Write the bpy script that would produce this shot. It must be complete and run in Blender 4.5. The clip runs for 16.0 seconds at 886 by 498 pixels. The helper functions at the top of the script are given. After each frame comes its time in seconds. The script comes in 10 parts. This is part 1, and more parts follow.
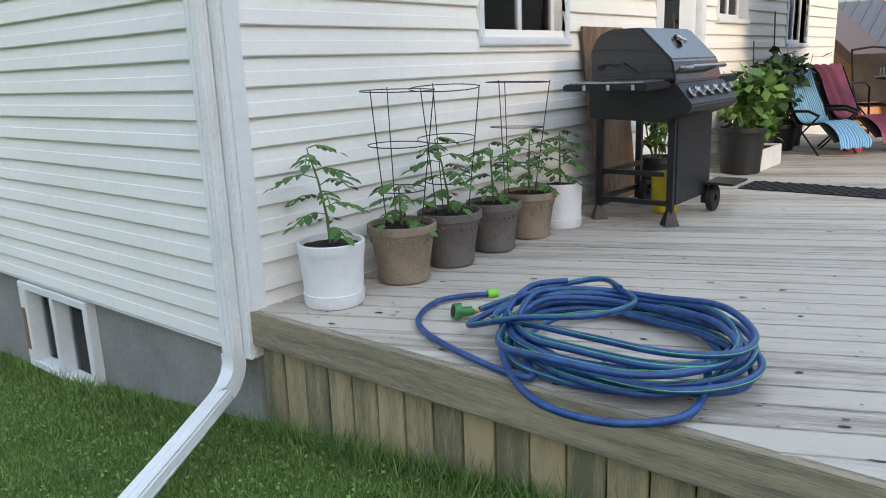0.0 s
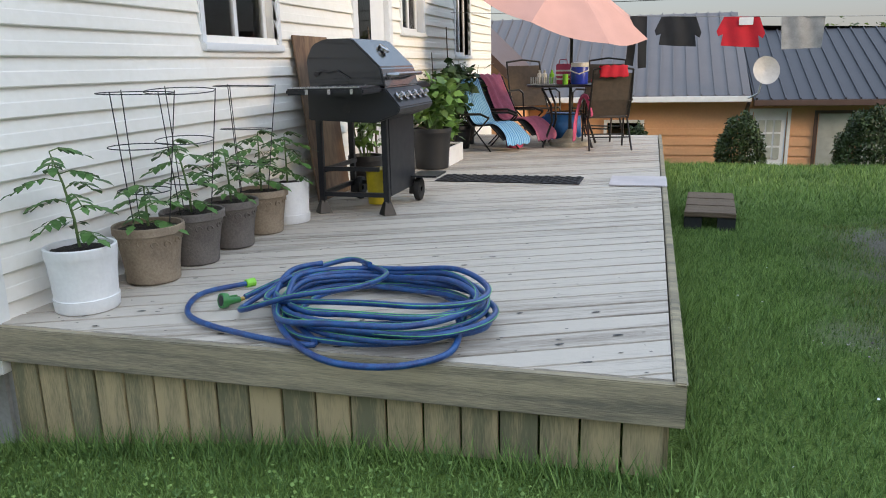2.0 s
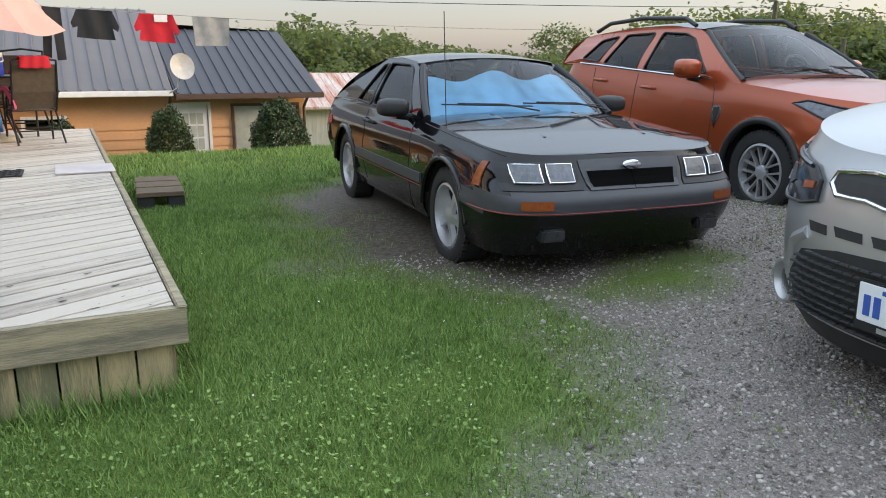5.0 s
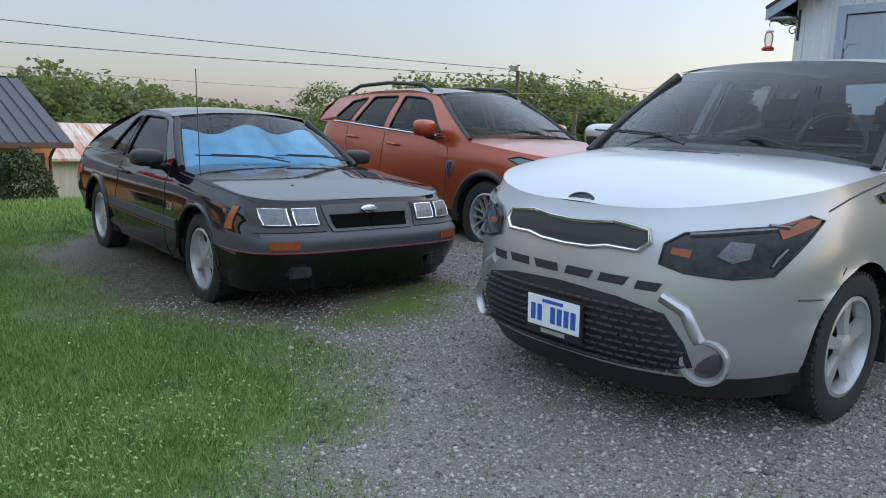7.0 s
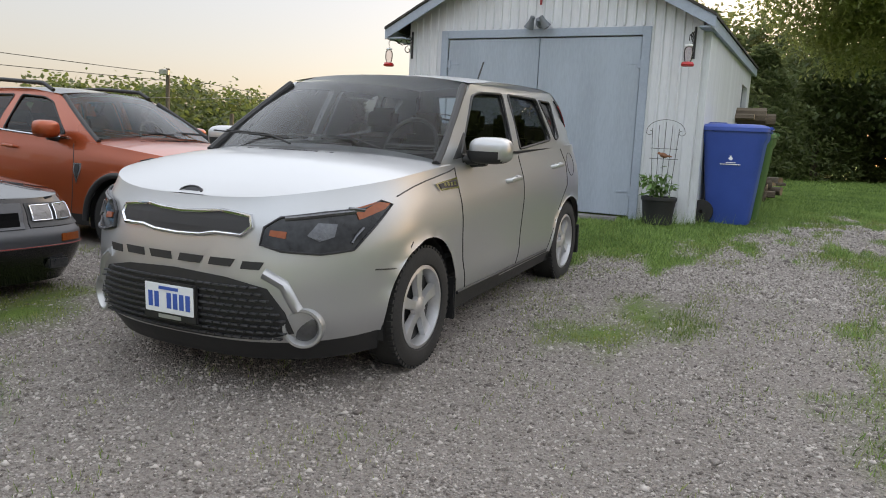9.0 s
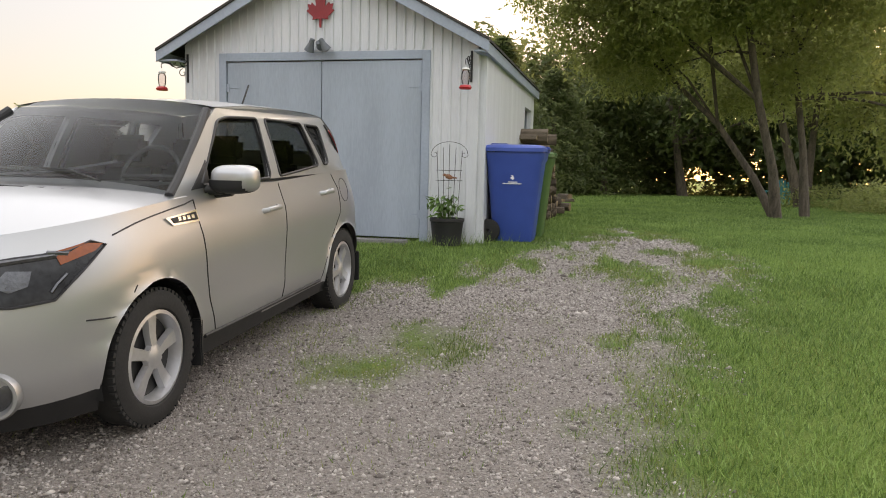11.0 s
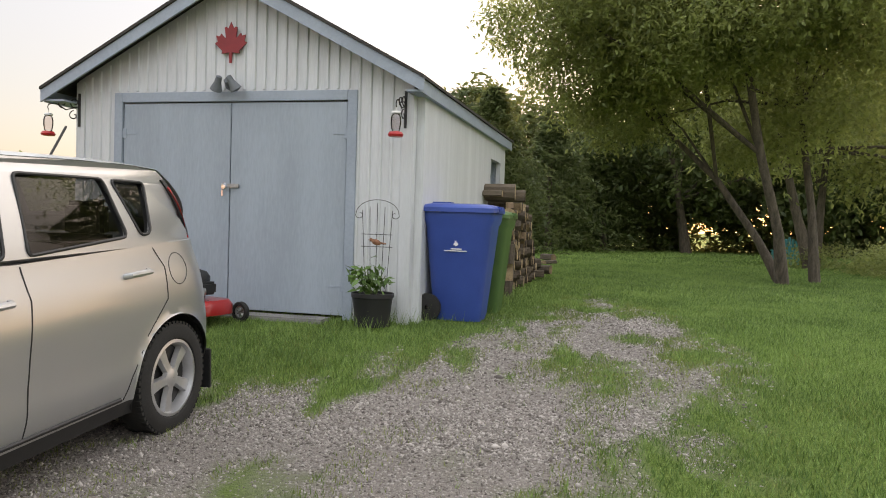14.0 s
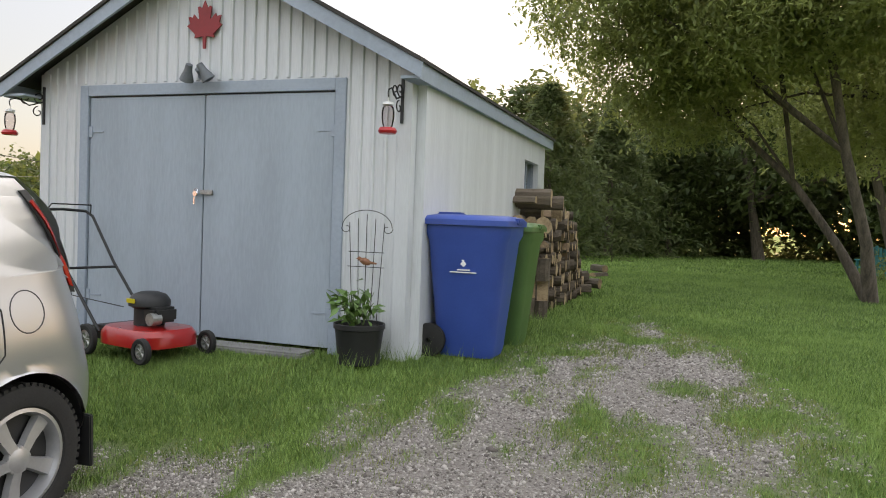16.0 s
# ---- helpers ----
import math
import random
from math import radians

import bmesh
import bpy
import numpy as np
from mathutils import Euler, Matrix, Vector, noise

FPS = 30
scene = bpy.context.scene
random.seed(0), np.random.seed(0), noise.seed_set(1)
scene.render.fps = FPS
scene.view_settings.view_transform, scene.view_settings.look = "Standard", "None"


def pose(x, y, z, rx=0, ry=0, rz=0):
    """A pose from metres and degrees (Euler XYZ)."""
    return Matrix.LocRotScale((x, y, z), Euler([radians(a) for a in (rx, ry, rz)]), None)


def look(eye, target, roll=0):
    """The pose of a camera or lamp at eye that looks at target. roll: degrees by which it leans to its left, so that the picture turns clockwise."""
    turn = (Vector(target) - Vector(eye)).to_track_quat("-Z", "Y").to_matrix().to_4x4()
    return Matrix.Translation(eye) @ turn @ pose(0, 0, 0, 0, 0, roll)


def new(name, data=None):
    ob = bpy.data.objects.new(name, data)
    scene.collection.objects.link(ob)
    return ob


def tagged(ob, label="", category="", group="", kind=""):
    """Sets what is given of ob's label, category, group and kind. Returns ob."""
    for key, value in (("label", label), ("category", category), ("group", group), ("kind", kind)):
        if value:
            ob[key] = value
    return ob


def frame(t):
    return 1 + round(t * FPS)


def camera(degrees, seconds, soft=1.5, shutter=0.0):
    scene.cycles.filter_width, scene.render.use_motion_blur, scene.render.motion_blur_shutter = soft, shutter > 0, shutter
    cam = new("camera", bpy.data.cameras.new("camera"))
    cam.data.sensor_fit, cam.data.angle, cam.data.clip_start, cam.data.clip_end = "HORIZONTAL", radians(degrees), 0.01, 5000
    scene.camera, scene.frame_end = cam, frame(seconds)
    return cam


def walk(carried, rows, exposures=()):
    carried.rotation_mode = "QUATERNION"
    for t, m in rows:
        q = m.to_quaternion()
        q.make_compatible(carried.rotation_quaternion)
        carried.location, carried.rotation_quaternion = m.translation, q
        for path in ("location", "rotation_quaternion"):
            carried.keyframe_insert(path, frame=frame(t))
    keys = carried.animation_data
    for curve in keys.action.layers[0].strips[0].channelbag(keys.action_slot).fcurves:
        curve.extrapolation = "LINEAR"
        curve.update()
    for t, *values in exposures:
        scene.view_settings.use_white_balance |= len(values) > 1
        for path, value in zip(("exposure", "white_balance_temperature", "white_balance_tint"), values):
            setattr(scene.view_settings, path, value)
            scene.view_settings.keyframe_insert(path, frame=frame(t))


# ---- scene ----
cam = camera(60.9, 16.0, 1.0)
METRES, EYE, TILT, LEAN, TURN = 6.185, 1.367, 0.0, 0.0, 37.5
PATH = [
    (0, (0.065, 0.083, 1.362), (-1.174, 1.581, 0.892), -2.2),
    (0.5, (0.102, -0.032, 1.352), (-0.979, 1.584, 0.882), -1.7),
    (1, (0.117, -0.151, 1.36), (-0.851, 1.531, 0.877), -1.0),
    (1.5, (0.059, -0.252, 1.37), (-0.742, 1.519, 0.896), -0.9),
    (2, (-0.016, -0.388, 1.364), (-0.533, 1.485, 0.888), -1.2),
    (2.5, (-0.027, -0.494, 1.369), (-0.281, 1.434, 0.901), -0.2),
    (3, (-0.039, -0.641, 1.339), (-0.118, 1.303, 0.876), -0.1),
    (3.5, (-0.059, -0.775, 1.335), (0.045, 1.165, 0.859), -0.1),
    (4, (-0.087, -0.851, 1.343), (0.265, 1.062, 0.878), 0.5),
    (4.5, (-0.174, -0.941, 1.32), (0.463, 0.893, 0.839), 0.3),
    (4.7, (-0.202, -0.971, 1.311), (0.542, 0.818, 0.813), 0.3),
    (6.8, (-0.358, -1.545, 1.317), (0.946, -0.067, 0.978), 2.0),
    (7, (-0.395, -1.562, 1.317), (0.973, -0.142, 0.982), 2.1),
    (7.5, (-0.504, -1.637, 1.28), (1.033, -0.404, 0.937), 1.9),
    (8, (-0.573, -1.737, 1.284), (1.145, -0.772, 0.946), 1.6),
    (8.5, (-0.582, -1.856, 1.291), (1.229, -1.064, 0.988), 1.7),
    (9, (-0.587, -2.019, 1.283), (1.262, -1.309, 1.008), 2.9),
    (9.5, (-0.577, -2.139, 1.279), (1.332, -1.602, 1.024), 3.1),
    (10, (-0.512, -2.191, 1.284), (1.444, -1.854, 1.039), 1.7),
    (10.2, (-0.468, -2.207, 1.29), (1.501, -1.939, 1.06), 1.1),
    (12.3, (0.318, -2.591, 1.358), (2.293, -2.31, 1.214), 1.5),
    (12.5, (0.434, -2.64, 1.373), (2.411, -2.368, 1.242), 1.7),
    (13, (0.781, -2.746, 1.389), (2.762, -2.484, 1.296), 2.8),
    (13.5, (1.115, -2.826, 1.397), (3.092, -2.532, 1.319), 2.1),
    (14, (1.505, -2.88, 1.473), (3.483, -2.589, 1.409), 1.8),
    (14.5, (1.889, -2.982, 1.506), (3.862, -2.664, 1.442), 2.7),
    (15, (2.245, -3.044, 1.529), (4.208, -2.664, 1.463), 2.6),
    (15.5, (2.588, -3.071, 1.585), (4.544, -2.661, 1.526), 2.0),
    (16, (2.908, -3.166, 1.615), (4.853, -2.705, 1.546), 2.1),
]
EXPOSURE = [
    (0.0, 1.98, 7400, 11), (1.5, 1.98, 7400, 11), (2.5, 2.12, 7700, 11), (3.5, 2.3, 8300, 12), (4.5, 2.4, 8400, 12), (7.0, 2.2, 7500, 10),
    (8.5, 2.28, 9100, 15), (10.0, 2.42, 10800, 19), (12.5, 2.46, 11500, 20), (16.0, 2.46, 10400, 17),
]
walk(cam, [(t, look(eye, target, roll)) for t, eye, target, roll in PATH], EXPOSURE)

# ---- world and sun ----
SUN_AZ, SUN_EL = -22.0, 14.0   # degrees; azimuth from +x
HAZE, HAZE_COLOR = 0.55, (1.55, 1.95, 2.45)
world = bpy.data.worlds.new("world")
scene.world = world
world.use_nodes = True
wt = world.node_tree
sky = wt.nodes.new("ShaderNodeTexSky")
sky.sky_type = 'NISHITA'
sky.sun_disc = False
sky.sun_elevation = radians(SUN_EL)
sky.sun_rotation = radians(90 - SUN_AZ)
sky.air_density, sky.dust_density, sky.ozone_density = 1.0, 1.2, 2.0
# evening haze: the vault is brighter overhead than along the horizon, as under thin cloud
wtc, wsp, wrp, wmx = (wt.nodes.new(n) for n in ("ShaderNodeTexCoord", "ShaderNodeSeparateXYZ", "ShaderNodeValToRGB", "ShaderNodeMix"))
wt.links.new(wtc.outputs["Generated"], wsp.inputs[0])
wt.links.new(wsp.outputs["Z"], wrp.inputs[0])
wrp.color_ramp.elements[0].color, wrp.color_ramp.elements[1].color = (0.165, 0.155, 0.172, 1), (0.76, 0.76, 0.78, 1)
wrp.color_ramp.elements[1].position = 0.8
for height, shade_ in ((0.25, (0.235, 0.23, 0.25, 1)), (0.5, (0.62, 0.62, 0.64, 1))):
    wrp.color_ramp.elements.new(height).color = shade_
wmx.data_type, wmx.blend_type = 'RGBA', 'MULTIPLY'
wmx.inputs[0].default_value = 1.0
whz = wt.nodes.new("ShaderNodeMix")      # thin even haze over the clear sky
whz.data_type = 'RGBA'
whz.inputs[0].default_value = HAZE
whz.inputs[7].default_value = (*HAZE_COLOR, 1)
wt.links.new(sky.outputs[0], whz.inputs[6])
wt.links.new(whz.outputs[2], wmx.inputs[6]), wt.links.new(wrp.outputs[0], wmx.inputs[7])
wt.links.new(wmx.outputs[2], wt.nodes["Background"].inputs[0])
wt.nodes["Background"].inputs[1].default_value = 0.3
sun = new("sun", bpy.data.lights.new("sun", 'SUN'))
sun.data.energy, sun.data.angle, sun.data.color = 0.7, radians(12), (1.0, 0.82, 0.62)
sun.matrix_world = look((0, 0, 0), (-math.cos(radians(SUN_EL)) * math.cos(radians(SUN_AZ)), -math.cos(radians(SUN_EL)) * math.sin(radians(SUN_AZ)), -math.sin(radians(SUN_EL))))


# ---- materials ----
def mat(name, color, rough=0.6, metal=0.0, var=0.15, scale=8.0, fine=60.0, bump=0.1, color2=None, stretch=None,
        spec=0.5, coat=0.0, rand=0.0, island=0.0, dist=0.01, low=0.35, high=0.65, detail=5.0):
    """Principled surface with two scales of noise for colour, roughness and relief."""
    m = bpy.data.materials.new(name)
    m.use_nodes = True
    nt = m.node_tree
    nd, lk = nt.nodes, nt.links
    b = nd["Principled BSDF"]
    b.inputs["Metallic"].default_value = metal
    b.inputs["Specular IOR Level"].default_value = spec
    b.inputs["Coat Weight"].default_value = coat
    b.inputs["Coat Roughness"].default_value = 0.04
    tc = nd.new("ShaderNodeTexCoord")
    mp = nd.new("ShaderNodeMapping")
    lk.new(tc.outputs["Object"], mp.inputs[0])
    if rand:
        ob_, sc_ = nd.new("ShaderNodeObjectInfo"), nd.new("ShaderNodeVectorMath")
        sc_.operation = 'SCALE'
        sc_.inputs[0].default_value = (37.0, 91.0, 53.0)
        lk.new(ob_.outputs["Random"], sc_.inputs["Scale"])
        lk.new(sc_.outputs[0], mp.inputs["Location"])
    if stretch:
        mp.inputs["Scale"].default_value = stretch
    n1, n2 = nd.new("ShaderNodeTexNoise"), nd.new("ShaderNodeTexNoise")
    n1.inputs["Scale"].default_value, n2.inputs["Scale"].default_value = scale, fine
    n1.inputs["Detail"].default_value = n2.inputs["Detail"].default_value = detail
    lk.new(mp.outputs[0], n1.inputs[0]), lk.new(mp.outputs[0], n2.inputs[0])
    c1 = color
    c2 = color2 or tuple(c * (1 - var * 2) for c in color)
    rp = nd.new("ShaderNodeValToRGB")
    rp.color_ramp.elements[0].position, rp.color_ramp.elements[1].position = low, high
    rp.color_ramp.elements[0].color, rp.color_ramp.elements[1].color = (*c2, 1), (*c1, 1)
    ad = nd.new("ShaderNodeMath")
    ad.operation = 'MULTIPLY_ADD'
    lk.new(n2.outputs[0], ad.inputs[0])
    ad.inputs[1].default_value = 0.5
    sh = nd.new("ShaderNodeMath")
    sh.operation = 'MULTIPLY_ADD'
    lk.new(n1.outputs[0], sh.inputs[0])
    sh.inputs[1].default_value, sh.inputs[2].default_value = 0.8, -0.15
    lk.new(sh.outputs[0], ad.inputs[2])
    fac = ad.outputs[0]
    if rand or island:
        src = nd.new("ShaderNodeObjectInfo").outputs["Random"] if rand else nd.new("ShaderNodeNewGeometry").outputs["Random Per Island"]
        r = nd.new("ShaderNodeMath")
        r.operation = 'MULTIPLY_ADD'
        lk.new(src, r.inputs[0])
        r.inputs[1].default_value = rand or island
        s2 = nd.new("ShaderNodeMath")
        s2.operation = 'SUBTRACT'
        lk.new(fac, s2.inputs[0])
        s2.inputs[1].default_value = (rand or island) / 2
        lk.new(s2.outputs[0], r.inputs[2])
        fac = r.outputs[0]
    lk.new(fac, rp.inputs[0])
    lk.new(rp.outputs[0], b.inputs["Base Color"])
    rr = nd.new("ShaderNodeMapRange")
    rr.inputs[3].default_value, rr.inputs[4].default_value = max(0, rough - 0.08), min(1, rough + 0.08)
    lk.new(n1.outputs[0], rr.inputs[0])
    lk.new(rr.outputs[0], b.inputs["Roughness"])
    if bump:
        bp = nd.new("ShaderNodeBump")
        bp.inputs["Strength"].default_value, bp.inputs["Distance"].default_value = bump, dist
        lk.new(n2.outputs[0], bp.inputs["Height"])
        lk.new(bp.outputs[0], b.inputs["Normal"])
    return m


def glow(name, color, strength):
    m = bpy.data.materials.new(name)
    m.use_nodes = True
    b = m.node_tree.nodes["Principled BSDF"]
    b.inputs["Base Color"].default_value = (*color, 1)
    b.inputs["Emission Color"].default_value = (*color, 1)
    b.inputs["Emission Strength"].default_value = strength
    return m


def glass(name, tint=(0.8, 0.85, 0.85), rough=0.0, clear=0.5):
    """A thin pane: part clear, part mirror by the angle, tinted."""
    m = bpy.data.materials.new(name)
    m.use_nodes = True
    nt = m.node_tree
    nd, lk = nt.nodes, nt.links
    nd.remove(nd["Principled BSDF"])
    out = nd["Material Output"]
    tr, gl, mx, lw = nd.new("ShaderNodeBsdfTransparent"), nd.new("ShaderNodeBsdfGlossy"), nd.new("ShaderNodeMixShader"), nd.new("ShaderNodeFresnel")
    tr.inputs[0].default_value = (*[c * clear for c in tint], 1)
    gl.inputs["Roughness"].default_value = rough
    lw.inputs[0].default_value = 1.33
    lk.new(lw.outputs[0], mx.inputs[0]), lk.new(tr.outputs[0], mx.inputs[1]), lk.new(gl.outputs[0], mx.inputs[2])
    lk.new(mx.outputs[0], out.inputs[0])
    return m


M = {
    "siding": mat("vinyl_siding", (0.86, 0.84, 0.79), 0.45, var=0.03, scale=0.8, fine=25, bump=0.03, color2=(0.80, 0.78, 0.72)),
    "trimwhite": mat("white_trim", (0.80, 0.81, 0.80), 0.4, var=0.04, scale=2, fine=30, bump=0.03),
    "concrete": mat("concrete", (0.30, 0.29, 0.27), 0.9, var=0.15, scale=2.5, fine=40, bump=0.3),
    "deck": mat("deck_board", (0.52, 0.46, 0.39), 0.8, scale=3, fine=30, stretch=(0.45, 8, 8), bump=0.8, color2=(0.17, 0.135, 0.105), rand=0.25, dist=0.005, low=0.16, high=0.52),
    "fascia": mat("deck_fascia", (0.38, 0.315, 0.205), 0.85, scale=3, fine=35, stretch=(0.5, 7, 7), bump=0.5, color2=(0.16, 0.14, 0.10), dist=0.004),
    "skirt": mat("skirt_board", (0.42, 0.325, 0.18), 0.85, scale=3, fine=35, stretch=(6, 6, 0.6), bump=0.5, color2=(0.16, 0.15, 0.085), rand=0.35, dist=0.004),
    "alu": mat("white_aluminium", (0.78, 0.79, 0.78), 0.35, var=0.05, scale=4, fine=40, bump=0.02),
    "grass": mat("lawn_soil", (0.075, 0.125, 0.025), 0.95, var=0.3, scale=1.4, fine=55, bump=0.8, color2=(0.035, 0.07, 0.012), dist=0.03),
    "garage": mat("garage_cladding", (0.62, 0.64, 0.66), 0.55, var=0.06, scale=1.2, fine=30, stretch=(3, 3, 0.4), bump=0.05),
    "garagedoor": mat("garage_door_paint", (0.34, 0.40, 0.46), 0.6, var=0.08, scale=1.0, fine=18, stretch=(3, 3, 0.6), bump=0.12),
    "garagetrim": mat("garage_trim_paint", (0.33, 0.39, 0.46), 0.55, var=0.08, scale=2, fine=30, bump=0.1),
    "shingle": mat("roof_shingle", (0.06, 0.055, 0.05), 0.9, var=0.2, scale=6, fine=80, bump=0.5),
    "metalroof": mat("metal_roof", (0.045, 0.045, 0.055), 0.55, metal=0.2, var=0.1, scale=2, fine=30, bump=0.03),
    "orange": mat("orange_siding", (0.70, 0.37, 0.19), 0.6, var=0.06, scale=1.2, fine=20, bump=0.05),
    "dark": mat("dark_rubber", (0.02, 0.02, 0.022), 0.6, var=0.1, scale=10, bump=0.05),
    "gravel": mat("gravel", (0.29, 0.255, 0.222), 0.95, var=0.3, scale=3, fine=45, bump=1.0, color2=(0.13, 0.12, 0.11), dist=0.02),
    "leafdark": mat("tree_leaf", (0.085, 0.13, 0.035), 0.55, var=0.25, scale=2, fine=10, bump=0, color2=(0.025, 0.05, 0.012), island=0.5),
    # distant leaves: aerial haze is put in by lightening the colour
    "leafhaze": mat("hazed_far_leaf", (0.15, 0.18, 0.085), 0.8, var=0.25, scale=0.08, fine=0.6, bump=0, color2=(0.07, 0.095, 0.045), island=0.4),
    "bark": mat("bark", (0.14, 0.11, 0.085), 0.95, var=0.3, scale=5, fine=30, stretch=(3, 3, 0.6), bump=0.8),
}


# ---- building blocks ----
def bm_box(bm, x0, x1, y0, y1, z0, z1, bev=0.0):
    r = bmesh.ops.create_cube(bm, size=1.0)
    m = Matrix.Translation(((x0 + x1) / 2, (y0 + y1) / 2, (z0 + z1) / 2)) @ Matrix.Diagonal((abs(x1 - x0), abs(y1 - y0), abs(z1 - z0), 1))
    bmesh.ops.transform(bm, matrix=m, verts=r["verts"])
    if bev:
        edges = {e for v in r["verts"] for e in v.link_edges}
        bmesh.ops.bevel(bm, geom=list(edges), offset=bev, segments=2, affect='EDGES')
    return r["verts"]


def bm_cyl(bm, a, b, ra, rb=None, seg=12, caps=True):
    """A tapered rod from a to b."""
    a, b = Vector(a), Vector(b)
    rb = ra if rb is None else rb
    d = b - a
    r = bmesh.ops.create_cone(bm, cap_ends=caps, segments=seg, radius1=ra, radius2=rb, depth=d.length)
    m = Matrix.Translation((a + b) / 2) @ d.to_track_quat('Z', 'Y').to_matrix().to_4x4()
    bmesh.ops.transform(bm, matrix=m, verts=r["verts"])
    return r["verts"]


def bm_lathe(bm, profile, seg=32, mtx=None):
    """A turned form from (radius, z) pairs."""
    rings = []
    for r, z in profile:
        if r < 1e-5:
            rings.append([bm.verts.new((0, 0, z))])
        else:
            rings.append([bm.verts.new((r * math.cos(2 * math.pi * i / seg), r * math.sin(2 * math.pi * i / seg), z)) for i in range(seg)])
    for A, B in zip(rings, rings[1:]):
        for i in range(seg):
            j = (i + 1) % seg
            q = [A[i % len(A)], A[j % len(A)], B[j % len(B)], B[i % len(B)]]
            u = list(dict.fromkeys(q))
            if len(u) >= 3:
                bm.faces.new(u)
    if mtx is not None:
        bmesh.ops.transform(bm, matrix=mtx, verts=[v for r in rings for v in r])


def bm_tube(bm, pts, r, seg=8, closed=False, taper=None):
    """A tube along points with a steady frame."""
    P = [Vector(p) for p in pts]
    n = len(P)
    rings, up = [], None
    for i, p in enumerate(P):
        a = P[(i - 1) % n] if (closed or i > 0) else p
        b = P[(i + 1) % n] if (closed or i < n - 1) else p
        d = (b - a).normalized()
        if up is None:
            up = d.orthogonal().normalized()
        up = (up - d * up.dot(d))
        up = up.normalized() if up.length > 1e-6 else d.orthogonal().normalized()
        s = d.cross(up)
        rad = r * (taper[i] if taper else 1)
        rings.append([bm.verts.new(p + rad * (math.cos(2 * math.pi * k / seg) * up + math.sin(2 * math.pi * k / seg) * s)) for k in range(seg)])
    for i in range(n if closed else n - 1):
        A, B = rings[i], rings[(i + 1) % n]
        for k in range(seg):
            bm.faces.new((A[k], A[(k + 1) % seg], B[(k + 1) % seg], B[k]))
    if not closed:
        bm.faces.new(rings[0][::-1]), bm.faces.new(rings[-1])
    return rings


def mesh_from(bm, name, material, smooth=False):
    bmesh.ops.recalc_face_normals(bm, faces=bm.faces)
    me = bpy.data.meshes.new(name)
    bm.to_mesh(me)
    bm.free()
    if smooth:
        for p in me.polygons:
            p.use_smooth = True
        if smooth is not True:
            me.set_sharp_from_angle(angle=radians(smooth))
    for m in (material if isinstance(material, (list, tuple)) else [material]):
        me.materials.append(m)
    return me


def part(name, bm, material, parent, label="", smooth=False):
    ob = new(name, mesh_from(bm, name, material, smooth))
    ob.parent = parent
    return tagged(ob, label)


def thing(name, label, category, m=None, group="", kind=""):
    ob = new(name)
    ob.empty_display_size = 0.1
    if m is not None:
        ob.matrix_world = m
    return tagged(ob, label, category, group, kind)


def solo(name, bm, material, label="", category="", group="", kind="", m=None, smooth=False):
    ob = new(name, mesh_from(bm, name, material, smooth))
    if m is not None:
        ob.matrix_world = m
    return tagged(ob, label, category, group, kind)


def spline(keys, x):
    """A smooth curve through (x, value) keys that never overshoots."""
    if x <= keys[0][0]:
        return keys[0][1]
    for (x0, a), (x1, b) in zip(keys, keys[1:]):
        if x <= x1:
            t = (x - x0) / (x1 - x0)
            return a + (b - a) * t
    return keys[-1][1]


def soft(keys, x, w):
    """The same curve, rounded over a width w."""
    return sum(spline(keys, x + w * k) for k in (-1, -0.5, 0, 0.5, 1)) / 5


# ---- ground ----
def ground_z(x, y):
    rise = soft([(-12, -0.7), (-5, -0.5), (-2.6, -0.2), (-1.0, -0.02), (1.2, 0.0), (2.3, 0.05), (3.0, 0.1), (4.2, 0.17), (5.6, 0.235), (7.0, 0.36), (9.0, 0.5), (14, 0.5), (60, 0.5)], x, 0.4)
    back = soft([(2.5, 1.0), (6, 0.25), (9, 0.0)], y, 0.5)
    low = soft([(8.5, 0.0), (11, -0.05), (15, -1.6), (25, -2.2), (90, -4.0), (200, -4.0)], y - max(0, x - 9) * 0.5, 0.8)
    return rise * (back if y > 2 else 1.0) + low


def ground_sheet(name, xs, ys, material, inside=None, lift=0.0):
    bm = bmesh.new()
    V = {}
    for i, x in enumerate(xs):
        for j, y in enumerate(ys):
            V[i, j] = bm.verts.new((x, y, ground_z(x, y) + lift))
    for i in range(len(xs) - 1):
        for j in range(len(ys) - 1):
            bm.faces.new((V[i, j], V[i + 1, j], V[i + 1, j + 1], V[i, j + 1]))
    return solo(name, bm, material, kind="structure", smooth=True)


def steps(a, b, near, far, c0, c1):
    """Grid lines, dense between c0 and c1."""
    out = [c0]
    while out[-1] < c1:
        out.append(out[-1] + near)
    d, x = near, out[-1]
    while x < b:
        d *= 1.35
        x = min(b, x + d)
        out.append(x)
    d, x, pre = near, c0, []
    while x > a:
        d *= 1.35
        x = max(a, x - d)
        pre.append(x)
    return pre[::-1] + out


gx = steps(-900, 900, 0.12, 0, -6, 12)
gy = steps(-900, 900, 0.12, 0, -5, 14)
ground = tagged(ground_sheet("ground", gx, gy, M["grass"]), "green mown lawn with worn gravel driveway", "ground")

# ---- house ----
HX, HY = -2.63, 1.975      # deck-side wall plane and end-wall plane
DECK_Z = 0.35
COURSE = 0.127


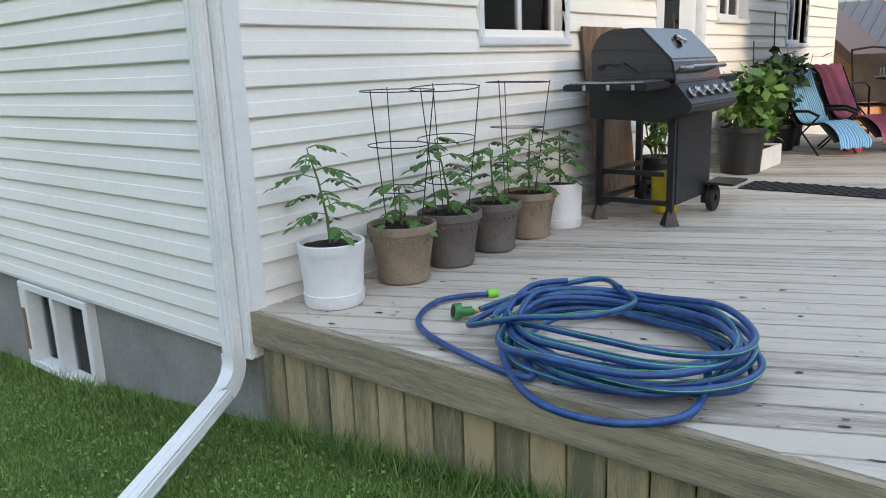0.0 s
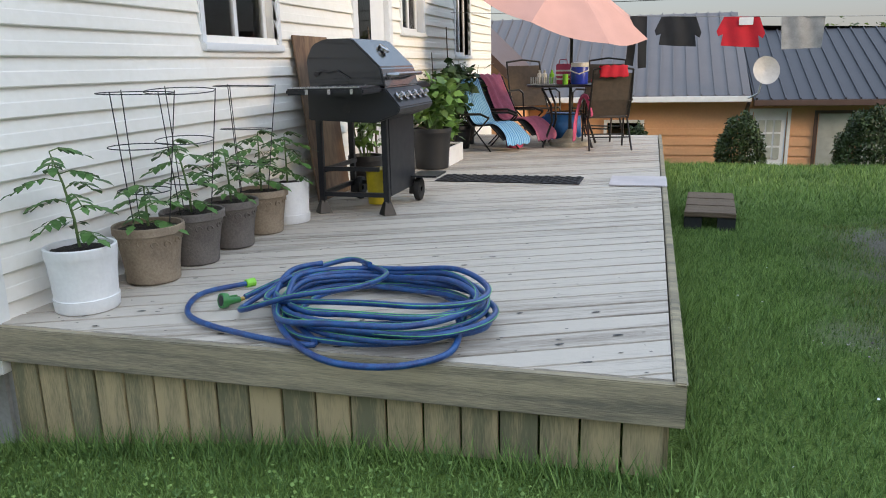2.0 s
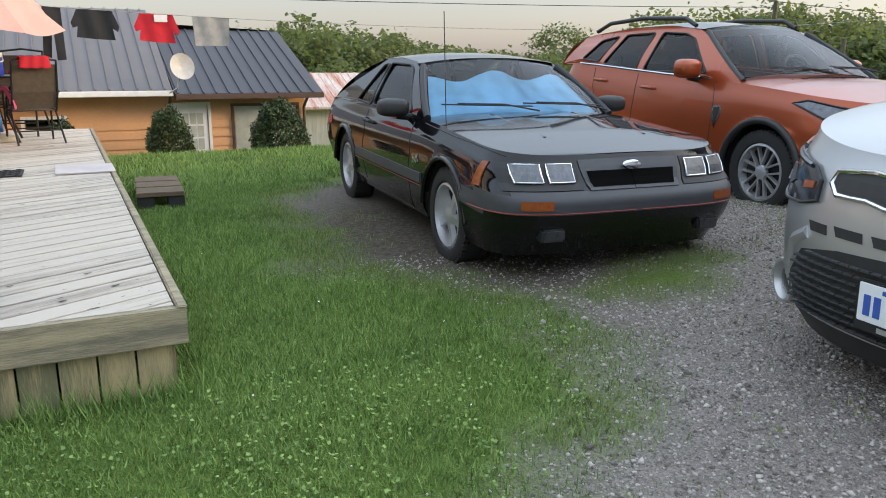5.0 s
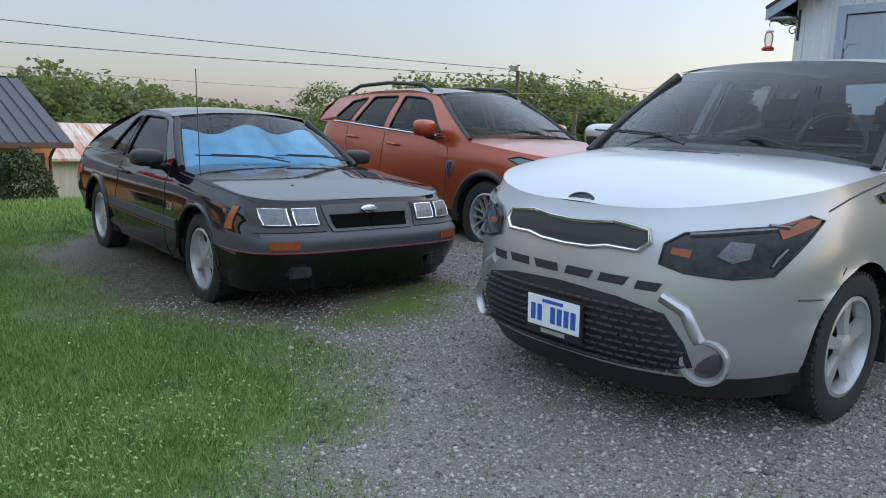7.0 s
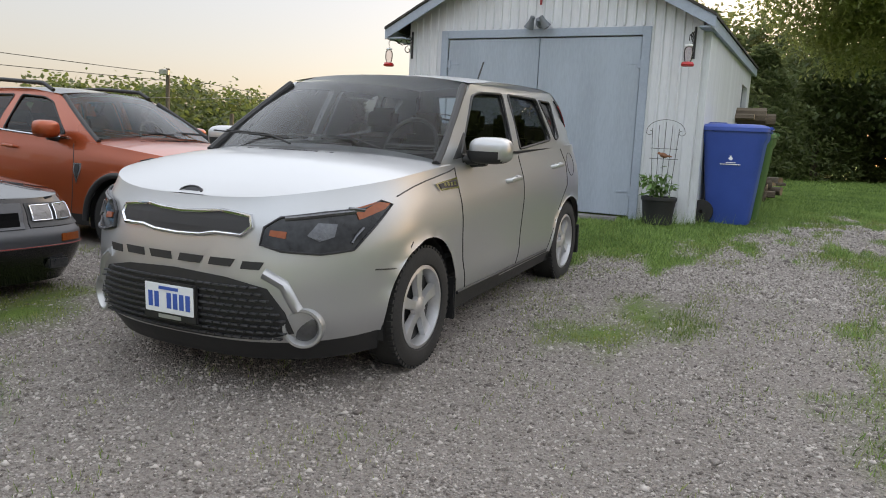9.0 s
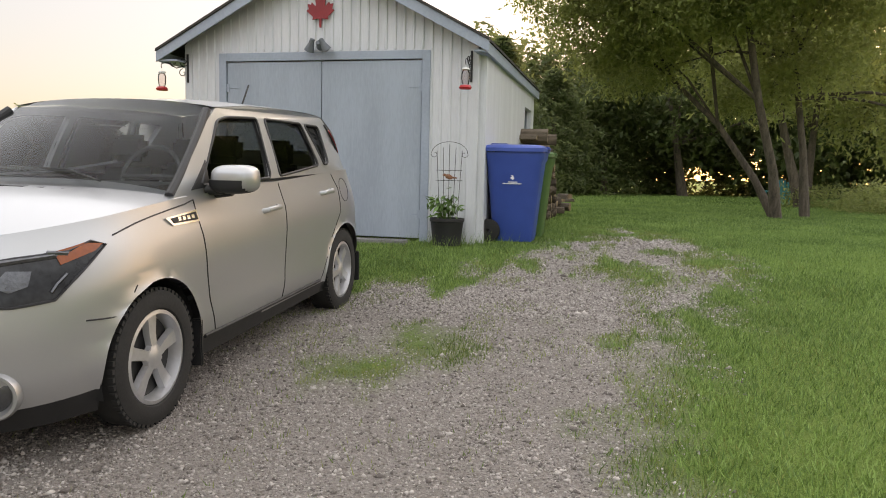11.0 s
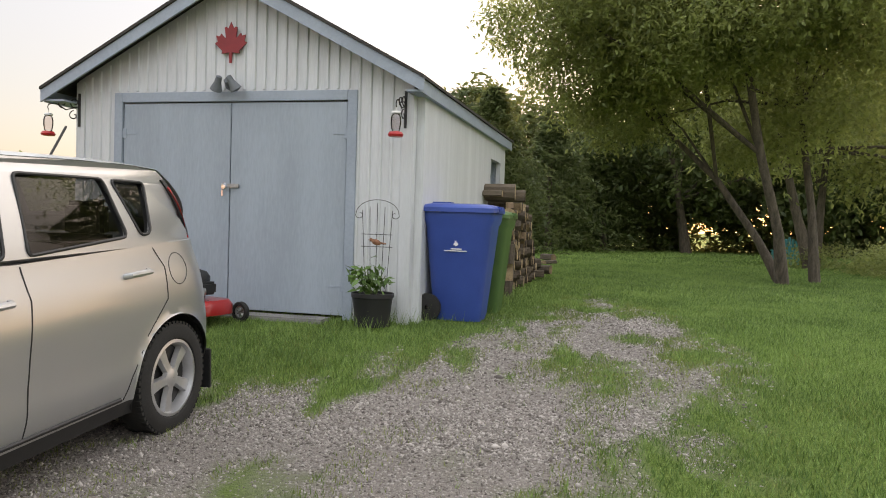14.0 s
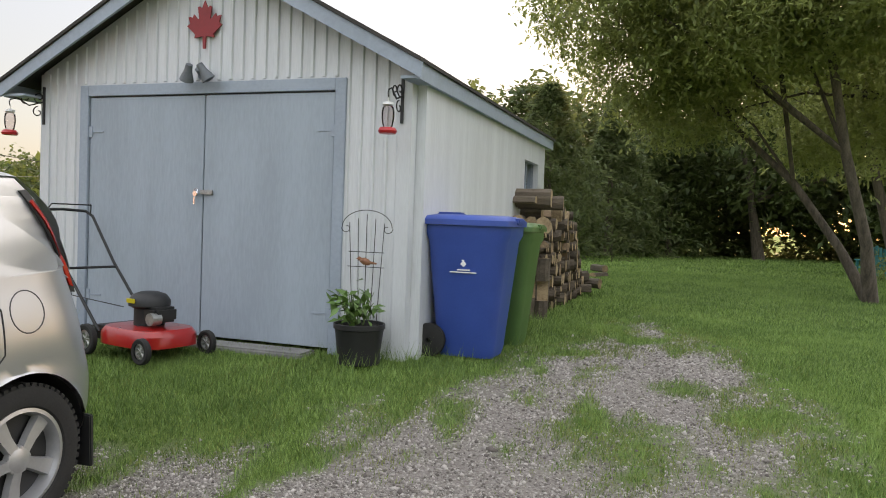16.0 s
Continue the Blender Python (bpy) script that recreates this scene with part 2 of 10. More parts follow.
def lap_strip(bm, length, z0, h, flip=False):
    """One lap siding course along +x, outward +y: a slanted face with a small butt edge below."""
    prof = [(0.002, z0 + 0.006), (0.026, z0 - 0.002), (0.030, z0 + 0.004), (0.022, z0 + h * 0.48), (0.019, z0 + h * 0.52), (0.008, z0 + h + 0.004)]
    a = [bm.verts.new((0, y, z)) for y, z in prof]
    b = [bm.verts.new((length, y, z)) for y, z in prof]
    for i in range(len(prof) - 1):
        bm.faces.new((a[i], a[i + 1], b[i + 1], b[i]))
    bm.faces.new(a), bm.faces.new(b[::-1])


def holed_wall(bm, length, z0, z1, thick, holes):
    """A wall along +x, outward face at y=0 and thickness to -y, with rectangular holes (x0, x1, z0, z1)."""
    xs = sorted({0, length, *[h[0] for h in holes], *[h[1] for h in holes]})
    zs = sorted({z0, z1, *[h[2] for h in holes], *[h[3] for h in holes]})
    for xa, xb in zip(xs, xs[1:]):
        for za, zb in zip(zs, zs[1:]):
            cx, cz = (xa + xb) / 2, (za + zb) / 2
            if not any(h[0] < cx < h[1] and h[2] < cz < h[3] for h in holes):
                bm_box(bm, xa, xb, -thick, 0, za, zb)
    bmesh.ops.remove_doubles(bm, verts=bm.verts, dist=1e-4)


def siding_wall(name, m, length, z0, z1, holes, label):
    bm = bmesh.new()
    holed_wall(bm, length, z0, z1, 0.15, holes)
    wall = solo(name, bm, M["siding"], label, "wall", kind="structure", m=m)
    z = z0
    while z < z1 - 0.01:
        h = min(COURSE, z1 - z)
        cuts = sorted((a - 0.0, b + 0.0) for a, b, c, d in holes if c < z + h * 0.6 and d > z + h * 0.4)
        x, runs = 0.0, []
        for a, b in cuts:
            runs.append((x, a))
            x = b
        runs.append((x, length))
        for a, b in runs:
            if b - a > 0.02:
                bm = bmesh.new()
                lap_strip(bm, b - a, z, h)
                bmesh.ops.translate(bm, vec=(a, 0, 0), verts=bm.verts)
                part("siding_board", bm, M["siding"], wall)
        z += COURSE
    return wall


# openings on the deck side: (y0, y1, z0, z1)
W1 = (3.76, 4.68, 1.52, 2.55)
DOOR = (6.2, 7.15, 0.43, 2.45)
W2 = (7.55, 8.35, 1.72, 2.55)
W3 = (9.85, 10.7, 1.48, 2.55)
HLEN = 12.2 - HY
m_side = Matrix.Translation((HX, 12.2, 0)) @ Matrix.Rotation(radians(-90), 4, 'Z')   # local x runs to -y, outward +x
EAVE = 2.9
side_holes = [(12.2 - b, 12.2 - a, c, d) for a, b, c, d in (W1, DOOR, W2, W3)]
wall_east = siding_wall("wall_east", m_side, HLEN, 0.165, EAVE, side_holes, "cream white vinyl lap siding wall beside the deck")
m_end = Matrix.Translation((HX, HY, 0)) @ Matrix.Rotation(radians(180), 4, 'Z')      # local x runs to -x, outward -y
wall_south = siding_wall("wall_south", m_end, 7.0, 0.16, EAVE, [], "cream white vinyl lap siding end wall above foundation")
bm = bmesh.new()
bm_box(bm, HX - 7, HX - 0.15, HY + 0.152, 12.2, EAVE - 0.1, EAVE)
solo("ceiling", bm, M["trimwhite"], "plain white ceiling inside the house", "ceiling", kind="structure")
bm = bmesh.new()
bm_box(bm, HX - 7.15, HX - 7, HY, 12.2, -0.8, EAVE), bm_box(bm, HX - 7, HX, 12.2, 12.35, -0.8, EAVE)
solo("wall_west", bm, M["siding"], "white siding walls closing the house", "wall", kind="structure")
bm = bmesh.new()
bm_box(bm, HX - 7, HX - 0.15, HY + 0.155, 12.19, 0.2, 0.3)
solo("floor", bm, M["concrete"], "plain floor inside the house", "floor", kind="structure")
# roof with eaves
bm = bmesh.new()
for v in ((HX + 0.45, EAVE), (HX - 3.5, EAVE + 1.5), (HX - 7.5, EAVE)):
    pass
pr = [(HX + 0.45, EAVE - 0.02), (HX + 0.45, EAVE + 0.12), (HX - 3.5, EAVE + 1.6), (HX - 7.6, EAVE + 0.12), (HX - 7.6, EAVE - 0.02)]
A = [bm.verts.new((x, HY - 0.3, z)) for x, z in pr]
B = [bm.verts.new((x, 12.6, z)) for x, z in pr]
for i in range(5):
    bm.faces.new((A[i], A[(i + 1) % 5], B[(i + 1) % 5], B[i]))
bm.faces.new(A), bm.faces.new(B[::-1])
solo("roof", bm, M["shingle"], "dark shingled roof over the white house", "roof", kind="structure")
# foundation with basement window
BW = (-5.05, -4.14, -0.45, 0.13)
bm = bmesh.new()
holed_wall(bm, 7.0, -1.2, 0.16, 0.2, [(HX - BW[1], HX - BW[0], BW[2], BW[3])])
bm_box(bm, -0.0, -0.2, -10.2, -0.02, -1.2, 0.16)
solo("foundation", bm, M["concrete"], "grey stained concrete foundation under white siding", "foundation", kind="structure", m=Matrix.Translation((HX, HY + 0.03, 0)) @ Matrix.Rotation(radians(180), 4, 'Z'))

# ---- deck ----
DX0, DX1, DY0, DY1 = HX + 0.02, 0.14, 1.965, 10.55
deck = thing("deck", "weathered grey wooden deck beside the house", "deck", kind="structure")
bm = bmesh.new()
bm_box(bm, DX0, DX1 - 0.005, DY0, DY0 + 0.038, DECK_Z - 0.152, DECK_Z - 0.002, 0.004)
part("fascia_board", bm, M["fascia"], deck, "greenish weathered fascia board")
bm = bmesh.new()
bm_box(bm, DX1 - 0.043, DX1 - 0.005, DY0 + 0.04, DY1, DECK_Z - 0.152, DECK_Z - 0.002, 0.004)
part("fascia_board", bm, M["fascia"], deck, "greenish weathered fascia board")
# boards laid slantwise and cut along the edges
SLANT, w = radians(24.4), 0.148
DL = DX1 - 0.05 - DX0
V0 = (2.40 - DY0) * math.cos(SLANT) - (0.11 - DX0) * math.sin(SLANT)     # one joint passes here
sx_, cx_ = math.sin(SLANT), math.cos(SLANT)
k = -9
while True:
    off = k * w + V0
    bm = bmesh.new()
    bm_box(bm, -0.2, 6.4, off, off + w - 0.008, -0.03, 0, 0.006)
    bmesh.ops.rotate(bm, matrix=Matrix.Rotation(SLANT, 3, 'Z'), verts=bm.verts)
    for co, no in (((0, 0, 0), (-1, 0, 0)), ((DL, 0, 0), (1, 0, 0)), ((0, 0.042, 0), (0, -1, 0)), ((0, DY1 - DY0, 0), (0, 1, 0))):
        r = bmesh.ops.bisect_plane(bm, geom=bm.verts[:] + bm.edges[:] + bm.faces[:], plane_co=co, plane_no=no, clear_outer=True)
        ed = [e for e in bm.edges if e.is_boundary]
        if ed:
            bmesh.ops.holes_fill(bm, edges=ed)
    k += 1
    if off > (DY1 - DY0) * cx_ + 0.1:
        bm.free()
        break
    if len(bm.faces) < 4:
        bm.free()
        continue
    bmesh.ops.rotate(bm, matrix=Matrix.Rotation(-SLANT, 3, 'Z'), verts=bm.verts)
    o = part("deck_board", bm, M["deck"], deck)
    o.location = (DX0, DY0, DECK_Z + random.uniform(-0.002, 0.002))
    o.rotation_euler = (0, 0, SLANT)
# joists' dark space below the gaps, rim strip along the outer edge
bm = bmesh.new()
bm_box(bm, DX1 - 0.043, DX1 - 0.002, DY0 - 0.004, DY1, DECK_Z - 0.003, DECK_Z + 0.008, 0.006)
part("rim_strip", bm, M["fascia"], deck, "grey rim strip")
# knots and nail heads
bm = bmesh.new()
for q in range(280):
    x, y = random.uniform(DX0 + 0.1, DX1 - 0.1), DY0 + 0.08 + (random.random() ** 1.6) * 7.5
    r_ = random.choice((0.003, 0.0035, 0.004, 0.007))
    bmesh.ops.create_circle(bm, cap_ends=True, segments=7, radius=r_, matrix=Matrix.Translation((x, y, DECK_Z + 0.0035)) @ Matrix.Rotation(SLANT, 4, 'Z') @ Matrix.Diagonal((random.uniform(1.2, 3.5), 1, 1, 1)))
tagged(part("knots", bm, M["dark"], deck), kind="stuff")
for y in (2.6, 3.6, 4.6, 5.6, 6.6, 7.6, 8.6, 9.6):
    bm = bmesh.new()
    bm_box(bm, DX0, DX1 - 0.06, y, y + 0.04, DECK_Z - 0.18, DECK_Z - 0.033)
    part("joist", bm, M["skirt"], deck)
# skirt boards under the near and outer edges
bm = bmesh.new()
bm_box(bm, 0, 0.132, 0, 0.02, -0.75, 0, 0.003)
sk_me = mesh_from(bm, "skirt_board", M["skirt"])
x = DX0 + 0.02
while x < DX1 - 0.1:
    o = new("skirt_board", sk_me)
    o.parent = deck
    o.location = (x, DY0 + 0.045 + random.uniform(-0.003, 0.003), DECK_Z - 0.154)
    x += 0.1405
y = DY0 + 0.1
while y < DY1 - 0.1:
    o = new("skirt_board", sk_me)
    o.parent = deck
    o.location = (DX1 - 0.05, y, DECK_Z - 0.154)
    o.rotation_euler = (0, 0, radians(90))
    y += 0.1405

# ---- garage ----
GA = radians(-5.8 - 90)       # local x along the front from its far-left corner, outward -y is the front
GM = Matrix.Translation((9.14, 2.33, 0)) @ Matrix.Rotation(GA, 4, 'Z')   # local x: to the right along the front; local y: to the back
GW, GL, GE, GP, GB = 3.82, 4.95, 2.92, 3.95, 0.45
# door opening in local x
GD = (0.58, 3.16, 0.53, 2.68)

# ---- cars ----
def paint(name, color, metal=0.5, rough=0.32):
    m = mat(name, color, rough, metal=metal, var=0.02, scale=1.5, fine=300, bump=0.0, coat=0.5)
    return m


M.update({
    "silver": paint("silver_car_paint", (0.44, 0.445, 0.45), 0.7, 0.34),
    "black_paint": mat("black_car_paint", (0.006, 0.006, 0.007), 0.05, var=0.02, scale=1.5, fine=300, bump=0.0, spec=0.3, coat=0.25),
    "orange_paint": paint("copper_orange_car_paint", (0.36, 0.065, 0.02), 0.45, 0.3),
    "carglass": glass("car_glass", (0.9, 0.95, 0.95), clear=0.92),
    "tintglass": glass("tinted_glass", (0.5, 0.5, 0.5), clear=0.4),
    "plastic": mat("black_plastic", (0.018, 0.018, 0.019), 0.55, var=0.1, scale=20, fine=200, bump=0.1, dist=0.002),
    "greytrim": mat("grey_body_trim", (0.05, 0.052, 0.058), 0.5, var=0.05, scale=10, bump=0.0),
    "tyre": mat("tyre_rubber", (0.022, 0.021, 0.02), 0.85, var=0.2, scale=12, fine=80, bump=0.3, dist=0.003),
    "alloy": mat("alloy_wheel", (0.52, 0.52, 0.53), 0.38, metal=0.7, var=0.05, scale=10, bump=0.0),
    "darkalloy": mat("dark_alloy", (0.05, 0.05, 0.055), 0.4, metal=0.6, var=0.1, scale=10, bump=0.0),
    "chrome": mat("chrome", (0.75, 0.76, 0.78), 0.1, metal=1.0, var=0.02, bump=0.0),
    "lamp": mat("headlamp_reflector", (0.15, 0.155, 0.165), 0.3, metal=0.9, var=0.15, scale=25, fine=90, bump=0.4, dist=0.004),
    "foglens": mat("frosted_fog_lens", (0.10, 0.10, 0.105), 0.2, metal=0.5, var=0.1, scale=60, fine=200, bump=0.2, dist=0.002),
    "amber": mat("amber_lens", (0.30, 0.065, 0.015), 0.25, var=0.1, scale=40, bump=0.1),
    "lensdark": mat("smoked_headlamp_lens", (0.03, 0.032, 0.035), 0.12, var=0.3, scale=14, fine=40, bump=0.0, coat=0.2, spec=0.3, color2=(0.008, 0.008, 0.009)),
    "redlens": mat("red_lens", (0.45, 0.02, 0.015), 0.2, var=0.1, scale=40, bump=0.1),
    # near-black paint for the shade inside an opening that is not cut
    "recess_shade": mat("matt_black_recess_shade", (0.004, 0.004, 0.004), 1.0, var=0.05, bump=0.0, spec=0.05),
    "cloth": mat("seat_cloth", (0.025, 0.025, 0.027), 0.9, var=0.2, scale=15, fine=200, bump=0.2),
    "shade": mat("foil_sunshade", (0.20, 0.52, 0.78), 0.4, metal=0.3, var=0.12, scale=4, fine=10, bump=0.3, dist=0.02),
    "white": mat("white_plastic", (0.78, 0.78, 0.77), 0.4, var=0.05, scale=8, bump=0.03),
    "platewhite": mat("white_plate", (0.75, 0.78, 0.80), 0.35, var=0.03, scale=8, bump=0.0),
    "plateblue": mat("blue_bars", (0.03, 0.10, 0.40), 0.4, var=0.05, bump=0.0),
    "redpin": mat("red_pinstripe", (0.30, 0.03, 0.025), 0.4, var=0.05, bump=0.0),
})


class Shell:
    """A car's lower body as stacked plan outlines; x runs back from the nose, y sideways, z up."""

    def __init__(s, sp):
        s.sp = sp

    def zlo(s, x):
        return soft(s.sp["zlo"], x, 0.05)

    def zbelt(s, x):
        return soft(s.sp["zbelt"], x, 0.12)

    def prof(s, key, v):
        return soft(s.sp[key], v, 0.05)

    def outline(s, v, th):
        """th from 0 (nose) by 1 (front corner end) and 2 (rear corner start) to 3 (tail centre)."""
        xf, xr, w = s.prof("xf", v), s.prof("xr", v), s.prof("w", v)
        af, nf, ar, nr = s.sp["front"][0], s.sp["front"][1], s.sp["rear"][0], s.sp["rear"][1]
        if th <= 1:
            a = th * math.pi / 2
            x, y = xf + af - af * max(0, math.cos(a)) ** (2 / nf), w * max(0, math.sin(a)) ** (2 / nf)
        elif th >= 2:
            a = (3 - th) * math.pi / 2
            x, y = xr - ar + ar * max(0, math.cos(a)) ** (2 / nr), w * max(0, math.sin(a)) ** (2 / nr)
        else:
            x, y = xf + af + (xr - ar - xf - af) * (th - 1), w
        return x, y

    def at(s, v, th):
        x, y = s.outline(v, th)
        z0, z1 = s.zlo(x), s.zbelt(x)
        return Vector((x, y, z0 + (z1 - z0) * v))

    def v_of(s, x, z):
        z0, z1 = s.zlo(x), s.zbelt(x)
        return min(1, max(0, (z - z0) / (z1 - z0)))

    def th_of(s, key, q, z):
        """Station of a point given sideways ('y', front), ('r', rear) or lengthways ('x')."""
        lo, hi = (0, 1) if key == 'y' else ((2, 3) if key == 'r' else (0, 3))
        for _ in range(18):
            mid = (lo + hi) / 2
            x, y = s.outline(s.v_of(s.outline(0.6, mid)[0], z), mid)
            big = (y > q) if key == 'y' else ((y < q) if key == 'r' else (x > q))
            lo, hi = (lo, mid) if big else (mid, hi)
        return (lo + hi) / 2

    def point(s, th, z, off=0.0):
        x = s.outline(0.6, th)[0]
        for _ in range(4):
            v = s.v_of(x, z)
            x = s.outline(v, th)[0]
        p = s.at(v, th)
        if off:
            a, b = s.at(v, max(0, th - 0.02)), s.at(v, min(3, th + 0.02))
            c, d = s.at(max(0, v - 0.03), th), s.at(min(1, v + 0.03), th)
            n = (d - c).cross(b - a)
            if n.length < 1e-9:
                n = Vector((-1, 0, 0))
            n.normalize()
            if n.dot(Vector((p.x - 2.2, p.y * 2.0, 0))) < 0:
                n = -n
            p = p + n * off
        return p


def fill_poly(pts, cell):
    """Triangles over a flat outline, cut into cells, as vertices and faces in 2D."""
    bm = bmesh.new()
    vs = [bm.verts.new((p[0], p[1], 0)) for p in pts]
    bm.faces.new(vs)
    xs, ys = [p[0] for p in pts], [p[1] for p in pts]
    for lo, hi, n in ((min(xs), max(xs), Vector((1, 0, 0))), (min(ys), max(ys), Vector((0, 1, 0)))):
        k = int((hi - lo) / cell)
        for i in range(1, k + 1):
            bmesh.ops.bisect_plane(bm, geom=bm.verts[:] + bm.edges[:] + bm.faces[:], plane_co=n * (lo + (hi - lo) * i / (k + 1)), plane_no=n)
    bmesh.ops.triangulate(bm, faces=[f for f in bm.faces if len(f.verts) > 4])
    return bm


def patch(shell, poly, off=0.004, depth=0.015, side=1, cell=0.05):
    """A plate that follows the shell; outline as (key, value, z)."""
    P = [(shell.th_of(k, q, z), z) for k, q, z in poly]
    bm = fill_poly([(a * 0.9, z) for a, z in P], cell)
    outer = [e for e in bm.edges if e.is_boundary]
    r = bmesh.ops.extrude_edge_only(bm, edges=outer)
    rim = {v for v in r["geom"] if isinstance(v, bmesh.types.BMVert)}
    for v in bm.verts:
        p = shell.point(v.co.x / 0.9, v.co.y, off - (depth if v in rim else 0))
        v.co = (p.x, p.y * side, p.z)
    return bm


def trace(shell, poly, r, off=0.0, side=1, closed=False, step=0.04):
    """A thin tube that follows the shell through (key, value, z)."""
    P = [(shell.th_of(k, q, z), z) for k, q, z in poly]
    if closed:
        P.append(P[0])
    out = []
    for (a, z0), (b, z1) in zip(P, P[1:]):
        n = max(1, int(max(abs(a - b) * 0.9, abs(z1 - z0)) / step))
        out += [(a + (b - a) * i / n, z0 + (z1 - z0) * i / n) for i in range(n)]
    if not closed:
        out.append(P[-1])
    pts = [shell.point(a, z, off) for a, z in out]
    bm = bmesh.new()
    bm_tube(bm, [(p.x, p.y * side, p.z) for p in pts], r, 6, closed)
    return bm


def wheel(car, x, y, sp, name="wheel"):
    """Tyre, rim and five spokes; outer face towards the sign of y."""
    R, W, rim = sp["R"], sp["tw"], sp["rim"]
    w = thing(name, "", "")
    w.parent = car
    w.location = (x, y, R)
    w.rotation_euler = (radians(-90) if y > 0 else radians(90), random.uniform(0, 1.2), 0)
    bm = bmesh.new()
    h = W / 2
    bm_lathe(bm, [(rim - 0.01, -h * 0.8), (R - 0.06, -h), (R - 0.012, -h * 0.86), (R, -h * 0.6), (R, h * 0.6), (R - 0.012, h * 0.86), (R - 0.05, h * 1.02), (rim + 0.012, h * 0.93), (rim, h * 0.75)], 48)
    for k in range(56):     # tread blocks at the shoulders
        a = 2 * math.pi * k / 56
        for sgn in (-1, 1):
            vs = bm_box(bm, R - 0.012, R + 0.004, -0.011, 0.011, sgn * h * 0.55, sgn * h * 0.84)
            bmesh.ops.rotate(bm, matrix=Matrix.Rotation(a, 3, 'Z'), verts=vs)
    part("tyre", bm, M["tyre"], w, smooth=40)
    bm = bmesh.new()
    bm_lathe(bm, [(rim - 0.03, -h * 0.7), (rim, -h * 0.7), (rim + 0.003, h * 0.86), (rim - 0.014, h * 0.9), (rim - 0.022, h * 0.6), (rim - 0.04, -h * 0.2)], 48)
    n = sp.get("spokes", 5)
    for k in range(n):
        a = 2 * math.pi * k / n
        wi, wo = sp.get("sw", (0.05, 0.075))
        prof = [(0.03, wi), (rim * 0.5, (wi + wo) / 2 * 0.9), (rim - 0.008, wo)]
        for sg in ((-1, 1) if sp.get("twin") else (0,)):
            top, bot = [], []
            for r, hw in prof:
                zz = h * (0.78 if r < 0.1 else 0.66)
                c0 = sg * 0.022 * (1 + r / rim)
                hh = hw * (0.4 if sg else 1) / 2
                top.append([bm.verts.new((r, c0 + s_ * hh * 0.8, zz)) for s_ in (-1, 1)])
                bot.append([bm.verts.new((r, c0 + s_ * hh, zz - 0.03)) for s_ in (-1, 1)])
            for i in range(len(prof) - 1):
                for q in ((top[i][0], top[i + 1][0], top[i + 1][1], top[i][1]), (top[i][0], bot[i][0], bot[i + 1][0], top[i + 1][0]), (top[i][1], top[i + 1][1], bot[i + 1][1], bot[i][1])):
                    bm.faces.new(q)
            vs = [v for t in top + bot for v in t]
            bmesh.ops.rotate(bm, matrix=Matrix.Rotation(a, 3, 'Z'), verts=vs)
    bm_lathe(bm, [(0.001, h * 0.84), (0.03, h * 0.84), (0.06, h * 0.72), (0.065, h * 0.5)], 24)
    for k in range(5):
        a = 2 * math.pi * (k + 0.5) / 5
        bm_cyl(bm, (0.052 * math.cos(a), 0.052 * math.sin(a), h * 0.5), (0.052 * math.cos(a), 0.052 * math.sin(a), h * 0.76), 0.008, seg=6)
    part("rim", bm, M[sp.get("rimmat", "alloy")], w, smooth=35)
    bm = bmesh.new()
    bm_lathe(bm, [(0.001, -h * 0.1), (rim - 0.02, -h * 0.1), (rim - 0.022, h * 0.25), (0.001, h * 0.25)], 32)
    part("brake_disc", bm, M["plastic"], w, smooth=35)
    return w


def cabin_y(shell, sp, x, z):
    tp = sp.get("taper", (2.6, 1.2, 0.0))
    inward = tp[2] * max(0, (x - tp[0]) / tp[1]) ** 2
    x = min(x, sp["xr"][-1][1] - sp.get("clampr", 0.45) * sp["rear"][0])
    zb = shell.zbelt(x)
    th = shell.th_of('x', x, zb)
    yb = shell.outline(1.0, th)[1] - 0.012
    zr = sp["roof_h"]
    t = max(0, min(1, (z - zb) / (zr - zb)))
    return yb - (yb - sp["roof_w"]) * t ** 1.25 - inward * t


def side_plate(shell, sp, outline, holes, off=0.0, depth=0.03, side=1, cell=0.12):
    """A curved plate in side view (x, z) with openings, on the cabin's flank."""
    from_tess = [[Vector((x, z, 0)) for x, z in loop] for loop in [outline] + holes]
    flat = [p for loop in from_tess for p in loop]
    tris = geometry_fill(from_tess)
    bm = bmesh.new()
    vs = [bm.verts.new(p) for p in flat]
    for t in tris:
        try:
            bm.faces.new([vs[i] for i in t])
        except ValueError:
            pass
    for f in bm.faces:
        f.normal_update()
    zs = [p.y for p in flat]
    for i in range(1, 8):
        zc = min(zs) + (max(zs) - min(zs)) * i / 8
        bmesh.ops.bisect_plane(bm, geom=bm.verts[:] + bm.edges[:] + bm.faces[:], plane_co=(0, zc, 0), plane_no=(0, 1, 0))
    outer = [e for e in bm.edges if e.is_boundary]
    r = bmesh.ops.extrude_edge_only(bm, edges=outer)
    rim = {v for v in r["geom"] if isinstance(v, bmesh.types.BMVert)}
    for v in bm.verts:
        x, z = v.co.x, v.co.y
        y = cabin_y(shell, sp, x, z) + off - (depth if v in rim else 0)
        v.co = (x, y * side, z)
    return bm


def geometry_fill(loops):
    from mathutils import geometry
    return geometry.tessellate_polygon(loops)


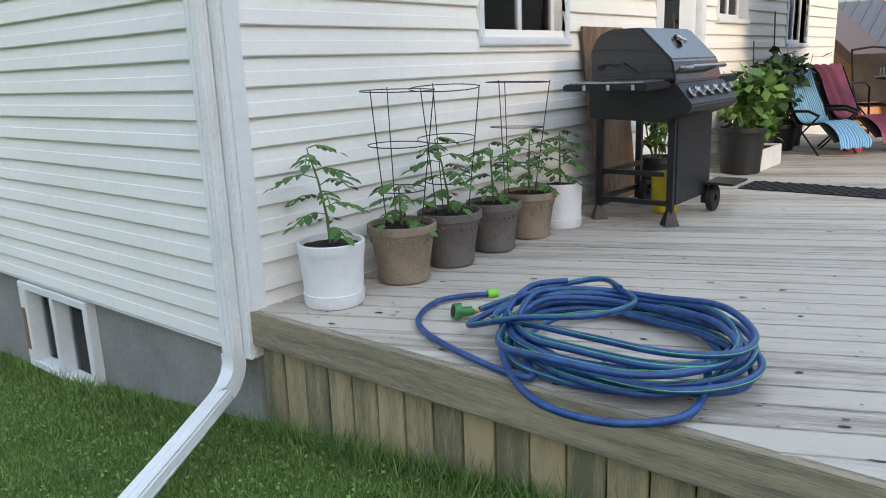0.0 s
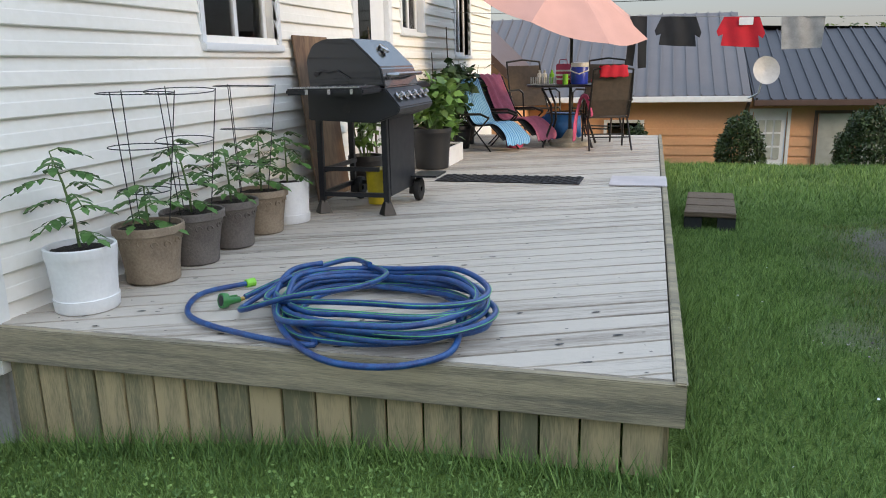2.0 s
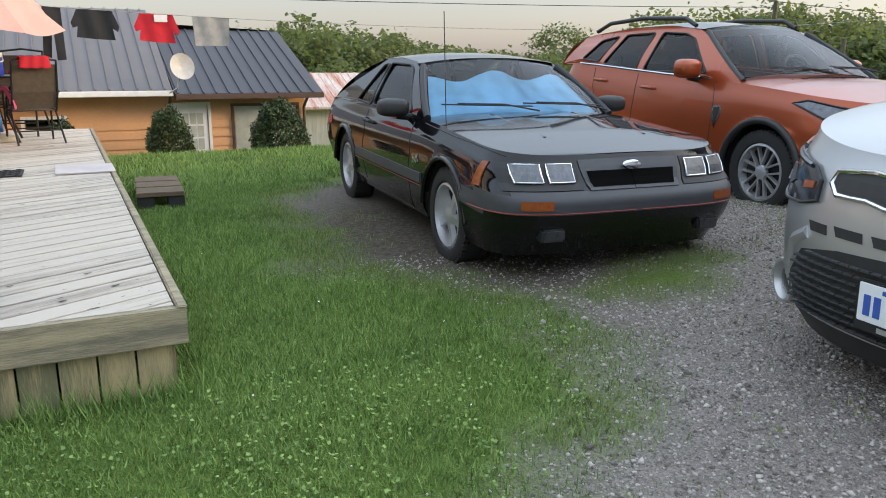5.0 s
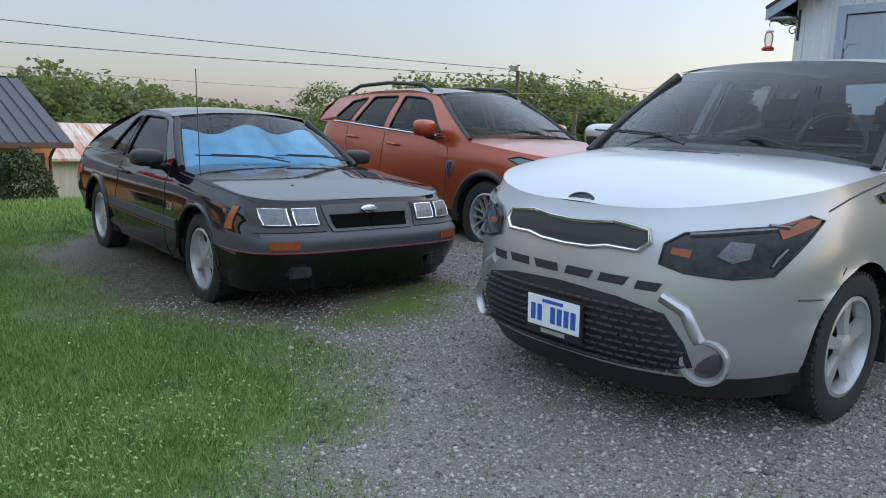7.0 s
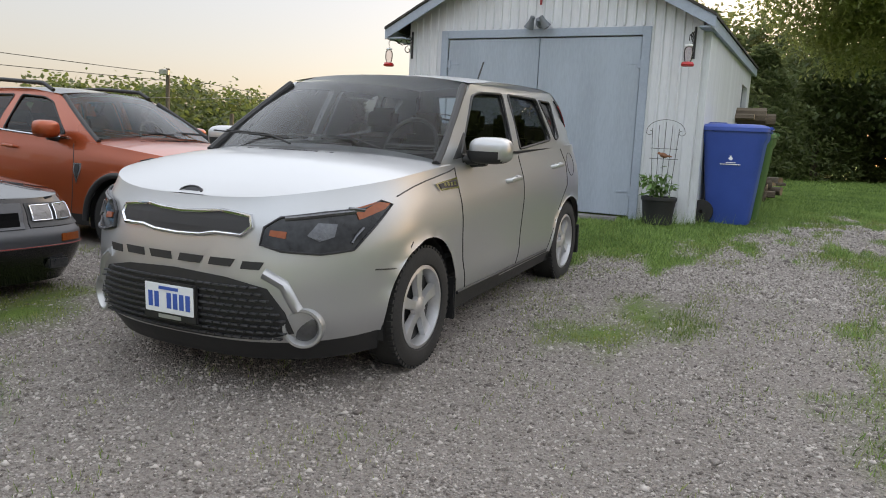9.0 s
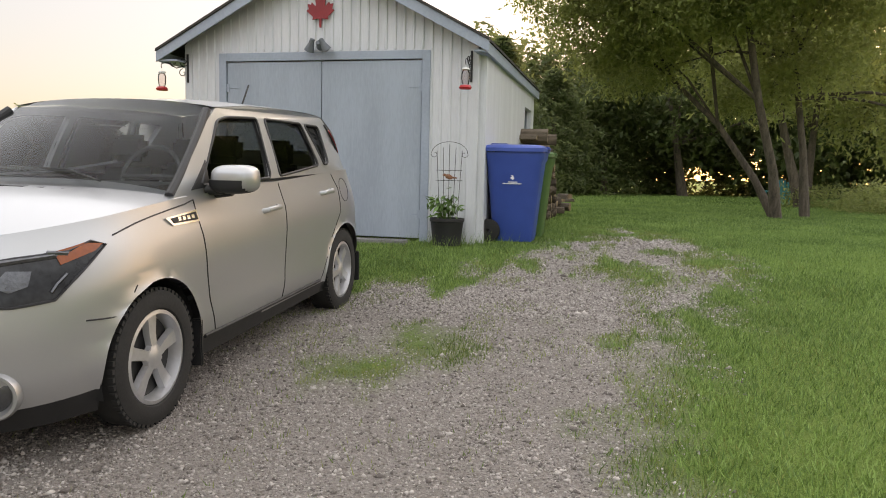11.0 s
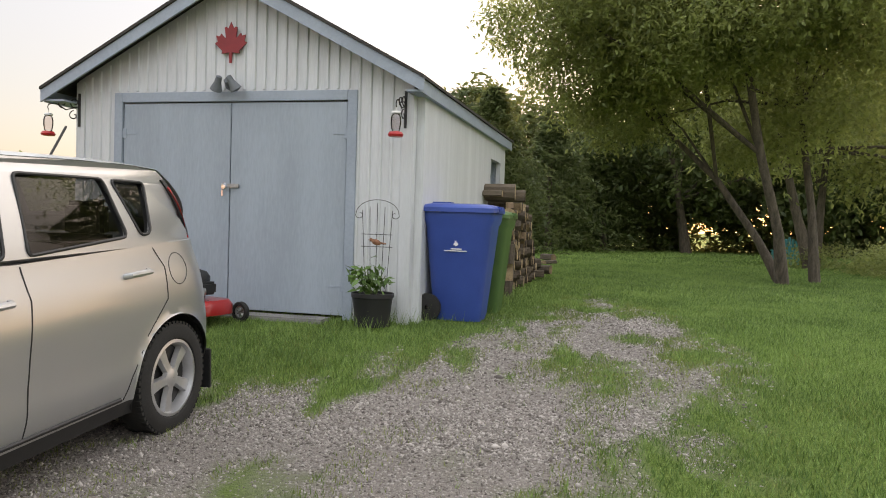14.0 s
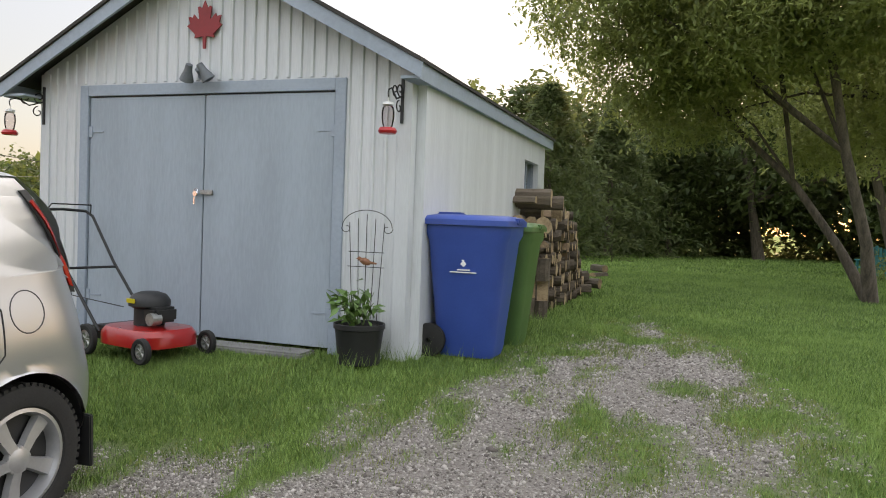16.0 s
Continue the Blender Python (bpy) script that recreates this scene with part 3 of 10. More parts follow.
def round_poly(pts, r=0.03, n=3):
    """The outline with its corners rounded."""
    out = []
    m = len(pts)
    for i in range(m):
        p, a, b = Vector(pts[i]), Vector(pts[i - 1]), Vector(pts[(i + 1) % m])
        ra, rb = min(r, (a - p).length * 0.45), min(r, (b - p).length * 0.45)
        s, e = p + (a - p).normalized() * ra, p + (b - p).normalized() * rb
        for k in range(n + 1):
            t = k / n
            out.append(tuple((1 - t) ** 2 * s + 2 * t * (1 - t) * p + t * t * e))
    return out


def build_car(name, label, m, sp):
    car = thing(name, label, "car", m, group="parked cars")
    sh = Shell(sp)
    P, paintm = sp["paintmat"], M[sp["paintmat"]]
    wr = sp["arch"]
    # lower body
    ths = [i / 18 for i in range(18)] + [1 + i / 64 for i in range(64)] + [2 + i / 14 for i in range(15)]
    vv = [i / 22 for i in range(23)]
    bms = {}
    for side in (1, -1):
        grid = {}
        for j, v in enumerate(vv):
            for i, th in enumerate(ths):
                grid[j, i] = sh.at(v, th)
        moved = {}
        for k, p in grid.items():
            for cx in (sp["fw"], sp["rw"]):
                d = Vector((p.x - cx, p.z - sp["R"]))
                if p.y > 0.45 and d.length < wr:
                    moved[k] = (cx, d)
        dead = set()
        for j in range(len(vv) - 1):
            for i in range(len(ths) - 1):
                c = [(j, i), (j, i + 1), (j + 1, i + 1), (j + 1, i)]
                if all(k in moved for k in c):
                    dead.add((j, i))
        for k, (cx, d) in moved.items():
            e = d.normalized() * wr
            z = max(sh.zlo(cx + e.x), sp["R"] + e.y)
            q = grid[k]
            vnew = sh.v_of(cx + e.x, z)
            th = sh.th_of('x', cx + e.x, z)
            grid[k] = Vector((cx + e.x, max(sh.outline(vnew, th)[1], q.y - 0.02) + sp.get("flare", 0.008), z))
        verts = {}
        for j in range(len(vv) - 1):
            for i in range(len(ths) - 1):
                if (j, i) in dead:
                    continue
                ks = [(j, i), (j, i + 1), (j + 1, i + 1), (j + 1, i)]
                c = sum((grid[k] for k in ks), Vector()) / 4
                nm = sp["zone"](c, ths[i])
                bm = bms.setdefault(nm, bmesh.new())
                vs = []
                for k in ks:
                    key = (nm, side, k)
                    if key not in verts:
                        p = grid[k]
                        verts[key] = bm.verts.new((p.x, p.y * side, p.z))
                    vs.append(verts[key])
                if len(set(vs)) == 4:
                    bm.faces.new(vs if side > 0 else vs[::-1])
    for nm, bm in bms.items():
        bmesh.ops.remove_doubles(bm, verts=bm.verts, dist=1e-4)
        part(nm, bm, M[sp["zone_mats"][nm]], car, smooth=50)
    # wheel-arch liners and underbody
    for cx in (sp["fw"], sp["rw"]):
        for side in (1, -1):
            bm = bmesh.new()
            vs = []
            for k in range(25):
                a = math.pi * (k / 24 * 1.16 - 0.08)
                c, s_ = math.cos(a), math.sin(a)
                vs.append([bm.verts.new((cx + c * (wr + 0.004), side * y, sp["R"] + s_ * (wr + 0.004))) for y in (0.5, sp["hw"] - 0.035)])
            for a_, b_ in zip(vs, vs[1:]):
                bm.faces.new((a_[0], b_[0], b_[1], a_[1]))
            bm.faces.new([q[0] for q in vs])
            part("wheel_arch_liner", bm, M["plastic"], car, smooth=40)
            wheel(car, cx, side * (sp["hw"] - sp["tw"] / 2 - sp.get("inset", 0.03)), sp)
    bm = bmesh.new()
    bm_box(bm, 0.35, sp["len"] - 0.3, -0.52, 0.52, sp["zlo"][0][1] + 0.02, 0.5, 0.03)
    part("underbody", bm, M["plastic"], car)
    # bonnet and, behind the cabin, the tail top
    def lid(nm, xa, xb, crown, material):
        bm = bmesh.new()
        rows = []
        for i in range(33):
            x = xa + (xb - xa) * (i / 32) ** 1.6 if xa < 1 else xa + (xb - xa) * i / 32
            th = sh.th_of('x', x, sh.zbelt(x))
            y = sh.outline(1.0, th)[1]
            rows.append([bm.verts.new((x, y * k / 10, sh.zbelt(x) + crown(x) * (1 - abs(k / 10) ** 2.6))) for k in range(-10, 11)])
        for a, b in zip(rows, rows[1:]):
            for k in range(20):
                bm.faces.new((a[k], a[k + 1], b[k + 1], b[k]))
        bmesh.ops.remove_doubles(bm, verts=bm.verts, dist=1e-4)
        part(nm, bm, material, car, smooth=60)
    lid("bonnet", sh.prof("xf", 1.0) + 0.002, sp["cowl"] + 0.12, sp["bonnet_crown"], paintm)
    lid("rear_ledge", sp["tail"], sp["xr"][-1][1] - 0.002, lambda x: 0.012, paintm)
    # cabin sides with window openings, and the panes
    wins = [round_poly(w, 0.035) for w in sp["windows"]]
    for side in (1, -1):
        part("cabin_side", side_plate(sh, sp, sp["cabin"], wins, 0.0, 0.035, side), M[sp.get("pillarmat", P)], car, smooth=40)
        for w in wins:
            pane = side_plate(sh, sp, w, [], -0.012, 0.003, side)
            o = part("side_window", pane, M[sp.get("sideglass", "tintglass")], car)
            o.visible_shadow = False
            bm = bmesh.new()
            pts = [(x, (cabin_y(sh, sp, x, z) + 0.002) * side, z) for x, z in w]
            bm_tube(bm, pts, 0.009, 6, True)
            part("window_seal", bm, M["plastic"], car)
    # roof, windscreen, tailgate
    rw, top = sp["roof_w"], sp["rooflines"]
    bm = bmesh.new()
    rows = []
    for i in range(21):
        x = top[0][0] + (top[-1][0] - top[0][0]) * i / 20
        z = soft(top, x, 0.1)
        yw = cabin_y(sh, sp, x, z) + 0.004
        rows.append([bm.verts.new((x - (0.05 if i == 0 else -sp.get("roof_bow", 0) * (i / 20) ** 4) * (1 - abs(k / 8) ** 2), yw * k / 8, z + 0.045 * (1 - abs(k / 8) ** 2.4) - 0.002)) for k in range(-8, 9)])
    for a, b in zip(rows, rows[1:]):
        for k in range(16):
            bm.faces.new((a[k], a[k + 1], b[k + 1], b[k]))
    part("roof", bm, M[sp.get("roofmat", P)], car, smooth=60)

    def screen(nm, lo, hi, bow_lo, bow_hi, material, inset=0.0, lift=0.0, bulge=0.02, t0=0.0, t1=1.0, hole=None):
        """A bowed sheet from a lower edge (x, z) to an upper edge, across the car."""
        bm = bmesh.new()
        rows = []
        for i in range(11):
            t = t0 + (t1 - t0) * i / 10
            x, z = lo[0] + (hi[0] - lo[0]) * t, lo[1] + (hi[1] - lo[1]) * t
            bow = bow_lo + (bow_hi - bow_lo) * t
            yw = cabin_y(sh, sp, x, z) - inset
            n = Vector((-(hi[1] - lo[1]), hi[0] - lo[0])).normalized()
            if n.y < 0:
                n = -n
            b = bulge * math.sin(math.pi * t) + lift
            cz = sp["bonnet_crown"](sp["cowl"]) * (1 - t) if lo[0] < 2 else 0.0
            rows.append([bm.verts.new((x - bow * (1 - (k / 8) ** 2) + n.x * b, yw * k / 8, z + n.y * b + (cz + 0.045 * t) * (1 - abs(k / 8) ** 2.4))) for k in range(-8, 9)])
        for i, (a, b) in enumerate(zip(rows, rows[1:])):
            for k in range(16):
                if not (hole and hole[0] <= i / 10 and (i + 1) / 10 <= hole[1] and 2 <= k < 14):
                    bm.faces.new((a[k], a[k + 1], b[k + 1], b[k]))
        o = part(nm, bm, material, car, smooth=60)
        return o
    ws = sp["screen"]
    o = screen("windscreen", ws[0], ws[1], ws[2], ws[3], M["carglass"], 0.045, 0.0)
    o.visible_shadow = False
    for side in (1, -1):      # black edges of the screen against the pillars
        bm = bmesh.new()
        pts = []
        for i in range(9):
            t = i / 8 * 0.93
            x, z = ws[0][0] + (ws[1][0] - ws[0][0]) * t, ws[0][1] + (ws[1][1] - ws[0][1]) * t
            pts.append((x, side * (cabin_y(sh, sp, x, z) - 0.03), z + 0.01))
        bm_tube(bm, pts, 0.026, 8)
        part("windscreen_pillar", bm, M[sp.get("wpillar", "plastic")], car, smooth=40)
    tg = sp["tailgate"]
    screen("tailgate", tg[0], tg[1], tg[2], tg[3], M[sp.get("tailmat", P)], 0.0, 0.0, bulge=0.05, hole=(tg[4], tg[5]))
    o = screen("rear_window", tg[0], tg[1], tg[2], tg[3], M[sp.get("rearglass", "tintglass")], 0.12, 0.006, bulge=0.05, t0=tg[4], t1=tg[5])
    # wipers and cowl
    bm = bmesh.new()
    cx = sp["cowl"]
    cz = sh.zbelt(cx) + sp["bonnet_crown"](cx)
    yw = cabin_y(sh, sp, cx + 0.1, sh.zbelt(cx)) - 0.05
    for k in range(16):
        y0, y1 = -yw + 2 * yw * k / 16, -yw + 2 * yw * (k + 1) / 16
        f = lambda y: (cx - ws[2] * (1 - (y / yw) ** 2), sh.zbelt(cx) + sp["bonnet_crown"](cx) * (1 - abs(y / yw) ** 2.4))
        (xa, za), (xb, zb) = f(y0), f(y1)
        bm_box(bm, (xa + xb) / 2 - 0.06, (xa + xb) / 2 + 0.16, y0, y1 + 0.002, (za + zb) / 2 - 0.07, (za + zb) / 2 - 0.012)
    part("cowl", bm, M["plastic"], car)
    for y0, y1 in sp["wipers"]:
        bm = bmesh.new()
        bm_tube(bm, [(cx - ws[2] * 0.8, y0, cz + 0.015), (cx - ws[2] * 0.7 + 0.07, y0 + (y1 - y0) * 0.4, cz + 0.06), (cx - ws[2] * 0.6 + 0.08, y1, cz + 0.07)], 0.006, 6)
        bm_tube(bm, [(cx - ws[2] * 0.75 + 0.05, y0 + (y1 - y0) * 0.05, cz + 0.045), (cx - ws[2] * 0.6 + 0.09, y1 + (y1 - y0) * 0.2, cz + 0.065)], 0.005, 6)
        part("wiper", bm, M["plastic"], car)
    # inside
    bm = bmesh.new()
    bm_box(bm, cx + 0.15, sp["len"] - 0.35, -0.6, 0.6, 0.3, 0.42)
    part("cabin_floor", bm, M["cloth"], car)
    bm = bmesh.new()
    bm_box(bm, cx + 0.08, cx + 0.5, -yw + 0.06, yw - 0.06, cz - 0.35, cz - 0.02, 0.05)
    part("dashboard", bm, M["plastic"], car)
    for y in (-0.36, 0.36):
        bm = bmesh.new()
        sx = sp["seat"]
        bm_box(bm, sx, sx + 0.5, y - 0.24, y + 0.24, 0.45, 0.62, 0.06)
        vs = bm_box(bm, -0.07, 0.07, y - 0.24, y + 0.24, 0, 0.58, 0.06)
        vs2 = bm_box(bm, -0.05, 0.05, y - 0.13, y + 0.13, 0.62, 0.80, 0.04)
        up = [v for v in bm.verts if v.co.x < 0.2]
        bmesh.ops.transform(bm, matrix=Matrix.Translation((sx + 0.52, 0, 0.55)) @ Matrix.Rotation(radians(14), 4, 'Y') @ Matrix.Diagonal((1, 1, sp["seat_h"], 1)), verts=up)
        part("front_seat", bm, M["cloth"], car, smooth=40)
    bm = bmesh.new()
    sx = sp["seat"] + 0.95
    bm_box(bm, sx + 0.45, sx + 0.6, -0.6, 0.6, 0.5, 0.5 + 0.62 * sp["seat_h"], 0.05)
    for y in (-0.38, 0.38):
        bm_box(bm, sx + 0.5, sx + 0.6, y - 0.13, y + 0.13, 0.5 + 0.6 * sp["seat_h"], 0.5 + 0.8 * sp["seat_h"], 0.03)
    part("rear_seat", bm, M["cloth"], car, smooth=40)
    bm = bmesh.new()
    ring = [(cx + 0.55 + 0.08 * math.cos(a), sp["driver"] * 0.36 + 0.18 * math.sin(a), cz + 0.0 + 0.17 * math.cos(a)) for a in [2 * math.pi * k / 24 for k in range(24)]]
    bm_tube(bm, ring, 0.014, 6, True)
    bm_tube(bm, [ring[6], (cx + 0.53, sp["driver"] * 0.36, cz), ring[18]], 0.016, 6)
    part("steering_wheel", bm, M["plastic"], car, smooth=40)
    # door seams
    for side in (1, -1):
        for sm in sp["seams"]:
            part("door_seam", trace(sh, [('x', x, z) for x, z in sm], 0.004, 0.0, side), M["plastic"], car)
        for hx, hz in sp["handles"]:
            base = sh.point(sh.th_of('x', hx, hz), hz)
            bm = bmesh.new()
            y = base.y * side
            bm_tube(bm, [(hx - 0.1, y - 0.005 * side, hz - 0.008), (hx - 0.085, y + 0.028 * side, hz), (hx + 0.085, y + 0.03 * side, hz + 0.006), (hx + 0.1, y - 0.005 * side, hz + 0.008)], 0.016, 8)
            h = part("door_handle", bm, M[sp.get("handlemat", P)], car, smooth=40)
        mx, my, mz = sp["mirror"]
        mr = thing("door_mirror", "", "")
        mr.parent = car
        bm = bmesh.new()
        bmesh.ops.create_uvsphere(bm, u_segments=24, v_segments=14, radius=1)
        for v in bm.verts:
            c = v.co
            c.x, c.y, c.z = [math.copysign(abs(q) ** 0.62, q) for q in c]
        S = sp["mirror_size"]
        for v in bm.verts:
            if v.co.x > 0.35:
                v.co.x = 0.35
            v.co = (mx + v.co.x * S[0], side * (my + v.co.y * S[1]), mz + v.co.z * S[2])
        part("mirror_shell", bm, M[sp.get("mirrormat", P)], mr, smooth=50)
        if sp.get("mirrorbase"):      # black lower half and the sail plate in the window's corner
            bm = bmesh.new()
            bmesh.ops.create_uvsphere(bm, u_segments=24, v_segments=14, radius=1)
            for v in bm.verts:
                c = v.co
                c.x, c.y, c.z = [math.copysign(abs(q) ** 0.62, q) for q in c]
                c.x, c.z = min(c.x, 0.38), min(c.z, -0.05)
                v.co = (mx + c.x * S[0] * 1.03, side * (my - 0.01 + c.y * S[1] * 1.03), mz + c.z * S[2] * 1.06)
            part("mirror_base", bm, M["plastic"], mr, "black lower half", smooth=50)
            bm = bmesh.new()
            bm_tube(bm, [(mx - 0.02, side * (my - S[1] * 0.6), mz - S[2] * 0.75), (mx - 0.06, side * (my - S[1] * 1.6), mz - S[2] * 0.85)], 0.03, 8)
            part("mirror_arm", bm, M["plastic"], mr, smooth=50)
            part("sail_plate", side_plate(sh, sp, [(mx - 0.20, sh.zbelt(mx) + 0.02), (mx - 0.015, sh.zbelt(mx) + 0.03), (mx + 0.02, sh.zbelt(mx) + 0.17)], [], 0.004, 0.02, side), M["plastic"], mr)
        bm = bmesh.new()
        bm_tube(bm, [(mx + 0.02, side * (my - S[1] * 0.3), mz - S[2] * 0.9), (mx + 0.02, side * (my - S[1] * 1.4), mz - S[2] * 1.15)], 0.028, 8)
        part("mirror_foot", bm, M["plastic"], mr, smooth=50)
    return car, sh


def round_poly2(pts, r):
    return [('y', a, b) for a, b in round_poly(pts, r)]


def on_plane(bm, poly, m, depth):
    """A plate from a flat outline (u, v) set by a matrix, with thickness."""
    vs = [bm.verts.new((u, v, 0)) for u, v in poly]
    f = bm.faces.new(vs)
    r = bmesh.ops.extrude_face_region(bm, geom=[f])
    top = [v for v in r["geom"] if isinstance(v, bmesh.types.BMVert)]
    bmesh.ops.translate(bm, vec=(0, 0, depth), verts=top)
    bmesh.ops.transform(bm, matrix=m, verts=vs + top)


def both(sh, poly, off, depth=0.015, cell=0.05):
    """An outline across the nose's middle, given for y >= 0 from the lower to the upper middle: one plate on both sides."""
    bm = bmesh.new()
    for side in (1, -1):
        b = patch(sh, poly, off, depth, side, cell)
        me = bpy.data.meshes.new("half")
        b.to_mesh(me)
        b.free()
        bm.from_mesh(me)
        bpy.data.meshes.remove(me)
    bmesh.ops.remove_doubles(bm, verts=bm.verts, dist=2e-3)
    return bm


def cell_mesh(sh, poly_fn, y1, z0, z1, dy, dz, r):
    """Crossing bars on the nose inside poly_fn(y, z)."""
    bm = bmesh.new()
    z = z0
    row = 0
    while z < z1:
        y = -y1 + (dy / 2 if row % 2 else 0)
        while y < y1:
            if poly_fn(abs(y), z):
                p = sh.point(sh.th_of('y', max(abs(y), 1e-4), z), z, 0.006)
                bm_box(bm, p.x - 0.012, p.x + 0.01, math.copysign(p.y, y) - dy * 0.42, math.copysign(p.y, y) + dy * 0.42, p.z - dz * 0.36, p.z - dz * 0.12)
            y += dy
        z += dz
        row += 1
    return bm


# the silver hatchback
HATCH = dict(
    len=4.06, hw=0.90, R=0.325, tw=0.2, rim=0.22, fw=0.86, rw=3.43, arch=0.375, flare=0.012, inset=0.0, spokes=5, sw=(0.05, 0.088),
    zlo=[(0, 0.16), (0.5, 0.18), (1.2, 0.20), (3.6, 0.22), (4.2, 0.3)],
    zbelt=[(0.0, 0.88), (0.12, 0.935), (0.35, 0.985), (0.8, 1.03), (1.2, 1.055), (2.5, 1.085), (3.4, 1.11), (4.2, 1.12)],
    xf=[(0, 0.1), (0.12, 0.03), (0.3, 0.0), (0.5, 0.0), (0.68, 0.02), (0.85, 0.05), (1.0, 0.11)],
    xr=[(0, 3.96), (0.2, 4.06), (0.4, 4.07), (0.6, 4.02), (1, 3.96)],
    w=[(0, 0.84), (0.1, 0.875), (0.25, 0.90), (0.35, 0.897), (0.5, 0.905), (0.66, 0.912), (0.8, 0.895), (1, 0.845)],
    front=(0.80, 2.7), rear=(0.42, 2.7), clampr=0.3, cowl=1.12, bonnet_crown=lambda x: 0.075 * min(1, max(0, x - 0.08) / 0.5),
    tail=3.45, paintmat="silver", roof_w=0.655, roof_h=1.57, taper=(2.6, 1.2, 0.075), roof_bow=0.13,
    cabin=[(1.12, 1.045), (1.40, 1.25), (1.70, 1.445), (1.86, 1.525), (2.3, 1.555), (2.9, 1.555), (3.4, 1.545), (3.66, 1.525), (3.73, 1.44), (3.90, 1.05), (3.4, 1.05), (2.5, 1.045), (1.6, 1.035)],
    windows=[[(1.40, 1.10), (1.81, 1.45), (1.95, 1.475), (2.34, 1.48), (2.25, 1.105)], [(2.39, 1.11), (2.45, 1.48), (3.06, 1.465), (3.10, 1.16)], [(3.22, 1.16), (3.13, 1.46), (3.43, 1.45), (3.31, 1.17)]],
    rooflines=[(1.84, 1.53), (2.3, 1.56), (2.9, 1.56), (3.4, 1.552), (3.68, 1.532)],
    screen=((1.14, 1.05), (1.84, 1.53), 0.19, 0.07), tailgate=((3.90, 1.09), (3.68, 1.53), -0.10, -0.13, 0.25, 0.85), rearglass="carglass",
    wipers=[(-0.55, 0.05), (0.05, 0.62)], seat=1.85, seat_h=1.05, driver=-1,
    seams=[[(1.28, 1.035), (1.29, 0.85), (1.34, 0.5), (1.42, 0.31)], [(2.32, 1.07), (2.34, 0.92), (2.30, 0.55), (2.28, 0.31)], [(3.28, 1.09), (3.35, 0.98), (3.34, 0.80), (3.16, 0.62), (3.03, 0.42), (2.98, 0.31)], [(0.62, 0.93), (0.9, 0.985), (1.2, 1.02), (1.28, 1.035)], [(0.42, 0.60), (0.62, 0.58), (0.70, 0.70)]],
    handles=[(2.12, 0.92), (3.09, 0.965)], mirror=(1.50, 0.985, 1.135), mirror_size=(0.10, 0.125, 0.075), mirrorbase=True,
    zone=lambda p, th: "lower_cladding" if p.z < (0.275 if p.x < 0.55 else 0.305) else "body",
    zone_mats={"body": "silver", "lower_cladding": "plastic"},
)
KM = Matrix.Translation((2.253, 0.418, 0.063)) @ Matrix.Rotation(radians(-4.3), 4, 'Z') @ Matrix.Rotation(radians(-2.5), 4, 'Y')
hatch, ks = build_car("silver_car", "silver boxy hatchback parked on the gravel driveway", KM, HATCH)
# nose opening with a chrome border
nose = [('y', 1e-4, 0.745), ('y', 0.14, 0.75), ('y', 0.22, 0.765), ('y', 0.36, 0.762), ('y', 0.40, 0.80), ('y', 0.385, 0.845), ('y', 0.22, 0.862), ('y', 0.12, 0.85), ('y', 1e-4, 0.845)]
part("upper_grille", both(ks, nose, 0.008), M["plastic"], hatch)
for side in (1, -1):
    part("grille_border", trace(ks, nose[:], 0.011, 0.008, side), M["chrome"], hatch, "chrome border", smooth=60)
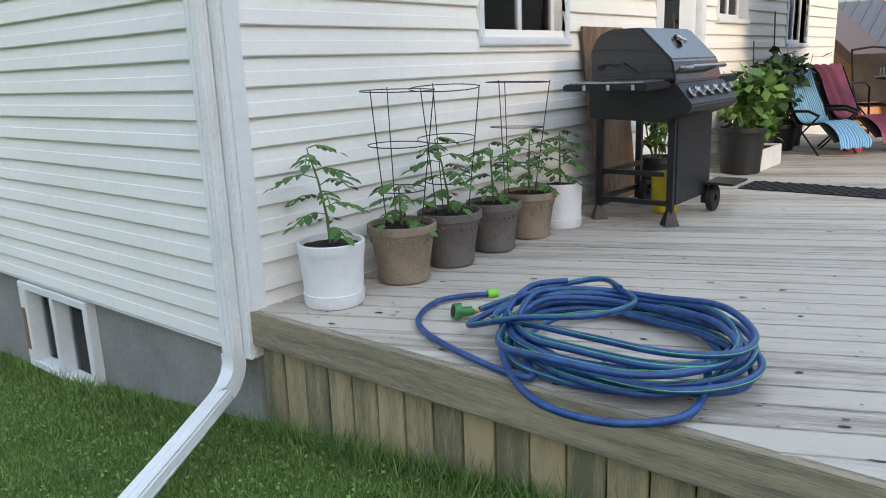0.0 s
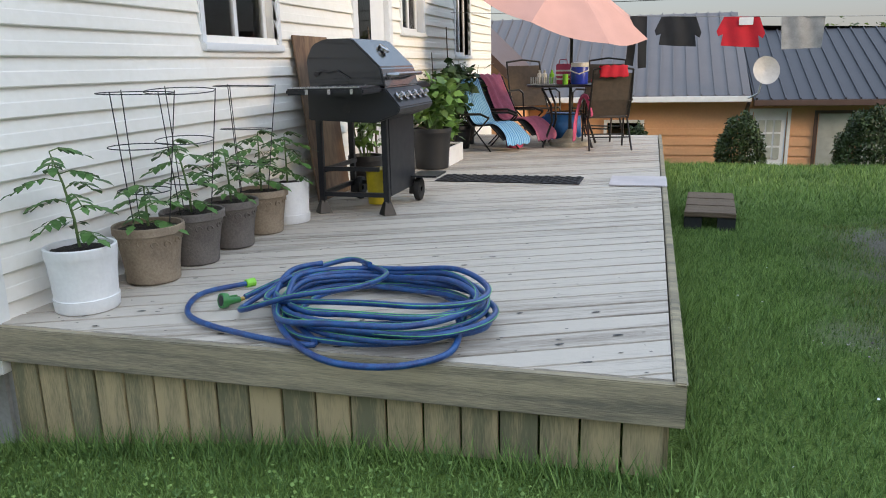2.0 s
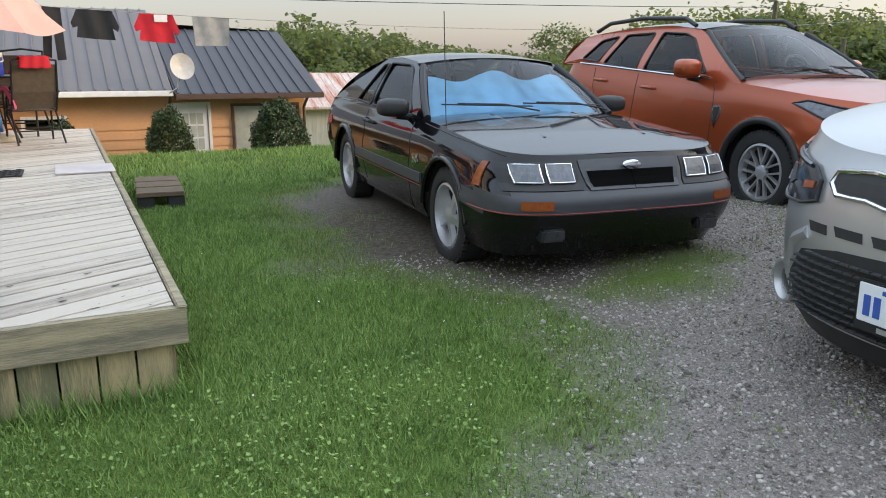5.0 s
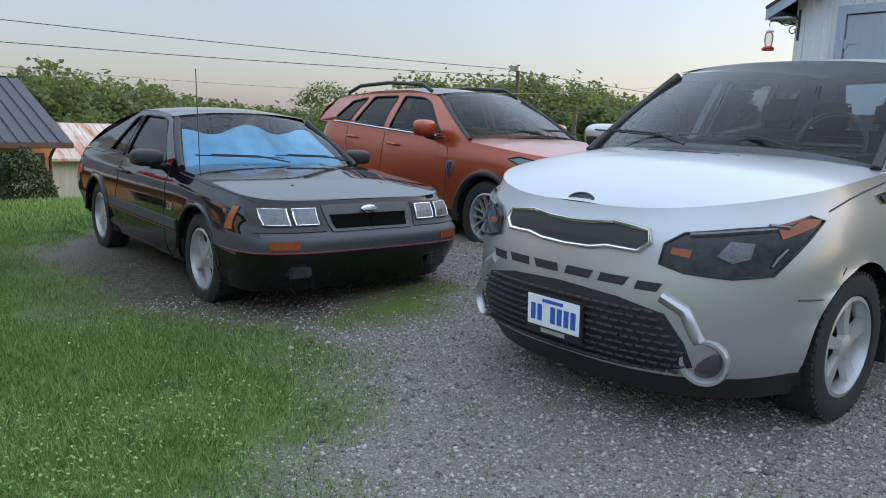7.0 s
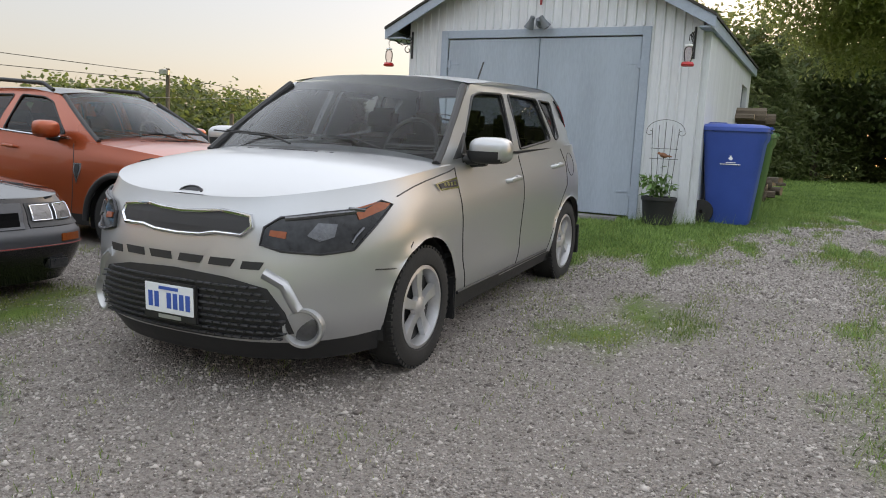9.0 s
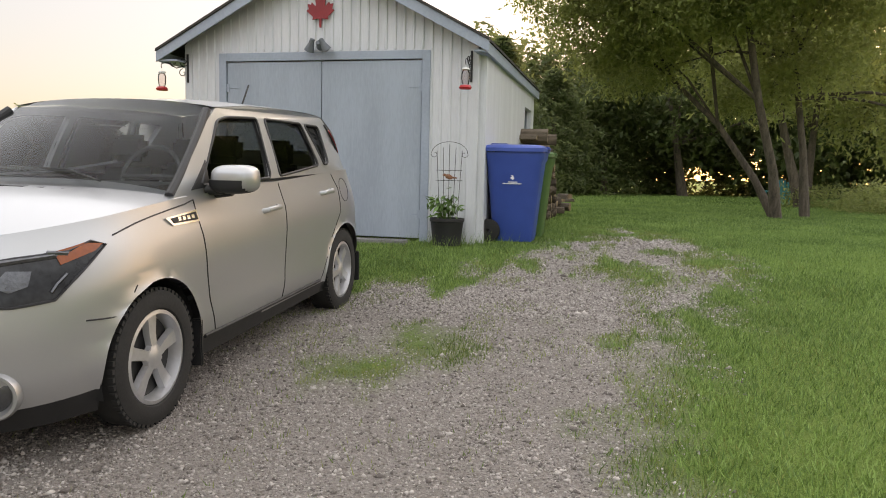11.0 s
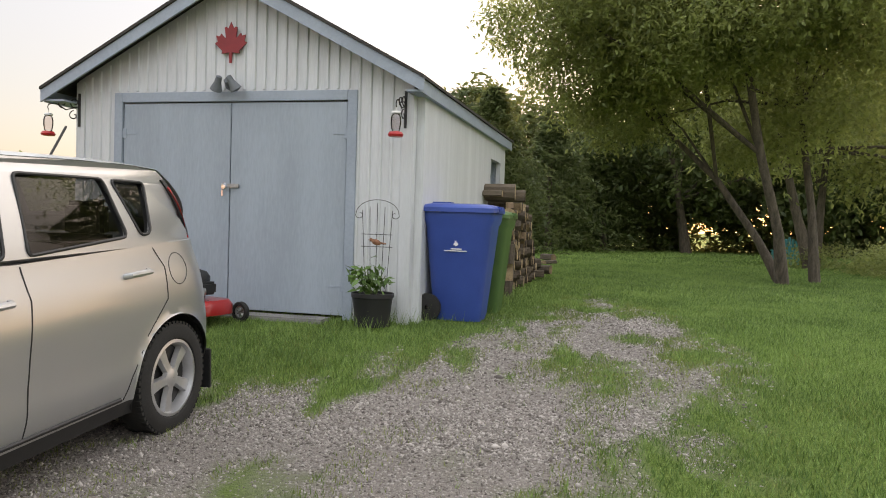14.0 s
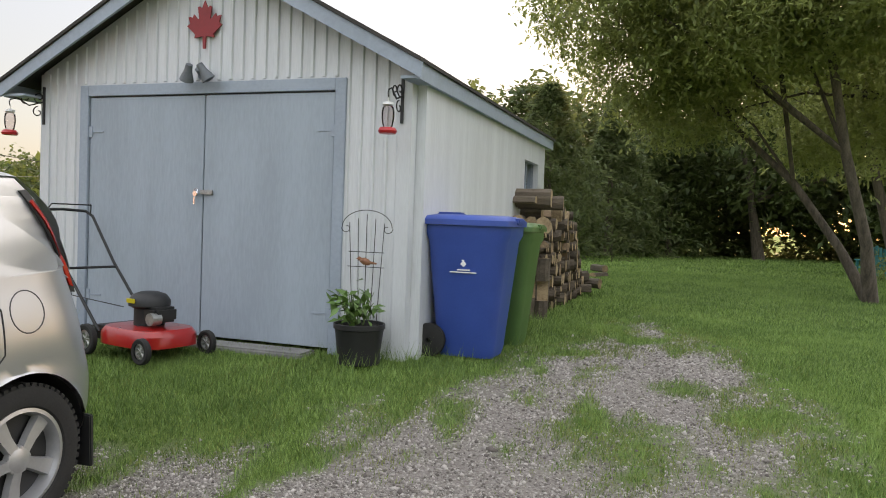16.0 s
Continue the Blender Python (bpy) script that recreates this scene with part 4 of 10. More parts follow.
# lower grille with its bars, slots above it
low = [('y', 1e-4, 0.27), ('y', 0.45, 0.28), ('y', 0.60, 0.32), ('y', 0.575, 0.42), ('y', 0.50, 0.53), ('y', 0.30, 0.57), ('y', 1e-4, 0.585)]
lg = part("lower_grille", both(ks, low, 0.003), M["plastic"], hatch)
tagged(part("grille_mesh", cell_mesh(ks, lambda y, z: z < 0.57 - max(0, y - 0.3) * 0.18 and y < 0.57 - max(0, z - 0.4) * 0.55, 0.58, 0.30, 0.57, 0.046, 0.03, 0.004), M["greytrim"], lg), kind="stuff")
for side in (1, -1):
    part("grille_surround", trace(ks, [('y', 0.48, 0.60), ('y', 0.57, 0.55), ('y', 0.61, 0.46), ('y', 0.625, 0.43)], 0.03, -0.012, side), M["silver"], hatch, smooth=60)
    for a, b in ((0.02, 0.17), (0.20, 0.34), (0.37, 0.48)):
        zz = 0.618 if a < 0.3 else 0.612
        part("intake_slot", patch(ks, [('y', a, zz), ('y', b - 0.02, zz), ('y', b, zz + 0.036), ('y', a + 0.01, zz + 0.036)], 0.004, 0.01, side), M["plastic"], hatch)
    # fog lamp in a silver ring
    fp = ks.point(ks.th_of('y', 0.64, 0.345), 0.345, -0.01)
    fm = Matrix.Translation((fp.x, fp.y * side, fp.z)) @ Matrix.Rotation(radians(-90), 4, 'Y') @ Matrix.Rotation(radians(side * -22), 4, 'X')
    bm = bmesh.new()
    bm_lathe(bm, [(0.064, -0.06), (0.096, -0.06), (0.099, 0.01), (0.092, 0.03), (0.080, 0.03), (0.069, 0.012), (0.066, 0.0)], 40, fm)
    fr = part("fog_lamp_ring", bm, M["silver"], hatch, smooth=40)
    bm = bmesh.new()
    bm_lathe(bm, [(0.0, 0.014), (0.03, 0.012), (0.058, 0.006), (0.067, 0.0), (0.067, -0.04)], 32, fm)
    part("fog_lamp", bm, M["foglens"], fr, smooth=40)
    # headlamp: dark housing, reflector, amber corner, chrome brow
    hl = [('y', 0.455, 0.725), ('y', 0.55, 0.70), ('y', 0.70, 0.69), ('y', 0.80, 0.705), ('x', 0.36, 0.75), ('x', 0.56, 0.895), ('x', 0.50, 0.915), ('y', 0.80, 0.885), ('y', 0.68, 0.87), ('y', 0.52, 0.845), ('y', 0.46, 0.80)]
    h = part("headlamp", patch(ks, hl, 0.012, 0.03, side, 0.04), M["lensdark"], hatch, "dark headlamp with amber corner", smooth=30)
    part("headlamp_border", trace(ks, hl, 0.006, 0.014, side, True), M["darkalloy"], h)
    rf = [('y', 0.64, 0.77), ('y', 0.69, 0.745), ('y', 0.735, 0.765), ('y', 0.735, 0.82), ('y', 0.67, 0.825)]
    part("reflector", patch(ks, rf, 0.018, 0.01, side, 0.04), M["lamp"], h)
    part("reflector", patch(ks, [('y', 0.49, 0.765), ('y', 0.56, 0.755), ('y', 0.56, 0.785), ('y', 0.49, 0.79)], 0.017, 0.006, side), M["amber"], h, "faint amber bulb cover")
    part("turn_signal", patch(ks, [('x', 0.36, 0.835), ('x', 0.50, 0.875), ('x', 0.545, 0.90), ('x', 0.47, 0.91), ('x', 0.36, 0.885)], 0.018, 0.01, side), M["amber"], h, "amber turn signal")
    part("light_strip", trace(ks, [('y', 0.54, 0.84), ('y', 0.70, 0.862), ('y', 0.80, 0.875), ('x', 0.34, 0.882)], 0.012, 0.012, side), M["lamp"], h)
    part("light_strip", trace(ks, [('x', 0.37, 0.80), ('x', 0.33, 0.765), ('y', 0.79, 0.735)], 0.008, 0.016, side), M["lamp"], h)
    # fender badge with plain bars
    bd = part("fender_badge", patch(ks, [('x', 0.99, 0.965), ('x', 1.04, 0.925), ('x', 1.27, 0.925), ('x', 1.27, 0.985)], 0.010, 0.012, side), M["chrome"], hatch)
    part("badge_inset", patch(ks, [('x', 1.05, 0.935), ('x', 1.255, 0.935), ('x', 1.255, 0.974), ('x', 1.03, 0.96)], 0.014, 0.008, side), M["plastic"], bd)
    for q in range(4):
        part("badge_bar", patch(ks, [('x', 1.08 + q * 0.04, 0.943), ('x', 1.105 + q * 0.04, 0.943), ('x', 1.105 + q * 0.04, 0.962), ('x', 1.08 + q * 0.04, 0.962)], 0.017, 0.005, side), M["chrome"], bd)
    # tail lamp up the rear corner
    part("tail_lamp_border", side_plate(ks, HATCH, [(3.655, 1.47), (3.70, 1.475), (3.77, 1.35), (3.865, 1.15), (3.925, 0.98), (3.89, 0.985), (3.82, 1.13), (3.73, 1.32)], [], 0.006, 0.02, side), M["plastic"], hatch, smooth=40)
    part("tail_lamp", side_plate(ks, HATCH, [(3.685, 1.42), (3.705, 1.43), (3.765, 1.33), (3.855, 1.15), (3.905, 1.01), (3.885, 1.02), (3.83, 1.14), (3.74, 1.33)], [], 0.014, 0.02, side), M["redlens"], hatch, "tall red tail lamp", smooth=40)
    # black lip over the wheel openings' rear edge and mud flaps
    for cx in (0.86, 3.43):
        bm = bmesh.new()
        bm_box(bm, cx + 0.375, cx + 0.40, side * 0.70, side * 0.90, 0.17, 0.42, 0.006)
        part("mud_flap", bm, M["plastic"], hatch)
    part("sill_trim", trace(ks, [('x', 1.3, 0.315), ('x', 2.0, 0.315), ('x', 2.95, 0.32)], 0.012, 0.004, side), M["plastic"], hatch)
# badge: plain dark oval with a chrome rim
bm = bmesh.new()
bm_lathe(bm, [(0.001, 0.012), (0.028, 0.011), (0.031, 0.016), (0.036, 0.014), (0.038, 0.0)], 36, Matrix.Translation((0.135, 0, 0.925)) @ Matrix.Rotation(radians(-52), 4, 'Y') @ Matrix.Diagonal((1, 2.0, 1, 1)))
part("badge", bm, M["darkalloy"], hatch, "oval badge", smooth=40)
# number plate with plain bars
bm = bmesh.new()
bm_box(bm, -0.03, -0.012, -0.165, 0.165, 0.33, 0.515, 0.004)
pf = part("plate_frame", bm, M["plastic"], hatch)
bm = bmesh.new()
bm_box(bm, -0.034, -0.029, -0.152, 0.152, 0.365, 0.505, 0.003)
np_ = part("number_plate", bm, M["platewhite"], pf, "white plate with blue bars")
for q in range(7):
    if q != 4:
        bm = bmesh.new()
        bm_box(bm, -0.0365, -0.034, -0.132 + q * 0.039, -0.106 + q * 0.039, 0.39, 0.465)
        b_ = part("plate_bar", bm, M["plateblue"], pf)
bm = bmesh.new()
bm_box(bm, -0.0365, -0.034, -0.06, 0.06, 0.478, 0.493)
part("plate_bar", bm, M["plateblue"], pf)
bm = bmesh.new()
bm_box(bm, -0.0325, -0.030, -0.07, 0.07, 0.338, 0.356)
part("plate_bar", bm, M["alloy"], pf)
bm = bmesh.new()
bm_tube(bm, [(3.5, 0.0, 1.585), (3.52, 0, 1.605), (3.66, 0, 1.79)], 0.008, 6)
part("roof_aerial", bm, M["plastic"], hatch)
bm = bmesh.new()
fuel = [(3.475 + 0.085 * math.cos(a), 0.96 + 0.09 * math.sin(a)) for a in [2 * math.pi * k / 24 for k in range(24)]]
part("fuel_flap", trace(ks, [('x', x, z) for x, z in fuel], 0.003, 0.0, -1, True), M["greytrim"], hatch)

# the black coupe
COUPE = dict(
    len=4.53, hw=0.865, R=0.315, tw=0.215, rim=0.215, fw=0.92, rw=3.48, arch=0.365, flare=0.02, inset=0.015, spokes=5, sw=(0.07, 0.065),
    zlo=[(0, 0.22), (0.3, 0.20), (1.2, 0.22), (3.6, 0.22), (4.4, 0.3)],
    zbelt=[(0.0, 0.755), (0.15, 0.78), (0.5, 0.825), (1.3, 0.895), (2.0, 0.895), (3.2, 0.905), (3.9, 0.93), (4.5, 0.92)],
    xf=[(0, 0.14), (0.15, 0.09), (0.3, 0.03), (0.44, 0.0), (0.65, 0.0), (0.69, 0.07), (0.87, 0.12), (1.0, 0.17)],
    xr=[(0, 4.3), (0.25, 4.4), (0.35, 4.5), (0.6, 4.52), (0.66, 4.44), (1, 4.42)],
    w=[(0, 0.80), (0.15, 0.85), (0.38, 0.868), (0.62, 0.865), (0.85, 0.845), (1, 0.79)],
    front=(0.62, 4.2), rear=(0.5, 4.0), cowl=1.44, bonnet_crown=lambda x: 0.04 * min(1, max(0, x - 0.1) / 0.5),
    tail=3.75, paintmat="black_paint", roof_w=0.565, roof_h=1.325,
    cabin=[(1.48, 0.88), (1.76, 1.06), (2.08, 1.25), (2.18, 1.29), (2.6, 1.322), (2.98, 1.315), (3.38, 1.19), (3.78, 1.045), (4.1, 0.94), (3.2, 0.90), (2.0, 0.89)],
    windows=[[(1.78, 0.925), (2.17, 1.235), (2.28, 1.265), (2.78, 1.275), (2.80, 0.925)], [(2.86, 0.925), (2.84, 1.27), (2.97, 1.255), (3.30, 0.945)]],
    rooflines=[(2.1, 1.272), (2.24, 1.297), (2.6, 1.322), (2.96, 1.315)],
    screen=((1.50, 0.895), (2.1, 1.272), 0.14, 0.04), tailgate=((4.12, 0.935), (2.96, 1.315), -0.05, 0.0, 0.1, 0.85),
    wipers=[(-0.05, 0.55), (-0.62, -0.08)], seat=2.05, seat_h=0.85, driver=-1, sideglass="tintglass",
    seams=[[(1.62, 0.87), (1.60, 0.6), (1.62, 0.24)], [(2.83, 0.88), (2.85, 0.6), (2.80, 0.3)], [(1.62, 0.24), (2.80, 0.27)], [(0.30, 0.775), (0.8, 0.83), (1.4, 0.875)]],
    handles=[(2.68, 0.80)], handlemat="plastic", mirror=(1.76, 0.93, 0.965), mirror_size=(0.10, 0.115, 0.065), mirrormat="plastic",
    zone=lambda p, th: ("front_bumper" if th < 1.0 and 0.46 < p.z < 0.585 and p.x < 0.62 else ("rear_bumper" if p.x > 4.1 and 0.42 < p.z < 0.58 else "body")),
    zone_mats={"body": "black_paint", "front_bumper": "greytrim", "rear_bumper": "greytrim"},
)
MM = Matrix.Translation((2.705, 2.29, 0.0)) @ Matrix.Rotation(radians(84.8), 4, 'Z')
coupe_car, ms = build_car("black_car", "black eighties coupe with foil sunshade behind windscreen", MM, COUPE)
part("header_panel", both(ms, [('y', 1e-4, 0.59), ('y', 0.30, 0.59), ('y', 0.335, 0.752), ('y', 1e-4, 0.755)], 0.006), M["greytrim"], coupe_car)
# black plate on the header panel, painting the opening's inner shade
part("grille_opening", both(ms, [('y', 1e-4, 0.605), ('y', 0.275, 0.605), ('y', 0.295, 0.69), ('y', 1e-4, 0.69)], 0.012), M["recess_shade"], coupe_car)
bm = bmesh.new()
bm_lathe(bm, [(0.001, 0.008), (0.022, 0.008), (0.027, 0.006), (0.029, -0.004)], 28, Matrix.Translation((0.10, 0, 0.722)) @ Matrix.Rotation(radians(-80), 4, 'Y') @ Matrix.Diagonal((1, 2.1, 1, 1)))
part("badge", bm, M["chrome"], coupe_car, "small oval badge", smooth=40)
for side in (1, -1):
    hb = part("headlamp_bezel", patch(ms, [('y', 0.345, 0.595), ('y', 0.79, 0.595), ('y', 0.775, 0.74), ('y', 0.36, 0.75)], 0.005, 0.02, side), M["plastic"], coupe_car)
    for a, b in ((0.385, 0.535), (0.57, 0.72)):
        part("headlamp", patch(ms, round_poly2([(a, 0.632), (b, 0.632), (b, 0.73), (a, 0.73)], 0.012), 0.016, 0.015, side), M["lamp"], hb, "square glass headlamp")
        part("headlamp_border", trace(ms, [('y', a, 0.632), ('y', b, 0.632), ('y', b, 0.73), ('y', a, 0.73)], 0.005, 0.014, side, True), M["chrome"], hb)
    part("corner_lamp", patch(ms, [('x', 0.36, 0.60), ('x', 0.45, 0.60), ('x', 0.41, 0.74), ('x', 0.36, 0.74)], 0.008, 0.01, side), M["amber"], coupe_car, "amber corner lamp")
    part("turn_signal", patch(ms, [('y', 0.55, 0.495), ('y', 0.72, 0.495), ('y', 0.72, 0.545), ('y', 0.55, 0.545)], 0.008, 0.01, side), M["amber"], coupe_car, "amber turn signal")
    bm = bmesh.new()
    bm_box(bm, 0.03, 0.12, side * 0.46, side * 0.61, 0.31, 0.385, 0.012)
    part("fog_lamp", bm, M["lamp"], coupe_car, smooth=30)
    part("side_moulding", patch(ms, [('x', 1.33, 0.47), ('x', 2.2, 0.47), ('x', 3.06, 0.475), ('x', 3.06, 0.55), ('x', 2.2, 0.545), ('x', 1.33, 0.54)], 0.012, 0.014, side), M["greytrim"], coupe_car)
    part("pinstripe", trace(ms, [('x', 1.33, 0.455), ('x', 2.2, 0.455), ('x', 3.06, 0.46)], 0.003, 0.008, side), M["redpin"], coupe_car)
    part("pinstripe", trace(ms, [('y', 0.02, 0.475), ('y', 0.5, 0.475), ('y', 0.80, 0.475), ('x', 0.5, 0.475)], 0.0035, 0.006, side), M["redpin"], coupe_car)
    part("tail_lamp", patch(ms, [('r', 0.4, 0.62), ('r', 0.78, 0.62), ('r', 0.78, 0.80), ('r', 0.4, 0.80)], 0.008, 0.01, side), M["redlens"], coupe_car)
    part("side_marker", patch(ms, [('x', 4.0, 0.68), ('x', 4.2, 0.68), ('x', 4.2, 0.76), ('x', 4.0, 0.76)], 0.006, 0.01, side), M["redlens"], coupe_car)
    for cx in (0.92, 3.48):
        bm = bmesh.new()
        bm_tube(bm, [(cx + 0.378 * math.cos(a), side * 0.868, 0.315 + 0.378 * math.sin(a)) for a in [math.pi * (0.02 + 0.96 * k / 24) for k in range(25)]], 0.018, 8)
        part("arch_lip", bm, M["black_paint"], coupe_car, smooth=50)
# bonnet scoop ridge
for sy in (-1, 1):
    bm = bmesh.new()
    bm_tube(bm, [(0.5, sy * 0.36, 0.845), (1.0, sy * 0.34, 0.895), (1.35, sy * 0.33, 0.925)], 0.012, 8)
    part("bonnet_ridge", bm, M["black_paint"], coupe_car, smooth=40)
# foil shade behind the windscreen
bm = bmesh.new()
rows = []
for i in range(9):
    t = 0.04 + 0.72 * i / 8
    x, z = 1.50 + 0.60 * t, 0.895 + 0.377 * t
    yw = cabin_y(ms, COUPE, x, z) - 0.08
    rows.append([bm.verts.new((x + 0.03 - (0.14 - 0.10 * t) * (1 - (k / 24) ** 2) + 0.012 * math.sin(k * 0.9), yw * k / 24, z - 0.035 + (0.04 + 0.005 * t) * (1 - (k / 24) ** 2) + (0.035 * math.sin(k * 0.27 + 1) * (i / 8)))) for k in range(-24, 25)])
for a, b in zip(rows, rows[1:]):
    for k in range(48):
        bm.faces.new((a[k], a[k + 1], b[k + 1], b[k]))
part("sunshade", bm, M["shade"], coupe_car, "pale blue foil sunshade", smooth=True)
bm = bmesh.new()
bm_tube(bm, [(1.28, 0.70, 0.89), (1.30, 0.70, 1.2), (1.33, 0.70, 1.62)], 0.0035, 5)
part("aerial", bm, M["plastic"], coupe_car)
cu = bpy.data.curves.new("engine_badge", 'FONT')
cu.body, cu.size, cu.extrude = "5.0", 0.085, 0.002
tx = new("engine_badge", cu)
tp = ms.point(ms.th_of('x', 1.43, 0.60), 0.60, 0.008)
tx.parent = coupe_car
tx.matrix_local = Matrix.Translation((tp.x + 0.07, tp.y, tp.z)) @ Matrix.Rotation(radians(180), 4, 'Z') @ Matrix.Rotation(radians(90), 4, 'X')
cu.materials.append(M["chrome"])

# the orange compact SUV
SUV = dict(
    len=4.36, hw=0.90, R=0.345, tw=0.215, rim=0.235, fw=0.88, rw=3.55, arch=0.41, flare=0.02, inset=0.01, spokes=7, sw=(0.04, 0.06), twin=True,
    zlo=[(0, 0.26), (0.5, 0.24), (1.2, 0.26), (3.6, 0.26), (4.4, 0.36)],
    zbelt=[(0.0, 0.90), (0.2, 0.95), (0.6, 1.0), (1.25, 1.06), (2.3, 1.10), (3.4, 1.17), (4.4, 1.22)],
    xf=[(0, 0.14), (0.15, 0.05), (0.4, 0.0), (0.7, 0.0), (0.9, 0.05), (1.0, 0.10)],
    xr=[(0, 4.2), (0.2, 4.32), (0.5, 4.36), (0.7, 4.3), (1, 4.22)],
    w=[(0, 0.85), (0.15, 0.895), (0.4, 0.905), (0.65, 0.90), (0.85, 0.88), (1, 0.84)],
    front=(0.7, 3.0), rear=(0.5, 2.8), cowl=1.2, bonnet_crown=lambda x: 0.07 * min(1, max(0, x - 0.08) / 0.5),
    tail=3.7, paintmat="orange_paint", roof_w=0.58, roof_h=1.58, roofmat="black_paint",
    cabin=[(1.22, 1.056), (1.55, 1.27), (1.85, 1.45), (2.05, 1.53), (2.5, 1.575), (3.1, 1.57), (3.7, 1.52), (3.95, 1.48), (4.1, 1.35), (4.22, 1.20), (3.4, 1.168), (2.3, 1.098)],
    windows=[[(1.68, 1.13), (2.04, 1.44), (2.2, 1.49), (2.56, 1.51), (2.60, 1.14)], [(2.72, 1.145), (2.68, 1.51), (3.15, 1.50), (3.32, 1.2)], [(3.42, 1.22), (3.27, 1.49), (3.56, 1.45), (3.76, 1.25)]],
    rooflines=[(2.0, 1.525), (2.5, 1.58), (3.1, 1.575), (3.7, 1.525), (3.95, 1.49)],
    screen=((1.24, 1.06), (2.0, 1.525), 0.2, 0.07), tailgate=((4.24, 1.18), (3.95, 1.49), -0.06, -0.03, 0.1, 0.9),
    wipers=[(-0.05, 0.55), (-0.62, -0.08)], seat=2.0, seat_h=1.0, driver=-1,
    seams=[[(1.52, 1.04), (1.48, 0.7), (1.52, 0.36)], [(2.64, 1.11), (2.64, 0.6), (2.62, 0.34)], [(3.42, 1.16), (3.4, 0.95), (3.15, 0.62), (3.1, 0.36)]],
    handles=[(2.42, 0.98), (3.26, 1.03)], mirror=(1.74, 0.99, 1.17), mirror_size=(0.10, 0.12, 0.085),
    zone=lambda p, th: "lower_cladding" if p.z < 0.36 else "body",
    zone_mats={"body": "orange_paint", "lower_cladding": "plastic"},
)
SM = Matrix.Translation((5.69, 2.40, 0.07)) @ Matrix.Rotation(radians(85.6), 4, 'Z')
suv, ss = build_car("orange_car", "copper orange compact crossover parked behind the coupe", SM, SUV)
for side in (1, -1):
    hl = [('y', 0.50, 0.80), ('y', 0.75, 0.79), ('x', 0.35, 0.82), ('x', 0.62, 0.92), ('x', 0.5, 0.945), ('y', 0.75, 0.90), ('y', 0.52, 0.86)]
    h = part("headlamp", patch(ss, hl, 0.01, 0.02, side), M["lamp"], suv, smooth=30)
    part("headlamp_border", trace(ss, hl, 0.008, 0.012, side, True), M["plastic"], h)
    part("chrome_strip", trace(ss, [('y', 0.4, 0.74), ('y', 0.7, 0.75), ('x', 0.3, 0.78)], 0.012, 0.006, side), M["chrome"], suv)
    part("fender_vent", patch(ss, [('x', 1.36, 0.80), ('x', 1.42, 0.66), ('x', 1.47, 0.80), ('x', 1.46, 0.86), ('x', 1.36, 0.86)], 0.012, 0.012, side), M["chrome"], suv)
    part("fender_vent_inset", patch(ss, [('x', 1.385, 0.80), ('x', 1.42, 0.71), ('x', 1.45, 0.80), ('x', 1.44, 0.845), ('x', 1.385, 0.845)], 0.016, 0.008, side), M["plastic"], suv)
    bm = bmesh.new()
    bm_tube(bm, [(x, (cabin_y(ss, SUV, x, 1.55) + 0.02) * side, z) for x, z in ((2.1, 1.56), (2.25, 1.63), (2.9, 1.66), (3.5, 1.63), (3.75, 1.55))], 0.022, 8)
    part("roof_rail", bm, M["plastic"], suv, smooth=50)
    bm = bmesh.new()
    bm_tube(bm, [(x, (cabin_y(ss, SUV, x, ss.zbelt(x) + 0.02) + 0.008) * side, ss.zbelt(x) + 0.02) for x in (1.6, 2.2, 2.8, 3.4, 3.75)], 0.011, 6)
    part("chrome_strip", bm, M["chrome"], suv)
    for cx in (0.88, 3.55):
        bm = bmesh.new()
        bm_tube(bm, [(cx + 0.425 * math.cos(a), side * 0.905, 0.345 + 0.425 * math.sin(a)) for a in [math.pi * (-0.02 + 1.04 * k / 24) for k in range(25)]], 0.03, 8)
        part("arch_cladding", bm, M["plastic"], suv, smooth=50)
part("upper_grille", both(ss, [('y', 1e-4, 0.72), ('y', 0.45, 0.74), ('y', 0.47, 0.84), ('y', 1e-4, 0.84)], 0.008), M["plastic"], suv)
